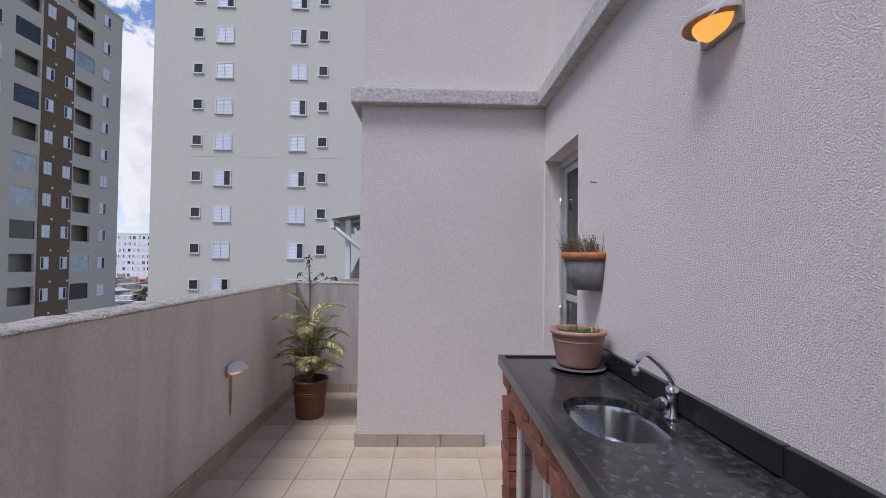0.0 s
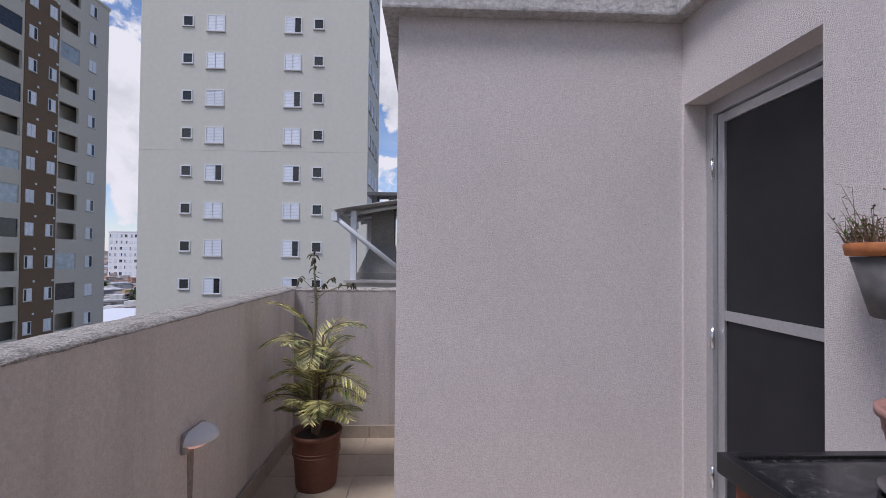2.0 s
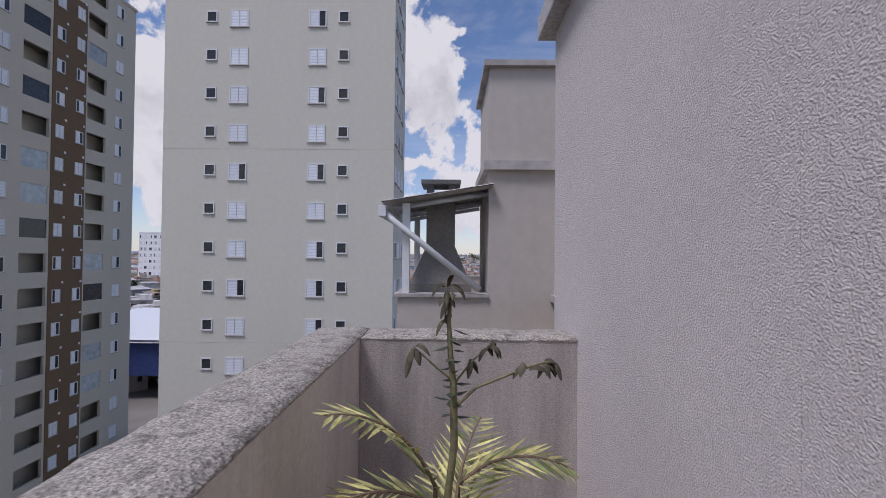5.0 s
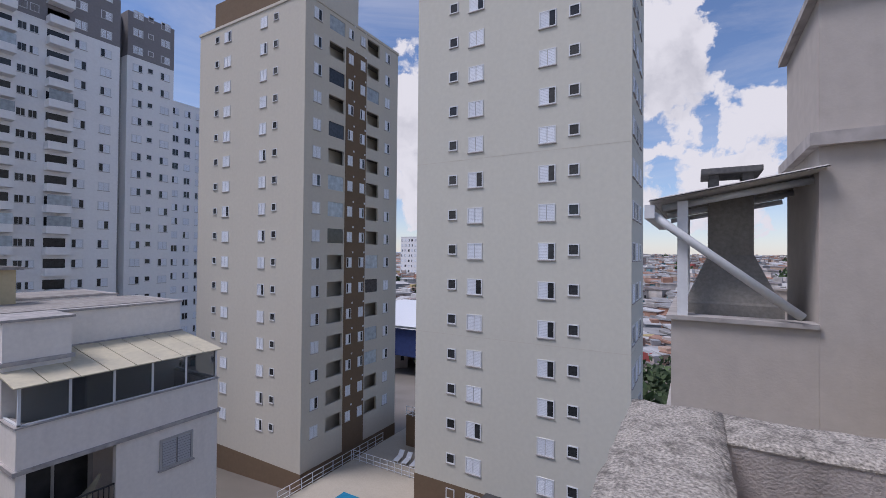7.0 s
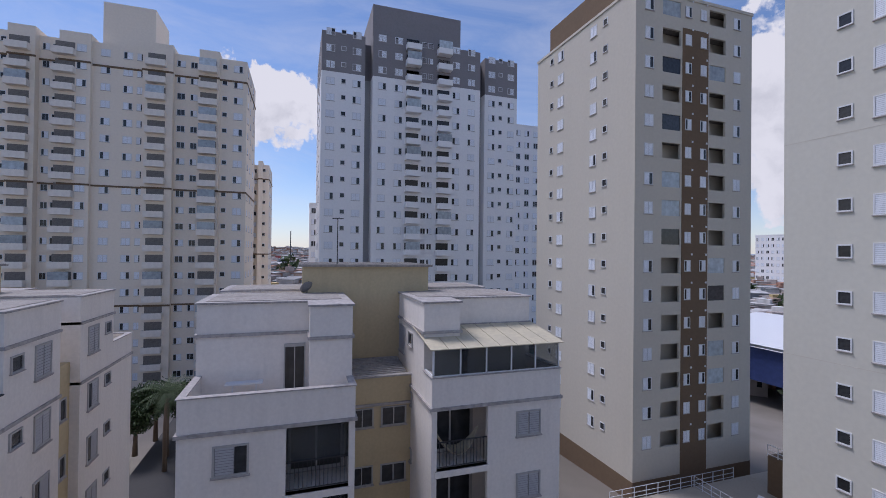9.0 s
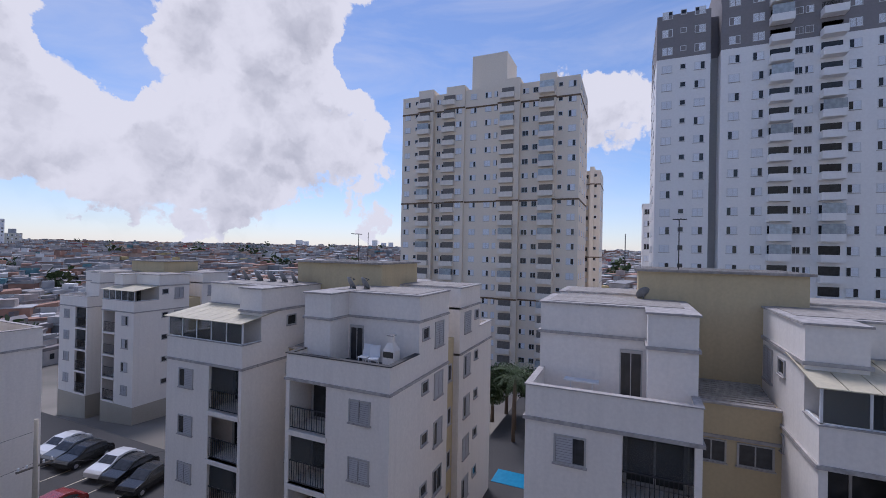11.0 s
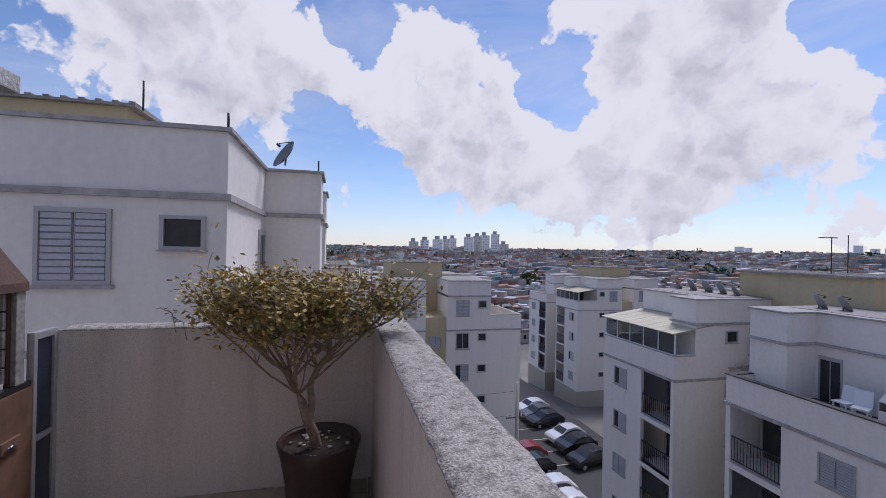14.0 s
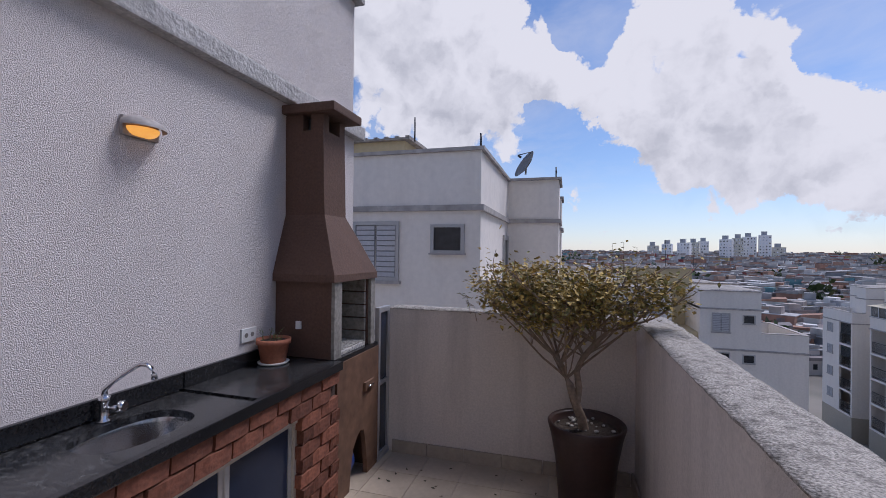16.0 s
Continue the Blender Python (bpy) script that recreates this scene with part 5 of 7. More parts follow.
def yard_tree(x, y, h, seed):
    r = random.Random(seed)
    t = thing("tree", pose(x, y, GZ), "dark green leafy tree standing between the blocks", "tree", "yard trees")
    bm = bmesh.new()
    tube(bm, [(0, 0, 0), (0.1, 0.05, h * 0.3), (0.0, 0.1, h * 0.6)], [0.24, 0.18, 0.1], 8)
    for k in range(5):
        a = k * 1.3
        tube(bm, [(0.05, 0.05, h * 0.35), (0.9 * math.cos(a), 0.9 * math.sin(a), h * 0.55), (1.6 * math.cos(a), 1.6 * math.sin(a), h * 0.72)], [0.1, 0.07, 0.03], 6)
    part("trunk", bm, M_BARK, t)
    bm = bmesh.new()
    for k in range(9):
        a = k * 2.4
        leaf_cloud(bm, r, (1.5 * math.cos(a) * (k % 3) / 2, 1.5 * math.sin(a) * (k % 3) / 2, h * (0.55 + 0.05 * (k % 6))), (1.3, 1.3, 1.0), 420, 0.28)
    part("crown", bm, M_LEAF, t)


for x, y, h, k in ((-48.0, -7.2, 7.0, 3), (-50.5, -10.6, 6.4, 4), (-47.5, -11.4, 5.4, 5), (-52.0, -4.6, 6.6, 6)):
    yard_tree(x, y, h, k)


# ---- things on the roof terraces ----
def terrace_clutter():
    T = BLOCK_2 @ Matrix.Translation((W + GAP, 0, -0.62))
    for i, (x, y) in enumerate(((3.0, 1.5), (3.55, 1.4))):
        c = thing("folding_chair", T @ pose(x, y, 0, 0, 0, 20 * i), "white folding chair on a black roof terrace", "chair", "terrace chairs")
        pbox_(c, "seat", (-0.22, 0.22, -0.22, 0.22, 0.42, 0.46))
        bm = bmesh.new()
        box(bm, -0.22, 0.22, 0, 0.04, 0, 0.5)
        part("backrest", bm, M_FRAME, c, m=pose(0, 0.2, 0.46, -15, 0, 0))
        for sx in (-0.2, 0.16):
            for sy in (-0.2, 0.16):
                pbox_(c, "leg", (sx, sx + 0.04, sy, sy + 0.04, 0, 0.42))
    b = thing("barbecue", T @ pose(4.25, 1.7, 0) @ Matrix.Scale(0.72, 4), "white masonry barbecue on a black roof terrace", "barbecue")
    bm = bmesh.new()
    lev = [(0.38, 0.0), (0.38, 1.15), (0.36, 1.2), (0.17, 1.6), (0.16, 2.0)]
    rings = [[bm.verts.new((sx * r, sy * r, z)) for sx, sy in ((-1, -1), (1, -1), (1, 1), (-1, 1))] for r, z in lev]
    for a, c in zip(rings, rings[1:]):
        for i in range(4):
            bm.faces.new((a[i], a[(i + 1) % 4], c[(i + 1) % 4], c[i]))
    bm.faces.new(rings[0]), bm.faces.new(rings[-1])
    part("hood", bm, M_WHITE, b)
    pbox_(b, "hearth", (-0.34, 0.34, -0.40, -0.381, 0.75, 1.1), M_DARK)
    pbox_(b, "cap", (-0.22, 0.22, -0.22, 0.22, 2.001, 2.06), M_LEDGE)
    T2 = BLOCK_1 @ Matrix.Translation((0, 0, -1.10))
    t = thing("folding_table", T2 @ pose(1.6, 2.0, 0), "white folding table standing on a roof terrace", "table")
    pbox_(t, "tabletop", (-0.6, 0.6, -0.2, 0.2, 0.85, 0.9))
    for sx in (-0.4, 0.36):
        pbox_(t, "leg", (sx, sx + 0.04, -0.02, 0.02, 0, 0.85))
    T3 = BLOCK_1 @ Matrix.Translation((W + GAP, 0, 0))
    h = thing("hammock", T3 @ pose(0.25, 0.55, -3.0), "pale woven hammock slung across a balcony", "hammock")
    bm = bmesh.new()
    n = 14
    rows = []
    for i in range(n + 1):
        t = i / n
        z = 0.9 - 3.2 * t * (1 - t)
        w = 0.05 + 0.35 * math.sin(math.pi * t)
        rows.append([bm.verts.new((0.05 + 1.7 * t, -w * s, z - 0.12 * (1 - s * s))) for s in (-1, -0.5, 0, 0.5, 1)])
    for a, c in zip(rows, rows[1:]):
        for k in range(4):
            bm.faces.new((a[k], a[k + 1], c[k + 1], c[k])).smooth = True
    o = part("cloth", bm, M_AWN, h)
    sol = o.modifiers.new("thick", "SOLIDIFY")
    sol.thickness = 0.02


terrace_clutter()

# ---- terrace things ----
M_GRANITE = mat("black_granite", (0.022, 0.022, 0.023), 0.2, grain=160, var=0.7, stain=0.4, stain_col=(0.20, 0.20, 0.19), stain_scale=38, spec=0.6)
M_GRAN_EDGE = mat("granite_edge", (0.016, 0.016, 0.017), 0.22, grain=90, var=0.3)
M_BRICK = mat("rustic_brick", (0.19, 0.068, 0.038), 0.85, grain=40, var=0.3, bump=0.7, bscale=30, stain=0.35, stain_col=(0.06, 0.03, 0.022), stain_scale=6, rand=0.35)
M_MORTAR = mat("brick_mortar", (0.10, 0.07, 0.055), 0.95, grain=60, var=0.3, bump=0.5)
M_HOOD = mat("brown_hood_paint", (0.115, 0.062, 0.042), 0.75, grain=70, var=0.14, bump=0.3, bscale=60, stain=0.3, stain_col=(0.055, 0.032, 0.025), stain_scale=3, streak=True)
M_BOARD = mat("rusty_board", (0.16, 0.085, 0.05), 0.7, grain=14, var=0.25, bump=0.25, bscale=20, stain=0.45, stain_col=(0.06, 0.035, 0.025), stain_scale=5)
M_FIRE = mat("refractory_brick", (0.27, 0.25, 0.22), 0.95, grain=40, var=0.3, bump=0.5, stain=0.6, stain_col=(0.04, 0.035, 0.03), stain_scale=5)
M_ASH = mat("grey_ash_grid", (0.42, 0.40, 0.37), 0.8, grain=60, var=0.5, bump=0.8, bscale=50)
M_STEEL = mat("sink_steel", (0.55, 0.55, 0.56), 0.22, metal=1.0, grain=90, var=0.08)
M_TERRA = mat("terracotta", (0.42, 0.15, 0.08), 0.75, grain=50, var=0.12, bump=0.15, stain=0.25, stain_col=(0.25, 0.11, 0.07), stain_scale=7)
M_PINKPOT = mat("faded_pink_plastic", (0.40, 0.215, 0.175), 0.55, grain=40, var=0.06, stain=0.15, stain_col=(0.34, 0.16, 0.13), stain_scale=6)
M_GREYPOT = mat("grey_stained_pot", (0.12, 0.115, 0.11), 0.7, grain=30, var=0.2, stain=0.3, stain_col=(0.25, 0.15, 0.09), stain_scale=8)
M_RIMPOT = mat("orange_pot_rim", (0.46, 0.16, 0.05), 0.7, grain=30, var=0.25, stain=0.4, stain_col=(0.16, 0.09, 0.05), stain_scale=14)
M_BROWNPOT = mat("brown_plastic_pot", (0.15, 0.055, 0.032), 0.5, grain=40, var=0.12, stain=0.25, stain_col=(0.24, 0.12, 0.08), stain_scale=6)
M_DARKPOT = mat("dark_brown_pot", (0.045, 0.022, 0.017), 0.4, grain=40, var=0.15)
M_SOIL = mat("potting_soil", (0.05, 0.035, 0.025), 0.95, grain=80, var=0.5, bump=0.8, bscale=60)
M_PEBBLE = mat("pale_pebbles", (0.36, 0.33, 0.29), 0.7, grain=40, var=0.2, rand=0.4, island=True)
M_HERB = mat("herb_leaf", (0.10, 0.17, 0.035), 0.6, grain=40, var=0.3, rand=0.4, island=True)
M_DRY = mat("dry_stem", (0.20, 0.14, 0.09), 0.85, grain=60, var=0.3)
M_DRYLEAF = mat("withered_leaf", (0.085, 0.075, 0.045), 0.8, grain=60, var=0.3, rand=0.4, island=True)
M_PALM = mat("variegated_palm_leaf", (0.48, 0.44, 0.17), 0.5, grain=50, var=0.3, rand=0.45, island=True)
M_PALMD = mat("green_palm_leaf", (0.20, 0.23, 0.07), 0.5, grain=50, var=0.3, rand=0.4, island=True)
M_TREELEAF = mat("olive_tree_leaf", (0.42, 0.30, 0.085), 0.6, grain=30, var=0.3, rand=0.55, island=True)
M_TREELEAF2 = mat("green_tree_leaf", (0.24, 0.22, 0.07), 0.6, grain=30, var=0.3, rand=0.5, island=True)
M_TRUNK = mat("pale_bark", (0.27, 0.20, 0.145), 0.9, grain=40, var=0.3, bump=0.6, bscale=45, stain=0.4, stain_col=(0.13, 0.095, 0.07), stain_scale=9)
M_DOORGLASS = mat("dark_door_glass", (0.025, 0.026, 0.028), 0.08, grain=3, var=0.15, spec=0.2)
M_BLUEGLASS = mat("blue_black_glass", (0.02, 0.028, 0.05), 0.12, grain=3, var=0.15)
M_BEIGEALU = mat("beige_frame", (0.52, 0.46, 0.38), 0.55, grain=40, var=0.1, stain=0.2, stain_scale=5)
M_WHITEPL = mat("white_plastic", (0.74, 0.73, 0.70), 0.45, grain=30, var=0.04)
M_LAMPGREY = mat("grey_lamp_hood", (0.36, 0.33, 0.31), 0.6, grain=40, var=0.15)
M_BLUEBAG = mat("blue_bag", (0.02, 0.06, 0.28), 0.45, grain=14, var=0.3, bump=0.6, bscale=12)
M_BASEB = mat("baseboard_tile", (0.40, 0.34, 0.27), 0.5, grain=30, var=0.08, stain=0.35, stain_col=(0.16, 0.14, 0.12), stain_scale=5, rand=0.1)


def glow_mat(name, col, strength):
    m = mat(name, col, 0.4, grain=30, var=0.1)
    p = m.node_tree.nodes["Principled BSDF"]
    p.inputs["Emission Color"].default_value, p.inputs["Emission Strength"].default_value = (*col, 1), strength
    return m


M_AMBER = glow_mat("lit_amber_glass", (1.0, 0.46, 0.08), 0.6)
M_WARM = glow_mat("lit_pale_glass", (1.0, 0.55, 0.42), 0.35)


def simple(name, m, label, category, mats, build, group=""):
    """A thing that is one plain mesh."""
    bm = bmesh.new()
    build(bm)
    ob = part(name, bm, mats, None, m=m)
    return tagged(ob, label, category, group)


def pbox(parent, name, q, material, bev=0.0, label="", m=None):
    bm = bmesh.new()
    box(bm, *q)
    if bev:
        bevel(bm, bev, 2)
    return part(name, bm, material, parent, label, m)


# -- the door to the house
def house_door():
    d = thing("door_1", pose(WX + 0.13, (DOOR0 + DOOR1) / 2, 0.02), "grey aluminium house door with dark glass panes, shut", "door", kind="structure")
    w, h = (DOOR1 - DOOR0) / 2, DZ - 0.02
    for q in ((-0.02, 0.05, -w, -w + 0.05, 0, h), (-0.02, 0.05, w - 0.05, w, 0, h), (-0.02, 0.05, -w + 0.05, w - 0.05, h - 0.06, h), (-0.02, 0.05, -w + 0.05, w - 0.05, 0, 0.06)):
        pbox(d, "door_frame", q, M_ALU, 0.004)
    for q in ((0.0, 0.035, -w + 0.055, -w + 0.10, 0.065, h - 0.065), (0.0, 0.035, w - 0.10, w - 0.055, 0.065, h - 0.065), (0.0, 0.035, -w + 0.10, w - 0.10, 1.09, 1.135), (0.0, 0.035, -w + 0.10, w - 0.10, h - 0.11, h - 0.065), (0.0, 0.035, -w + 0.10, w - 0.10, 0.065, 0.11)):
        pbox(d, "door_rail", q, M_ALU, 0.004)
    pbox(d, "pane", (0.012, 0.022, -w + 0.10, w - 0.10, 0.11, 1.09), M_DOORGLASS)
    pbox(d, "pane", (0.012, 0.022, -w + 0.10, w - 0.10, 1.135, h - 0.11), M_DOORGLASS)
    for z in (0.35, 1.0, 1.8):
        bm = bmesh.new()
        tube(bm, [(-0.025, w - 0.052, z - 0.05), (-0.025, w - 0.052, z + 0.05)], 0.009)
        part("hinge", bm, M_METAL, d)


house_door()


# -- baseboards
def baseboards():
    runs = [((BX - 0.012, BY - 0.012), (0.66, BY - 0.012), "x"), ((PX + 0.012, YS), (PX + 0.012, YN), "y"), ((PX + 0.03, YN - 0.012), (BX - 0.01, YN - 0.012), "x"), ((PX + 0.03, YS + 0.012), (0.62, YS + 0.012), "x"), ((BX - 0.012, BY), (BX - 0.012, YN), "y")]
    for (x0, y0), (x1, y1), ax in runs:
        L = (x1 - x0) if ax == "x" else (y1 - y0)
        b = thing("baseboard", pose(x0, y0, 0), "grimy beige tile baseboard along the terrace wall", "baseboard", kind="structure")
        n = max(1, round(L / 0.30))
        for i in range(n):
            a, c = L * i / n + 0.002, L * (i + 1) / n - 0.002
            q = (a, c, -0.006, 0.011, 0.0, 0.095) if ax == "x" else (-0.006, 0.011, a, c, 0.0, 0.095)
            pbox(b, "tile", q, M_BASEB, 0.002)


baseboards()


# -- brick counter with granite top
CX, CZ = 0.68, 0.86
CY0, CY1 = 0.20, 2.17


def brick_mesh(l, h):
    bm = bmesh.new()
    box(bm, -0.045, 0.03, -l / 2, l / 2, -h / 2, h / 2)
    bmesh.ops.subdivide_edges(bm, edges=[e for e in bm.edges if abs(e.verts[0].co.y - e.verts[1].co.y) > 0.01], cuts=2)
    r = random.Random(int(l * 1000))
    for v in bm.verts:
        v.co += Vector((r.uniform(-0.006, 0.006), r.uniform(-0.003, 0.003), r.uniform(-0.004, 0.004)))
    return mesh_of("brick", bm, M_BRICK)


def brick_counter():
    WX = 1.14
    b = thing("brick_counter", pose(-0.03, 0.12, 0), "rustic red brick counter base with dark glass doors under a worktop", "counter")
    pbox(b, "core", (CX + 0.02, WX - 0.003, CY0, 0.55, 0.0, CZ - 0.003), M_MORTAR)
    pbox(b, "core", (CX + 0.02, WX - 0.003, 2.03, CY1 - 0.02, 0.0, CZ - 0.003), M_MORTAR)
    pbox(b, "core", (CX + 0.02, CX + 0.10, 0.55, 2.03, 0.715, CZ - 0.003), M_MORTAR)
    pbox(b, "back", (WX - 0.05, WX - 0.003, 0.55, 2.03, 0.0, CZ - 0.1), M_MORTAR)
    l, h, g = 0.185, 0.068, 0.010
    me, me2 = brick_mesh(l, h), brick_mesh(0.088, h)
    r = random.Random(3)

    def brick(x, y, z, rz=0.0, half=False):
        o = part("brick", me2 if half else me, None, b)
        o.matrix_basis = pose(x + r.uniform(-0.006, 0.006), y, z, r.uniform(-1, 1), 0, rz)

    for k in range(11):
        z = 0.036 + k * 0.0775
        off = (k % 2) * 0.0975
        if k >= 9:
            y = CY0 + 0.1 - off
            while y < CY1 - 0.05:
                if y > CY0 + 0.05:
                    brick(CX + 0.03, y, z)
                y += l + g
        else:
            for y in ((0.30, 0.495) if not k % 2 else (0.25, 0.40, 0.53)):
                brick(CX + 0.03, y, z, half=bool(k % 2 and y != 0.40))
            brick(CX + 0.03, 2.085, z, half=False)
        for x in ((0.80, 0.995) if not k % 2 else (0.76, 0.90, 1.05)):
            brick(x, CY1 - 0.03, z, -90, half=bool(k % 2 and x != 0.90))
    # door frame and leaves
    F = CX + 0.03
    for q in ((F, F + 0.05, 0.555, 0.60, 0.02, 0.66), (F, F + 0.05, 1.98, 2.025, 0.02, 0.66), (F - 0.012, F + 0.05, 0.555, 2.025, 0.66, 0.712), (F, F + 0.05, 0.60, 1.98, 0.02, 0.06)):
        pbox(b, "frame", q, M_BEIGEALU, 0.004)
    for i, (a, c) in enumerate(((0.60, 1.06), (1.06, 1.52), (1.52, 1.98))):
        x = F + 0.012 + 0.012 * (i % 2)
        leaf = pbox(b, "cabinet_door", (x + 0.006, x + 0.012, a + 0.02, c - 0.02, 0.07, 0.65), M_BLUEGLASS)
        for q in ((x, x + 0.018, a, a + 0.025, 0.06, 0.66), (x, x + 0.018, c - 0.025, c, 0.06, 0.66)):
            pbox(leaf, "stile", q, M_ALU, 0.003)


def worktop():
    WX = 1.14
    t = thing("worktop", pose(-0.03, 0.12, 0), "polished black speckled granite worktop with an undermounted steel sink", "worktop")
    x0, x1, z0, z1 = 0.65, WX - 0.002, CZ, CZ + 0.03
    sy, sx, ry, rx = 1.325, 0.895, 0.205, 0.145
    a0, a1 = 1.05, 1.60
    pbox(t, "slab", (x0, x1, 0.93, a0, z0, z1), M_GRANITE)
    pbox(t, "slab", (x0, x1, a1, 2.19, z0, z1), M_GRANITE)
    pbox(t, "slab", (x0, x1, 0.20, 0.915, z0, z1 + 0.008), M_GRANITE)
    # the piece round the sink's oval opening
    bm = bmesh.new()
    n = 48
    inner, outer = [], []
    for i in range(n):
        a = 2 * math.pi * (i + 0.5) / n
        c, s = math.cos(a), math.sin(a)
        p = 0.75
        inner.append((sx + rx * math.copysign(abs(c) ** p, c), sy + ry * math.copysign(abs(s) ** p, s)))
        kx = ((x1 - sx) if c > 0 else (sx - x0)) / max(1e-6, abs(c))
        ky = ((a1 - sy) if s > 0 else (sy - a0)) / max(1e-6, abs(s))
        k = min(kx, ky)
        outer.append((sx + k * c, sy + k * s))
    vi = [[bm.verts.new((x, y, z)) for x, y in inner] for z in (z1, z0)]
    vo = [[bm.verts.new((x, y, z)) for x, y in outer] for z in (z1, z0)]
    for i in range(n):
        j = (i + 1) % n
        bm.faces.new((vi[0][i], vi[0][j], vo[0][j], vo[0][i])), bm.faces.new((vi[1][i], vo[1][i], vo[1][j], vi[1][j]))
        bm.faces.new((vi[0][i], vi[1][i], vi[1][j], vi[0][j])), bm.faces.new((vo[0][i], vo[0][j], vo[1][j], vo[1][i]))
    part("slab", bm, M_GRANITE, t)
    # raised rims and splashback
    pbox(t, "rim", (x0 - 0.004, x0 + 0.028, 0.20, 2.194, z0 - 0.012, z1 + 0.009), M_GRAN_EDGE, 0.004)
    pbox(t, "rim", (x0 + 0.029, x1, 2.166, 2.194, z0 - 0.012, z1 + 0.009), M_GRAN_EDGE, 0.004)
    for a, c in ((0.20, 0.905), (0.912, 2.165)):
        pbox(t, "splashback", (x1 - 0.022, x1, a, c, z1 + 0.009, z1 + 0.085), M_GRAN_EDGE, 0.003)
    # basin
    bm = bmesh.new()
    rings = []
    for f, z in ((1.04, z0 - 0.001), (1.0, z0 - 0.02), (0.97, z0 - 0.11), (0.88, z0 - 0.14), (0.2, z0 - 0.15), (0.19, z0 - 0.16), (0.01, z0 - 0.16)):
        rings.append([bm.verts.new((sx + f * (x - sx), sy + f * (y - sy), z)) for x, y in inner])
    for a, c in zip(rings, rings[1:]):
        for i in range(n):
            bm.faces.new((a[i], a[(i + 1) % n], c[(i + 1) % n], c[i])).smooth = True
    part("basin", bm, M_STEEL, t, "brushed steel sink basin")


def faucet():
    f = thing("faucet", pose(1.05, 1.43, CZ + 0.03), "chrome swan-neck faucet with a lever knob", "faucet")
    bm = bmesh.new()
    lathe(bm, [(0.0, 0.0), (0.024, 0.0), (0.024, 0.008), (0.016, 0.012), (0.016, 0.07), (0.02, 0.075), (0.02, 0.10), (0.012, 0.105), (0.0, 0.106)], 16)
    part("body", bm, M_METAL, f)
    bm = bmesh.new()
    pts = [(0, 0, 0.10), (0, 0, 0.12)] + [(-0.02 - 0.16 * k / 6, 0.0, 0.135 + 0.105 * k / 6) for k in range(7)]
    pts = [(0, 0, 0.10), (0, 0, 0.125), (-0.02, -0.01, 0.15), (-0.06, -0.03, 0.185), (-0.10, -0.05, 0.215), (-0.115, -0.058, 0.222), (-0.135, -0.068, 0.22), (-0.15, -0.075, 0.205), (-0.158, -0.079, 0.18), (-0.16, -0.08, 0.16)]
    tube(bm, pts, [0.011, 0.011] + [0.009] * 6 + [0.011, 0.011], 10)
    part("spout", bm, M_METAL, f)
    bm = bmesh.new()
    tube(bm, [(-0.01, -0.005, 0.05), (-0.05, -0.03, 0.055)], [0.010, 0.010], 10)
    tube(bm, [(-0.045, -0.028, 0.055), (-0.062, -0.036, 0.056)], [0.024, 0.022], 14)
    part("knob", bm, M_METAL, f)


brick_counter(), worktop(), faucet()


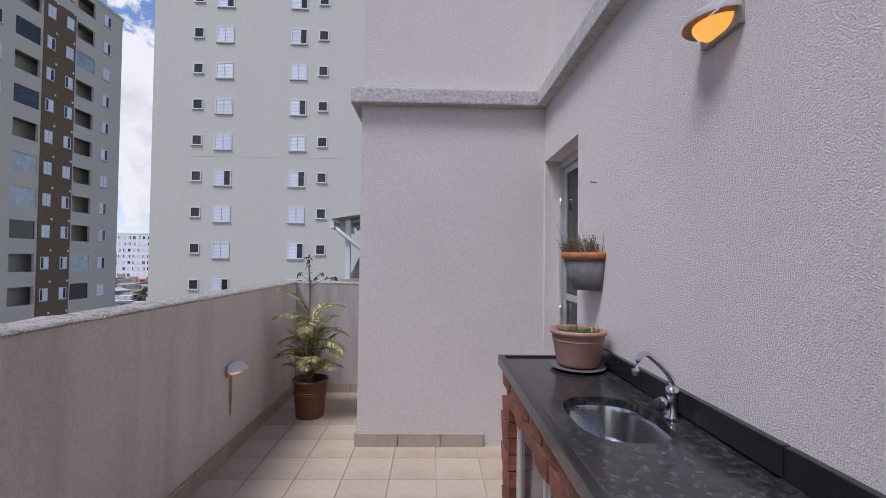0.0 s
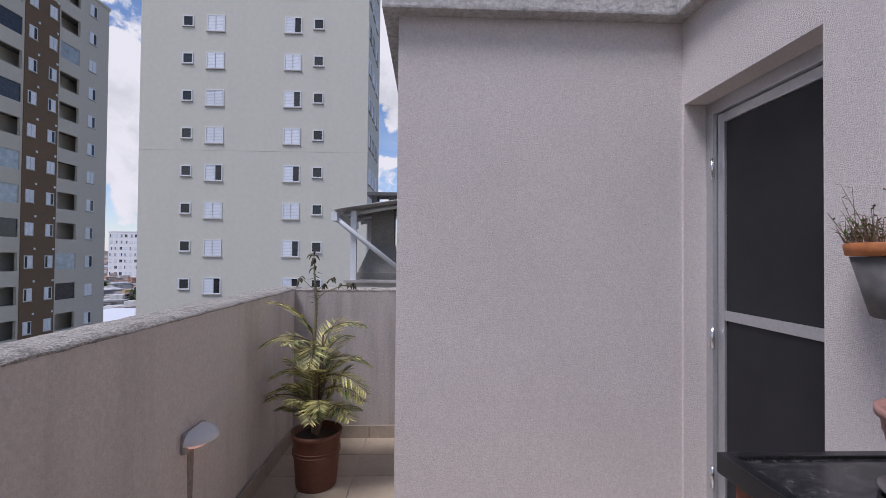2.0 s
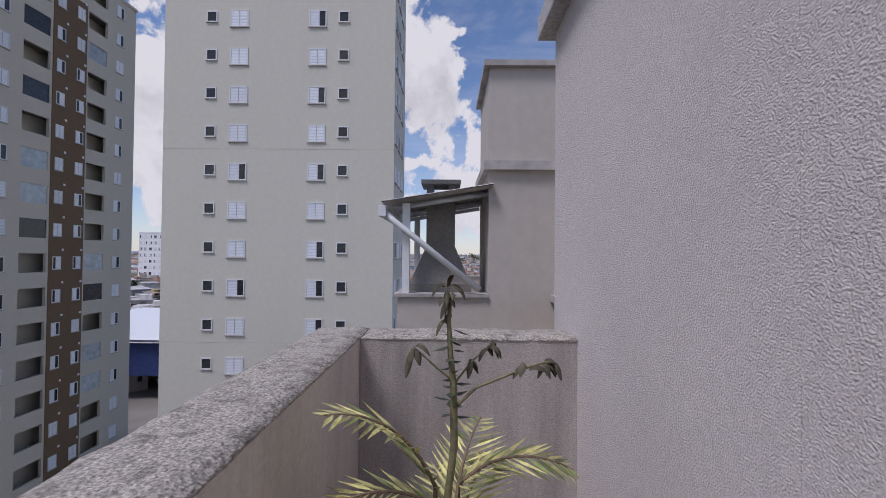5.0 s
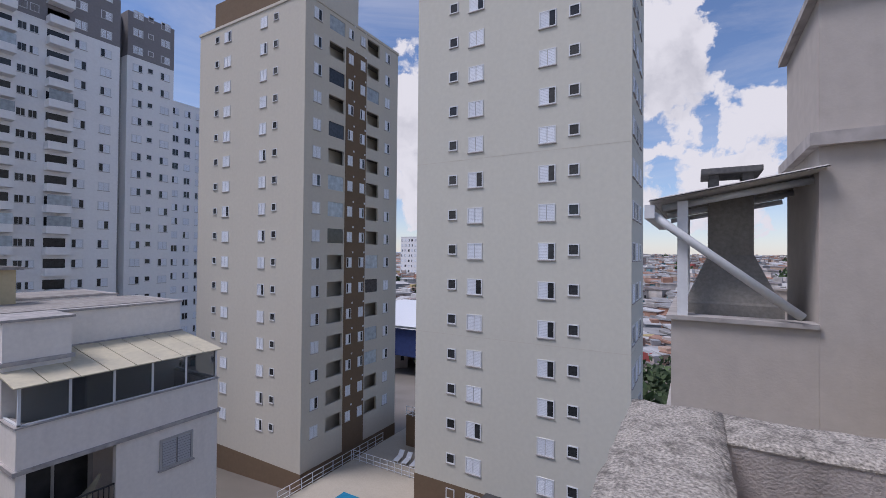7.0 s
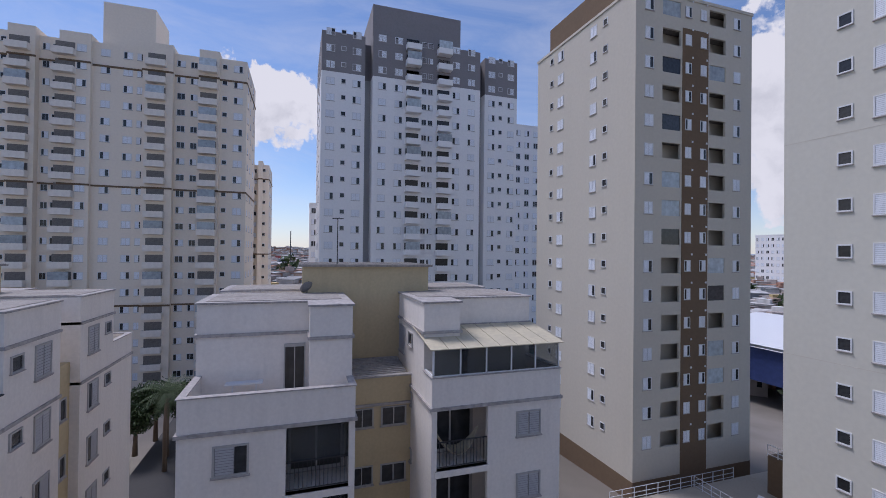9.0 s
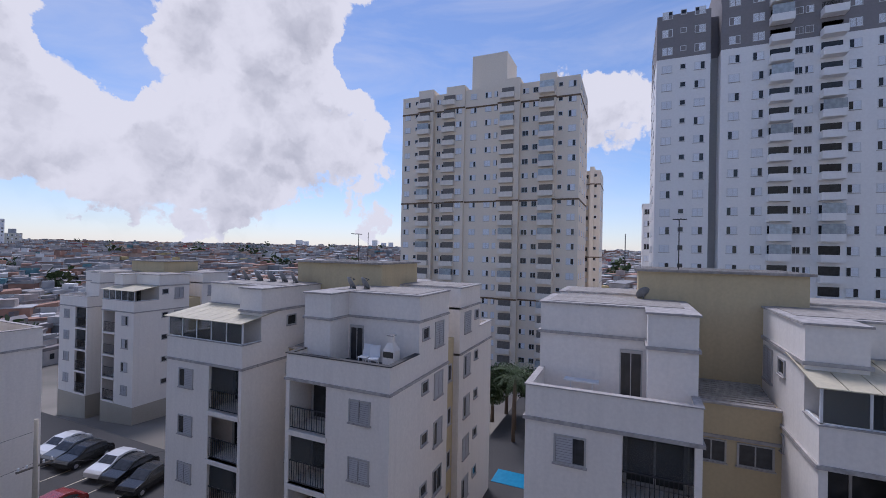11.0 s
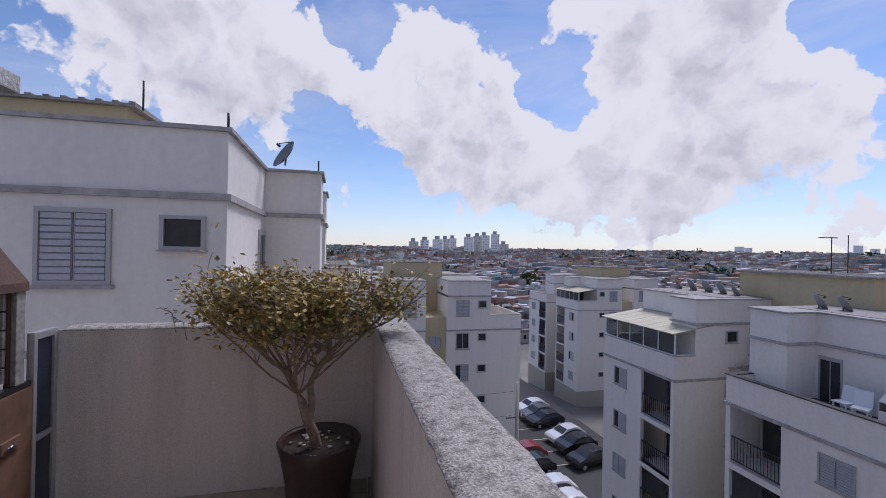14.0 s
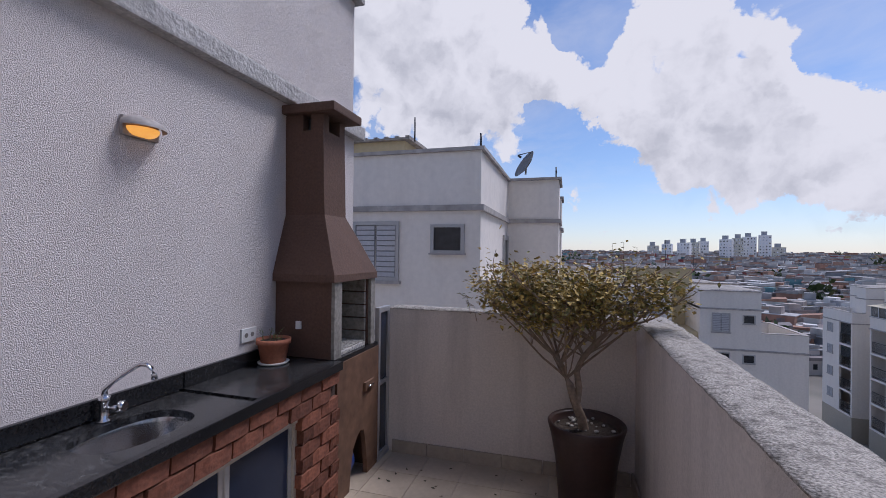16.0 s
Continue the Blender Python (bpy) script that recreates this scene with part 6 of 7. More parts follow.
# -- barbecue
def barbecue():
    WX = 1.14
    b = thing("barbecue", pose(-0.03, 0.12, 0), "brown painted masonry barbecue with tapered hood and chimney", "barbecue")
    W1 = WX - 0.003
    y0, y1, fx = -0.40, 0.195, 0.70
    # base: board with an arched hole
    bm = bmesh.new()
    w, h = y1 - y0, 0.87
    hy0, hy1 = 0.17, 0.42                      # from the counter side
    arch = [(hy0, 0.0), (hy0 + 0.02, 0.15), (hy0 + 0.05, 0.26), (hy0 + 0.10, 0.32), (hy0 + 0.15, 0.345), (hy1 - 0.05, 0.33), (hy1 - 0.02, 0.22), (hy1, 0.10), (hy1 + 0.01, 0.0)]
    out = [(0.0, 0.0), (0.0, h), (w, h), (w, 0.0)]
    ring = [(0.0, 0.0)] + arch + [(w, 0.0), (w, h), (0.0, h)]
    front = [bm.verts.new((fx - 0.012, y1 - u, z)) for u, z in ring]
    back = [bm.verts.new((fx + 0.02, y1 - u, z)) for u, z in ring]
    bm.faces.new(front), bm.faces.new(back[::-1])
    for i in range(len(ring)):
        j = (i + 1) % len(ring)
        bm.faces.new((front[i], front[j], back[j], back[i]))
    part("front_board", bm, M_BOARD, b, "stained rust-brown board with an arched opening")
    pbox(b, "side_wall", (fx + 0.021, W1, y1 - 0.05, y1, 0.0, 0.87), M_HOOD)
    pbox(b, "side_wall", (fx + 0.021, W1, y0, y0 + 0.05, 0.0, 0.87), M_HOOD)
    pbox(b, "hearth", (fx - 0.005, W1, y0 - 0.005, y1, 0.871, 0.90), M_GRAN_EDGE, 0.004)
    latch = pbox(b, "latch", (fx - 0.03, fx - 0.012, -0.30, -0.16, 0.60, 0.66), M_BOARD, 0.004)
    bm = bmesh.new()
    tube(bm, [(fx - 0.04, -0.26, 0.63), (fx - 0.04, -0.18, 0.63)], 0.006)
    part("bolt", bm, M_METAL, latch)
    # firebox
    pbox(b, "cheek", (fx + 0.03, W1, 0.125, 0.205, 0.90, 1.38), M_HOOD, 0.004)
    pbox(b, "cheek", (fx + 0.03, W1, -0.36, -0.29, 0.90, 1.38), M_HOOD, 0.004)
    pbox(b, "post", (fx + 0.005, fx + 0.029, 0.12, 0.21, 0.90, 1.38), M_FIRE, 0.004)
    pbox(b, "post", (fx + 0.005, fx + 0.029, -0.365, -0.30, 0.90, 1.38), M_FIRE, 0.004)
    for k in range(5):
        z = 0.91 + k * 0.094
        pbox(b, "firebrick", (fx + 0.04, W1 - 0.02, -0.289, -0.265, z, z + 0.086), M_FIRE, 0.008)
        pbox(b, "firebrick", (W1 - 0.06, W1 - 0.02, -0.264, 0.124, z, z + 0.086), M_FIRE, 0.008)
        pbox(b, "firebrick", (fx + 0.04, W1 - 0.07, 0.102, 0.124, z, z + 0.086), M_FIRE, 0.008)
    grid = pbox(b, "grill", (fx + 0.03, fx + 0.06, -0.26, 0.10, 0.90, 0.925), M_ASH, 0.004)
    for i in range(12):
        bm = bmesh.new()
        y = -0.25 + i * 0.031
        tube(bm, [(fx + 0.04, y, 0.932), (W1 - 0.08, y, 0.932)], 0.005, 6)
        part("grill_bar", bm, M_ASH, grid)
    pbox(b, "ash_bed", (fx + 0.065, W1 - 0.07, -0.26, 0.10, 0.901, 0.915), M_ASH)
    # hood and flue
    bm = bmesh.new()
    levels = [(0.695, -0.37, 0.238, 1.38), (0.695, -0.37, 0.238, 1.425), (0.845, -0.165, 0.115, 1.81), (0.855, -0.15, 0.125, 2.36)]
    rings = [[bm.verts.new(p) for p in ((x, a, z), (x, c, z), (W1, c, z), (W1, a, z))] for x, a, c, z in levels]
    for p, q in zip(rings, rings[1:]):
        for i in range(4):
            bm.faces.new((p[i], p[(i + 1) % 4], q[(i + 1) % 4], q[i]))
    inner = [bm.verts.new(p) for p in ((0.73, -0.33, 1.38), (0.73, 0.20, 1.38), (W1, 0.20, 1.38), (W1, -0.33, 1.38))]
    top = [bm.verts.new(p) for p in ((0.87, -0.12, 1.80), (0.87, 0.09, 1.80), (W1 - 0.01, 0.09, 1.80), (W1 - 0.01, -0.12, 1.80))]
    for i in range(4):
        j = (i + 1) % 4
        bm.faces.new((rings[0][i], inner[i], inner[j], rings[0][j])), bm.faces.new((inner[i], top[i], top[j], inner[j]))
    bm.faces.new(top)
    bmesh.ops.subdivide_edges(bm, edges=[e for e in bm.edges if e.calc_length() > 0.2], cuts=3, use_grid_fill=True)
    for v in bm.verts:
        if v.co.x < W1 - 0.02:
            v.co += 0.003 * Vector((noise.noise(v.co * 9), noise.noise(v.co * 9 + Vector((5, 0, 0))), 0))
    part("hood", bm, M_HOOD, b, "chalky brown hood tapering into a square flue")
    X0, A, C = 0.855, -0.15, 0.125
    for q in ((X0, X0 + 0.05, A, A + 0.07), (X0, X0 + 0.05, C - 0.07, C), (X0 + 0.15, W1, A, A + 0.06), (X0 + 0.15, W1, C - 0.06, C), (X0 + 0.05, X0 + 0.09, A, A + 0.06), (X0 + 0.05, X0 + 0.09, C - 0.06, C)):
        pbox(b, "flue_post", (*q, 2.36, 2.465), M_HOOD)
    # Black block set inside the flue openings in place of the shade within.
    pbox(b, "flue_shade", (X0 + 0.1, W1, A + 0.07, C - 0.07, 2.36, 2.46), M_TAR)
    pbox(b, "cap", (0.75, W1, -0.205, 0.175, 2.466, 2.525), M_HOOD, 0.012, "flat brown chimney cap slab")
    pbox(b, "switch_box", (0.94, 0.975, 0.206, 0.222, 1.08, 1.13), M_WHITEPL, 0.003, "small white switch plate")


barbecue()
simple("blue_bag", pose(0.81, 0.02, 0.0), "crumpled blue plastic bag stuffed under the barbecue", "bag", M_BLUEBAG, lambda bm: (bmesh.ops.create_icosphere(bm, subdivisions=4, radius=0.14), [setattr(v, "co", Vector((v.co.x * 0.7, v.co.y * 0.8, max(0.0, v.co.z * 0.95 + 0.13))) + 0.02 * Vector(noise.noise_vector(v.co * 14))) for v in bm.verts], [setattr(v, "co", Vector((v.co.x, v.co.y, max(0.0, v.co.z)))) for v in bm.verts], [setattr(f, "smooth", True) for f in bm.faces]))


def side_gate():
    g = thing("metal_gate", pose(0.67, YS + 0.004, 0.0), "narrow aluminium gate with dark glass between barbecue and wall", "gate")
    w, h = 0.20, 1.15
    for q in ((-0.015, 0.02, 0.0, 0.028, 0.02, h), (-0.015, 0.02, w - 0.028, w, 0.02, h), (-0.015, 0.02, 0.028, w - 0.028, h - 0.04, h), (-0.015, 0.02, 0.028, w - 0.028, 0.02, 0.05), (-0.015, 0.02, 0.028, w - 0.028, 0.56, 0.59)):
        pbox(g, "frame", q, M_ALU, 0.003)
    pbox(g, "pane", (0.0, 0.006, 0.028, w - 0.028, 0.05, 0.56), M_BLUEGLASS), pbox(g, "pane", (0.0, 0.006, 0.028, w - 0.028, 0.59, h - 0.04), M_BLUEGLASS)
    for q in ((-0.02, 0.03, -0.004, 0.0, 0.0, 0.03), (-0.02, 0.03, w, w + 0.01, 0.0, 0.03)):
        pbox(g, "foot", q, M_ALU)
    pbox(g, "sill", (-0.02, 0.03, 0.0, w, 0.0, 0.02), M_ALU)


side_gate()


# -- lamps
def bulkhead(m, label, glass):
    b = thing("wall_lamp", m, label, "lamp", "terrace wall lamps")
    # half-dome hood above, glass below; local x out of the wall, y along it
    def half(up, r):
        bm = bmesh.new()
        n, k = 20, 8
        rows = []
        for i in range(k + 1):
            a = math.pi / 2 * i / k
            row = []
            for j in range(n + 1):
                c = math.pi * j / n
                row.append(bm.verts.new((0.02 + r[0] * math.cos(a) * math.sin(c), r[1] * math.cos(c) * (0.35 + 0.65 * math.cos(a)), (1 if up else -1) * r[2] * math.sin(a))))
            rows.append(row)
        for p, q in zip(rows, rows[1:]):
            for j in range(n):
                bm.faces.new((p[j], p[j + 1], q[j + 1], q[j])).smooth = True
        bmesh.ops.remove_doubles(bm, verts=bm.verts, dist=1e-5)
        return bm
    part("hood", half(True, (0.09, 0.10, 0.05)), M_LAMPGREY if glass is M_AMBER else M_WHITEPL, b)
    part("glass", half(False, (0.065, 0.07, 0.034)), glass, b, "glowing glass cover")
    bm = bmesh.new()
    box(bm, 0.0, 0.02, -0.085, 0.085, -0.04, 0.045)
    bevel(bm, 0.008)
    part("back_plate", bm, M_LAMPGREY, b)


bulkhead(pose(WX, 1.262, 2.095, 0, 0, 180), "oval wall lamp with grey hood, lit amber, on plaster", M_AMBER)
bulkhead(pose(PX, 3.14, 0.60, 0, 0, 0), "small white hooded wall lamp with warm glass on the parapet", M_WARM)


def lamp_stain():
    r = random.Random(12)
    bm = bmesh.new()
    for k in range(5):
        y, w, l = r.uniform(-0.03, 0.03), r.uniform(0.006, 0.016), r.uniform(0.12, 0.38)
        v = [bm.verts.new(p) for p in ((0, y - w, 0), (0, y + w, 0), (0, y + w * 0.7, -l * 0.6), (0, y + w * 0.1, -l), (0, y - w * 0.1, -l), (0, y - w * 0.8, -l * 0.6))]
        bm.faces.new(v)
        u = [bm.verts.new(p.co + Vector((0.001 + 0.0004 * k, 0, 0))) for p in v]
        bm.faces.new(u[::-1])
        for i in range(6):
            bm.faces.new((v[i], v[(i + 1) % 6], u[(i + 1) % 6], u[i]))
    tagged(part("trim_stain", bm, M_RUN, None, m=pose(PX + 0.001, 3.14, 0.57)), "dark rain-run stain on plaster under a lamp", "stain", kind="structure")


M_RUN = mat("dirt_run", (0.30, 0.255, 0.22), 0.95, grain=60, var=0.25)
lamp_stain()


def socket():
    s = thing("socket", pose(WX, 0.57, 1.075), "white double power socket on the plaster wall", "socket")
    pbox(s, "plate", (-0.012, 0.0, -0.06, 0.06, -0.04, 0.04), M_WHITEPL, 0.003)
    for y in (-0.025, 0.025):
        bm = bmesh.new()
        tube(bm, [(-0.0135, y, 0), (-0.0115, y, 0)], 0.014, 12)
        part("outlet", bm, M_RECESS_SHADE, s)


socket()
simple("nail", pose(WX, 2.24, 1.803), "rusty nail stuck in the plaster wall", "nail", M_DRY, lambda bm: (tube(bm, [(0.0, 0, 0), (-0.03, 0, 0.004)], 0.003, 6), tube(bm, [(-0.03, 0, 0.004), (-0.032, 0, 0.004)], 0.006, 8)))


# -- plants
def leaf_quad(bm, p, d, up, l, w, mi=0, fold=0.25):
    """A small folded leaf of six triangles from p along d."""
    d = Vector(d).normalized()
    s = d.cross(Vector(up)).normalized() if d.cross(Vector(up)).length > 1e-3 else Vector((1, 0, 0))
    n = s.cross(d)
    p = Vector(p)
    a, e = bm.verts.new(p), bm.verts.new(p + d * l)
    m1 = bm.verts.new(p + d * l * 0.45 - n * fold * w)
    b1, b2 = bm.verts.new(p + d * l * 0.4 + s * w), bm.verts.new(p + d * l * 0.4 - s * w)
    for f in ((a, b1, m1), (a, m1, b2), (m1, b1, e), (m1, e, b2)):
        q = bm.faces.new(f)
        q.material_index = mi


def pot(name, m, label, profile, material, soil_r, soil_z, rings=(), rim=None):
    p = thing(name, m, label, "plant pot", "plant pots")
    bm = bmesh.new()
    lathe(bm, profile, 32)
    part("body", bm, material, p)
    bm = bmesh.new()
    n = 24
    c = bm.verts.new((0, 0, soil_z + 0.01))
    last = None
    for rr in (0.5, 1.0):
        ring = [bm.verts.new((soil_r * rr * math.cos(2 * math.pi * i / n), soil_r * rr * math.sin(2 * math.pi * i / n), soil_z + 0.008 * noise.noise(Vector((i, rr, 3))))) for i in range(n)]
        for i in range(n):
            j = (i + 1) % n
            bm.faces.new((c, ring[i], ring[j]) if last is None else (last[i], ring[i], ring[j], last[j]))
        last = ring
    part("soil", bm, M_SOIL, p)
    for r0, r1, z in rings:
        bm = bmesh.new()
        lathe(bm, [(r0, z - 0.006), (r1, z - 0.003), (r1, z + 0.003), (r0, z + 0.006)], 32)
        part("band", bm, material, p)
    return p


def herbs(parent, r, z, n, hmin, hmax, mats, seed, dry=0.3):
    q = random.Random(seed)
    bm = bmesh.new()
    for _ in range(n):
        a, rr = q.uniform(0, 6.283), r * math.sqrt(q.random())
        x, y = rr * math.cos(a), rr * math.sin(a)
        h = q.uniform(hmin, hmax)
        dx, dy = q.uniform(-0.5, 0.5) * h, q.uniform(-0.5, 0.5) * h
        isdry = q.random() < dry
        tube(bm, [(x, y, z), (x + dx * 0.4, y + dy * 0.4, z + h * 0.6), (x + dx, y + dy, z + h)], [0.0016, 0.0012, 0.0006], 4, 1 if isdry else 0, False)
        for k in range(q.randint(3, 6)):
            f = (k + 1) / 6
            leaf_quad(bm, (x + dx * f, y + dy * f, z + h * f), (q.uniform(-1, 1), q.uniform(-1, 1), q.uniform(0, 0.7)), (0, 0, 1), q.uniform(0.010, 0.020), q.uniform(0.003, 0.006), 1 if isdry else 0)
    part("herbs", bm, mats, parent)


# pink planter on its saucer, on the worktop
pp = pot("plant_pot", pose(0.955, 2.06, CZ + 0.052) @ Matrix.Scale(0.70, 4), "faded pink plastic pot of low green herbs on a saucer", [(0.0, 0.0), (0.13, 0.0), (0.14, 0.02), (0.165, 0.165), (0.168, 0.17), (0.172, 0.205), (0.185, 0.21), (0.187, 0.235), (0.176, 0.238), (0.168, 0.20), (0.0, 0.19)], M_PINKPOT, 0.168, 0.20, ((0.155, 0.169, 0.168),))
herbs(pp, 0.15, 0.20, 170, 0.02, 0.06, [M_HERB, M_DRY], 1, 0.15)
simple("saucer", pose(0.955, 2.06, CZ + 0.031) @ Matrix.Scale(0.72, 4), "round dark plastic saucer with a pale rim", "saucer", [M_GRAN_EDGE, M_GREYPOT], lambda bm: (lathe(bm, [(0.0, 0.0), (0.15, 0.0), (0.168, 0.016)], 32, 0), lathe(bm, [(0.168, 0.016), (0.176, 0.020), (0.17, 0.022), (0.145, 0.0195), (0.0, 0.0195)], 32, 1)))


# grey half-round pot hung on the wall
def hanging_pot():
    p = thing("hanging_pot", pose(WX - 0.002, 2.245, 1.25), "grey stained half-round pot with dry plants hung on the wall", "plant pot", "plant pots")
    def halfpot(levels, mi):
        bm = bmesh.new()
        n = 20
        rows = []
        for r, z in levels:
            rows.append([bm.verts.new((-1.35 * r * math.sin(math.pi * i / n), r * math.cos(math.pi * i / n), z)) for i in range(n + 1)])
        for a, c in zip(rows, rows[1:]):
            for i in range(n):
                bm.faces.new((a[i], a[i + 1], c[i + 1], c[i])).smooth = True
            bm.faces.new((a[n], a[0], c[0], c[n]))
        bm.faces.new(rows[0][::-1]), bm.faces.new(rows[-1])
        return bm
    part("body", halfpot([(0.085, 0.0), (0.09, 0.004), (0.122, 0.155)], 0), M_GREYPOT, p)
    part("rim", halfpot([(0.124, 0.156), (0.129, 0.158), (0.133, 0.185), (0.128, 0.19)], 0), M_RIMPOT, p, "orange stained rim")
    q = random.Random(4)
    bm = bmesh.new()
    for _ in range(150):
        a, r = q.uniform(0, math.pi), 0.13 * math.sqrt(q.random())
        x, y = -1.3 * r * math.sin(a) - 0.004, r * math.cos(a)
        h = q.uniform(0.02, 0.085) if q.random() < 0.93 else q.uniform(0.10, 0.15)
        dx, dy = -abs(q.uniform(0, 0.4)) * h, q.uniform(-0.4, 0.5) * h
        mi = 1 if q.random() < 0.55 else 0
        tube(bm, [(x, y, 0.19), (x + dx, y + dy, 0.19 + h)], [0.0016, 0.0007], 4, 1, False)
        for k in range(4):
            f = (k + 1) / 4
            leaf_quad(bm, (x + dx * f, y + dy * f, 0.19 + h * f), (q.uniform(-1, 0.2), q.uniform(-1, 1), q.uniform(-0.2, 0.6)), (0, 0, 1), q.uniform(0.008, 0.02), 0.004, mi)
    part("dry_tuft", bm, [M_HERB, M_DRY], p)


hanging_pot()
# small terracotta pot by the barbecue
tp = pot("plant_pot", pose(0.99, 0.49, CZ + 0.052), "small terracotta pot with a sparse seedling on a pale saucer", [(0.0, 0.0), (0.072, 0.0), (0.088, 0.10), (0.098, 0.105), (0.10, 0.135), (0.092, 0.136), (0.088, 0.12), (0.0, 0.115)], M_TERRA, 0.088, 0.12)
herbs(tp, 0.06, 0.12, 14, 0.03, 0.09, [M_PALMD, M_DRY], 6, 0.4)
simple("saucer", pose(0.99, 0.49, CZ + 0.0385), "pale plastic saucer under a terracotta pot", "saucer", M_WHITEPL, lambda bm: lathe(bm, [(0.0, 0.0), (0.08, 0.0), (0.092, 0.012), (0.088, 0.013), (0.078, 0.0125), (0.0, 0.0125)], 28))


def palm():
    p = pot("potted_palm", pose(-0.80, 3.90, 0.0), "variegated yellow-green palm in a banded brown plastic pot", [(0.0, 0.0), (0.115, 0.0), (0.12, 0.01), (0.135, 0.19), (0.139, 0.21), (0.141, 0.30), (0.152, 0.305), (0.153, 0.33), (0.142, 0.33), (0.135, 0.29), (0.0, 0.285)], M_BROWNPOT, 0.135, 0.29, ((0.136, 0.143, 0.205), (0.136, 0.143, 0.225)))
    q = random.Random(21)
    for i in range(34):
        a = i * 2.4 + q.uniform(-0.3, 0.3)
        el = q.uniform(0.45, 1.45)
        L = q.uniform(0.22, 0.38)
        z0 = 0.29 + q.uniform(0.05, 0.62)
        r0 = 0.03
        d = Vector((math.cos(a) * math.cos(el), math.sin(a) * math.cos(el), math.sin(el)))
        # keep clear of the two walls
        base = Vector((r0 * math.cos(a), r0 * math.sin(a), z0))
        pts, v = [base], d.copy()
        for k in range(9):
            v = (v + Vector((0, 0, -0.16))).normalized()
            nx = pts[-1] + v * L / 9
            nx.x, nx.y = max(nx.x, -0.33 if nx.z < 0.8 else -0.4), min(nx.y, 0.56)
            pts.append(nx)
        bm = bmesh.new()
        tube(bm, [(0.2 * base.x, 0.2 * base.y, 0.285), base] + pts[1:], [0.006] * 2 + [0.005 - 0.0004 * k for k in range(len(pts) - 1)], 5, 1, False)
        for k in range(1, len(pts)):
            t = (pts[k] - pts[k - 1]).normalized()
            s = t.cross(Vector((0, 0, 1))).normalized()
            for h in range(2):
                o = pts[k - 1].lerp(pts[k], h / 2)
                for sd in (-1, 1):
                    ll = L * 0.42 * math.sin(math.pi * min(1, (k + h / 2) / 10.5) ** 0.8 * 0.92 + 0.12)
                    leaf_quad(bm, o, t * 0.75 + s * sd * 0.8 + Vector((0, 0, -0.15 + q.uniform(-0.15, 0.15))), (0, 0, 1), max(0.04, ll), 0.0075, 0 if q.random() < 0.72 else 2, 0.5)
        part("frond", bm, [M_PALM, M_DRY, M_PALMD], p)
    withered_stalk(p)


def droop(bm, p, d, l, w, fall, mi):
    """A limp, rolled leaf that hangs over along a curve."""
    p, v = Vector(p), Vector(d).normalized()
    side = v.cross(Vector((0, 0, 1)))
    side = side.normalized() if side.length > 1e-3 else Vector((1, 0, 0))
    prev = None
    for k in range(7):
        wk = w * math.sin(math.pi * (0.08 + 0.90 * k / 6)) + 0.0012
        n = side.cross(v)
        cur = [bm.verts.new(p - side * wk - n * wk * 0.8), bm.verts.new(p + n * 0.3 * wk), bm.verts.new(p + side * wk - n * wk * 0.8)]
        if prev:
            for j in (0, 1):
                f = bm.faces.new((prev[j], prev[j + 1], cur[j + 1], cur[j]))
                f.material_index, f.smooth = mi, True
        prev = cur
        p = p + v * l / 6
        v = (v + Vector((0, 0, -fall / 6))).normalized()


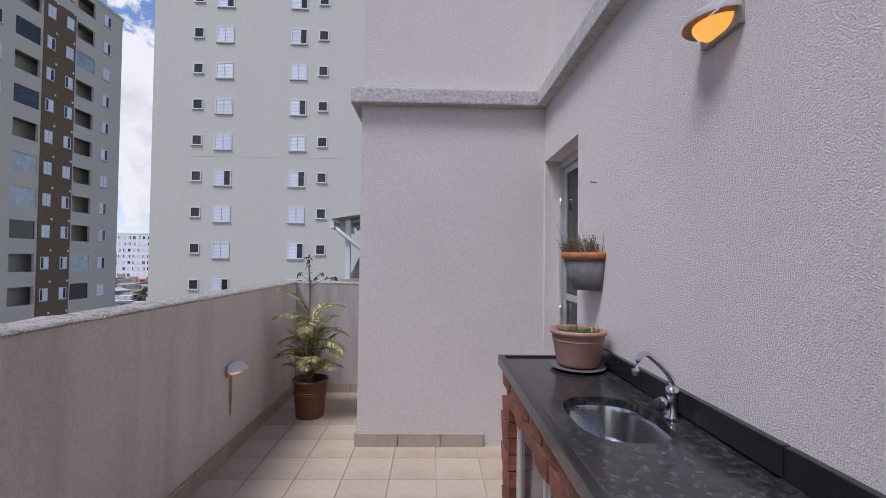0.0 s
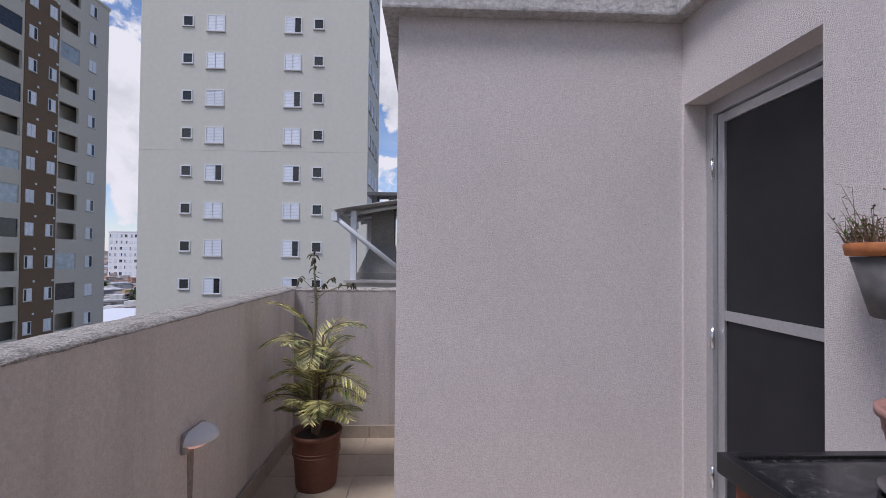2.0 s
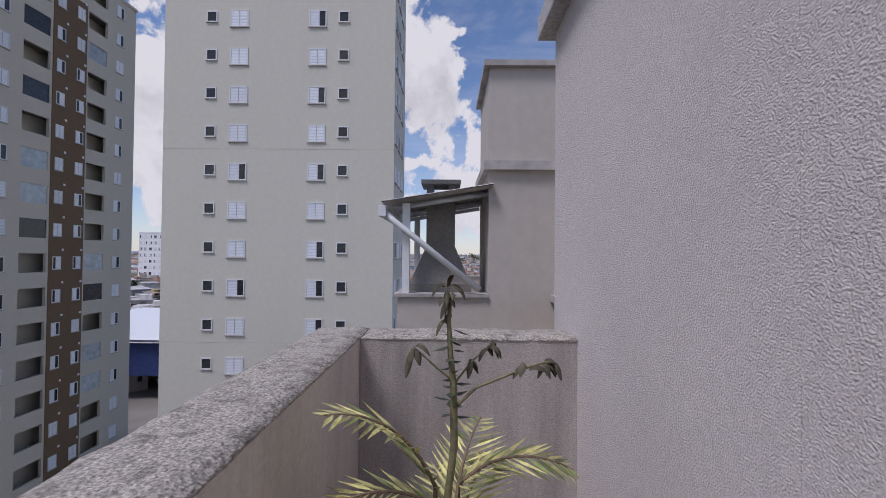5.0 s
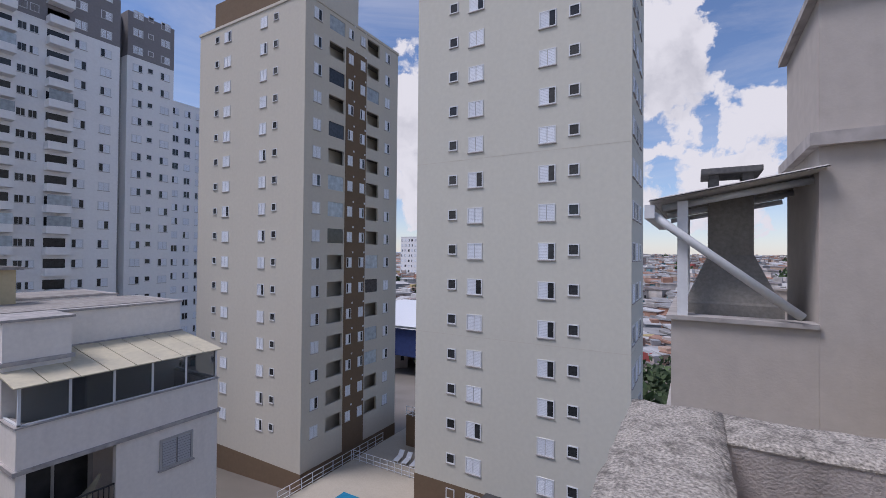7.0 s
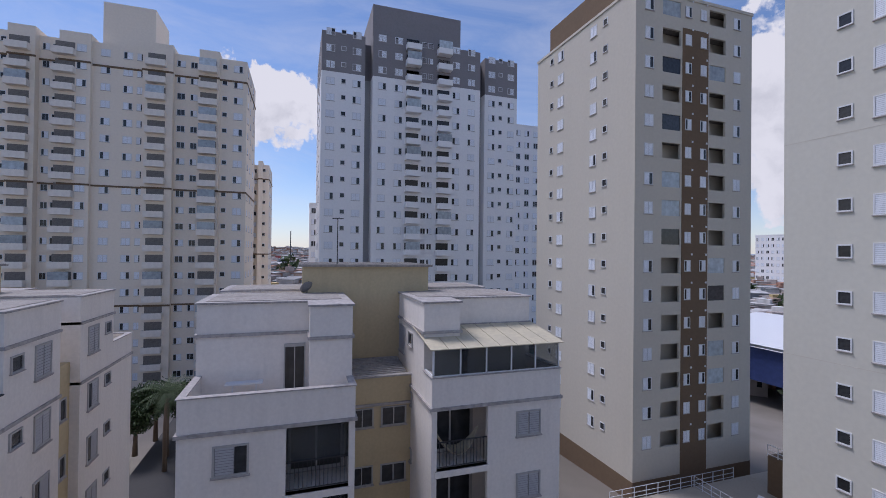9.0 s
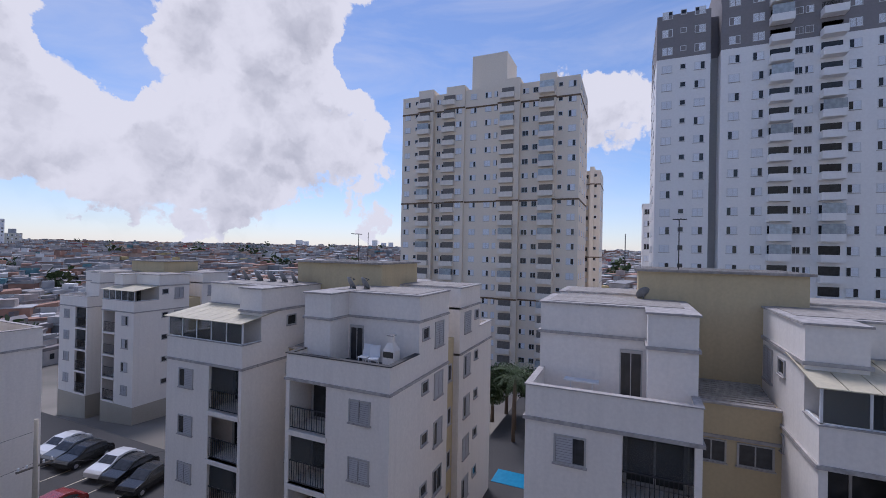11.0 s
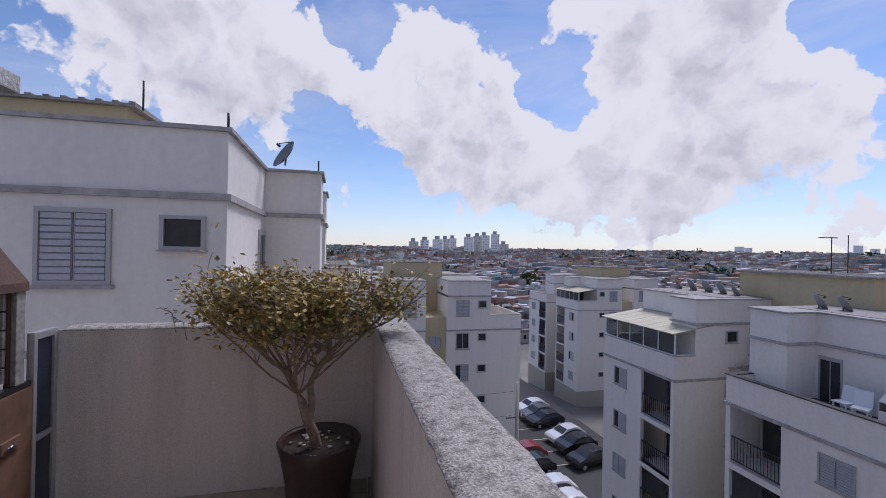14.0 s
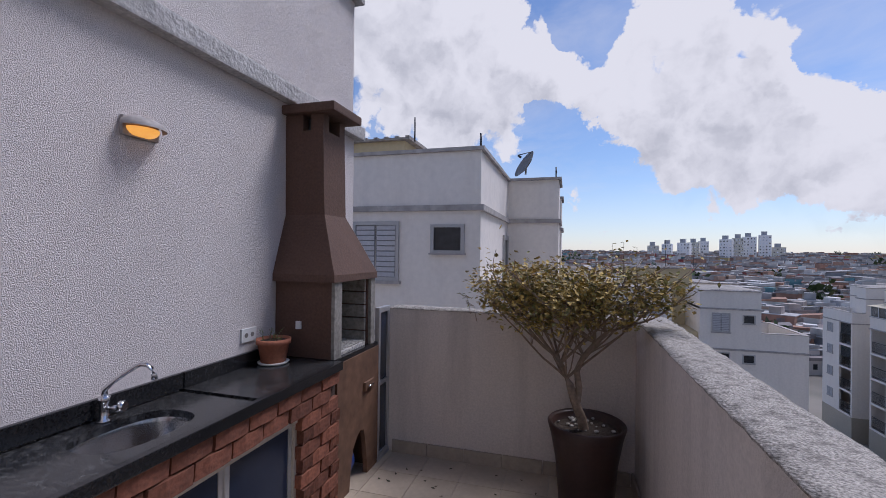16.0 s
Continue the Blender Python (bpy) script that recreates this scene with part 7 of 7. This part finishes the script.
def withered_stalk(p):
    """The tall half-dead stalk that rises out of the palm's pot."""
    q = random.Random(33)
    bm = bmesh.new()

    def at(u, z, o=0.0):
        # u runs along the stalk's flat spread of branches
        return Vector((0.011 + 0.988 * u - 0.155 * o, -0.121 + 0.155 * u + 0.988 * o, z))
    top = [(-0.03, 0.02, 0.285), (-0.02, -0.05, 0.7), at(0.006, 1.05), at(0.004, 1.17), at(-0.004, 1.25), at(-0.008, 1.32), at(-0.004, 1.365), at(-0.012, 1.385)]
    tube(bm, top, [0.010, 0.009, 0.0085, 0.008, 0.006, 0.005, 0.004, 0.002], 7, 0, False)
    right = [at(0.006, 1.13), at(0.05, 1.175, -0.01), at(0.11, 1.20, -0.02), at(0.16, 1.218, -0.02), at(0.20, 1.228, -0.02), at(0.225, 1.225, -0.02)]
    tube(bm, right, [0.004, 0.0035, 0.003, 0.0028, 0.0022, 0.001], 5, 0, False)
    mid = [at(0.004, 1.18), at(0.045, 1.222, 0.02), at(0.09, 1.255, 0.03)]
    tube(bm, mid, [0.003, 0.002, 0.0015], 5, 0, False)
    left = [at(0.0, 1.19), at(-0.04, 1.225, -0.01), at(-0.085, 1.268, -0.02)]
    tube(bm, left, [0.003, 0.0022, 0.0012], 5, 0, False)
    # brown leaves hang limp at the tips
    for tip, n in ((top[7], 5), (top[6], 5), (top[5], 2), (right[5], 4), (right[4], 3), (right[3], 3), (mid[2], 5), (mid[1], 3), (left[2], 4)):
        for _ in range(n):
            droop(bm, Vector(tip) + Vector([q.uniform(-0.006, 0.006) for _k in range(3)]), (q.uniform(-1, 1), q.uniform(-1, 1), q.uniform(-0.5, 0.7)), q.uniform(0.035, 0.065), q.uniform(0.004, 0.008), q.uniform(2.0, 4.5), 1)
    # grey-green leaves still stand off the lower stem
    for k in range(22):
        z = 1.30 - 0.19 * k / 21
        a = k * 2.4
        leaf_quad(bm, at(0.0, z), (math.cos(a), math.sin(a), q.uniform(-0.5, 0.25)), (0, 0, 1), q.uniform(0.022, 0.05), q.uniform(0.006, 0.012), 2, 0.4)
    part("withered_stalk", bm, [M_DRYSTEM, M_DRYLEAF, M_GREYLEAF], p)


M_DRYSTEM = mat("dry_stem", (0.20, 0.18, 0.095), 0.8, grain=80, var=0.25)
M_GREYLEAF = mat("grey_green_leaf", (0.075, 0.09, 0.055), 0.7, grain=90, var=0.25, rand=0.25, island=True)
palm()


def potted_tree():
    c = Vector((-0.82, -0.13, 0.0))
    p = pot("potted_tree", pose(*c), "small umbrella-shaped tree with olive leaves in a dark brown pot", [(0.0, 0.0), (0.15, 0.0), (0.16, 0.01), (0.185, 0.30), (0.215, 0.46), (0.235, 0.53), (0.225, 0.54), (0.205, 0.52), (0.20, 0.48), (0.0, 0.47)], M_DARKPOT, 0.205, 0.485)
    q = random.Random(8)
    bm = bmesh.new()
    for _ in range(34):
        a, r = q.uniform(0, 6.283), 0.195 * math.sqrt(q.random())
        s = q.uniform(0.006, 0.015)
        k = bmesh.ops.create_icosphere(bm, subdivisions=1, radius=s)["verts"]
        for v in k:
            v.co = Vector((v.co.x * q.uniform(0.8, 1.3), v.co.y, v.co.z * 0.7)) + Vector((r * math.cos(a), r * math.sin(a), 0.49 + s * 0.4))
    part("pebbles", bm, M_PEBBLE, p)
    bm = bmesh.new()
    tips = []

    def limb(a, d, L, r, n, bend):
        pts, v = [Vector(a)], Vector(d).normalized()
        for _ in range(n):
            v = (v + Vector((q.uniform(-bend, bend), q.uniform(-bend, bend), q.uniform(-0.05, 0.12)))).normalized()
            pts.append(pts[-1] + v * L / n)
        tube(bm, pts, [r * (1 - 0.5 * k / n) for k in range(n + 1)], 7, 0, False)
        return pts, v

    # trunk, forking low, twice
    t0 = [(0.01, 0.0, 0.47), (0.03, 0.01, 0.56), (0.07, 0.02, 0.66), (0.10, 0.02, 0.76), (0.15, 0.01, 0.86), (0.19, 0.0, 0.93)]
    tube(bm, t0, [0.032, 0.030, 0.027, 0.024, 0.022, 0.018], 9, 0, False)
    t1 = [(0.06, 0.02, 0.64), (0.045, 0.0, 0.74), (0.06, -0.02, 0.84), (0.02, -0.03, 0.93), (-0.05, -0.04, 1.02), (-0.12, -0.05, 1.09)]
    tube(bm, t1, [0.022, 0.021, 0.019, 0.017, 0.014, 0.011], 8, 0, False)
    heads = [((0.19, 0.0, 0.93), 0.014), ((0.16, 0.01, 0.88), 0.012), ((0.12, 0.02, 0.80), 0.010), ((-0.05, -0.04, 1.02), 0.011), ((-0.12, -0.05, 1.09), 0.010), ((0.02, -0.03, 0.93), 0.010)]
    for h, r in heads:
        for _ in range(6):
            a = q.uniform(0, 6.283)
            tx, ty = 0.15 + 0.78 * math.cos(a) * q.uniform(0.45, 1), 0.36 * math.sin(a) * q.uniform(0.2, 1)
            tz = q.uniform(1.16, 1.44)
            d = Vector((tx, ty, tz)) - Vector(h)
            pts, v = limb(h, d, d.length, r * q.uniform(0.5, 0.8), 6, 0.16)
            tips.append(pts[-1])
            for k in (3, 4, 5, 6):
                for _ in range(2):
                    e, vv = limb(pts[k], v + Vector((q.uniform(-1, 1), q.uniform(-1, 1), q.uniform(-0.1, 0.8))), q.uniform(0.10, 0.2), 0.0032, 4, 0.25)
                    tips.extend(e[2:])
    part("trunk", bm, M_TRUNK, p)
    for name, m_, share in (("crown", M_TREELEAF, 0.75), ("crown", M_TREELEAF2, 0.25)):
        bm = bmesh.new()
        n = int(8500 * share)
        for _ in range(n):
            t = q.choice(tips)
            o = t + Vector((q.gauss(0, 0.055), q.gauss(0, 0.055), q.gauss(0.03, 0.04)))
            ex = ((o.x - 0.15) / 0.86) ** 2 + (o.y / 0.42) ** 2 + ((o.z - 1.30) / 0.24) ** 2
            if ex > 1.0 and q.random() > 0.12 or o.z < 1.02 or (o.z < 1.16 and (o.x < -0.33 or o.y < -0.37)):
                continue
            leaf_quad(bm, o, (q.uniform(-1, 1), q.uniform(-1, 1), q.uniform(-0.9, 0.5)), (q.uniform(-0.4, 0.4), q.uniform(-0.4, 0.4), 1), q.uniform(0.022, 0.042), q.uniform(0.009, 0.017), 0, 0.3)
        part(name, bm, m_, p)
    # a few shoots that stand clear of the crown
    bm = bmesh.new()
    for x, y, z, h in ((-0.22, 0.05, 1.45, 0.20), (-0.16, 0.0, 1.47, 0.17), (-0.30, 0.0, 1.42, 0.2), (-0.06, 0.05, 1.50, 0.1), (0.72, 0.1, 1.28, 0.12), (0.70, 0.0, 1.22, 0.1)):
        tube(bm, [(x, y, z - 0.1), (x + 0.02, y, z), (x + (0.08 if x > 0.3 else 0.02), y, z + h * (0.3 if x > 0.3 else 1))], [0.003, 0.002, 0.001], 4, 0, False)
        for k in range(7):
            f = k / 6
            leaf_quad(bm, (x + 0.02 + (0.06 * f if x > 0.3 else 0), y, z + h * f * (0.3 if x > 0.3 else 1)), (q.uniform(-1, 1), q.uniform(-1, 1), q.uniform(-0.5, 0.4)), (0, 0, 1), 0.032, 0.013, 1, 0.3)
    part("shoots", bm, [M_TRUNK, M_TREELEAF2], p)


potted_tree()

# fallen leaves on the tiles
def litter():
    q = random.Random(2)
    bm = bmesh.new()
    for _ in range(60):
        x, y = q.uniform(PX + 0.1, 0.6), q.uniform(YS + 0.1, 0.9)
        leaf_quad(bm, (x, y, 0.004), (q.uniform(-1, 1), q.uniform(-1, 1), 0.05), (0, 0, 1), q.uniform(0.02, 0.045), q.uniform(0.006, 0.012), 0, -0.3)
    tagged(part("fallen_leaves", bm, M_DRYLEAF), "dry brown leaves scattered on the terrace tiles", "leaves", kind="stuff")


litter()


def floor_tiles():
    s, g = 0.298, 0.004
    bm = bmesh.new()
    box(bm, -s / 2 + g / 2, s / 2 - g / 2, -s / 2 + g / 2, s / 2 - g / 2, -0.006, 0.0)
    me = mesh_of("tile", bm, M_TILE)
    ox, oy = -0.29, 2.795
    for i in range(-3, 6):
        for j in range(-12, 8):
            x, y = ox + s * (i + 0.5), oy + s * (j + 0.5)
            x0, x1, y0, y1 = max(x - s / 2, PX), min(x + s / 2, WX), max(y - s / 2, YS), min(y + s / 2, YN)
            if x1 - x0 < 0.03 or y1 - y0 < 0.03 or (x0 > BX and y0 > BY):
                continue
            o = part("tile", me, None, floor)
            o.matrix_basis = Matrix.Translation(((x0 + x1) / 2, (y0 + y1) / 2, 0)) @ Matrix.Diagonal(((x1 - x0) / s, (y1 - y0) / s, 1, 1))


floor_tiles()
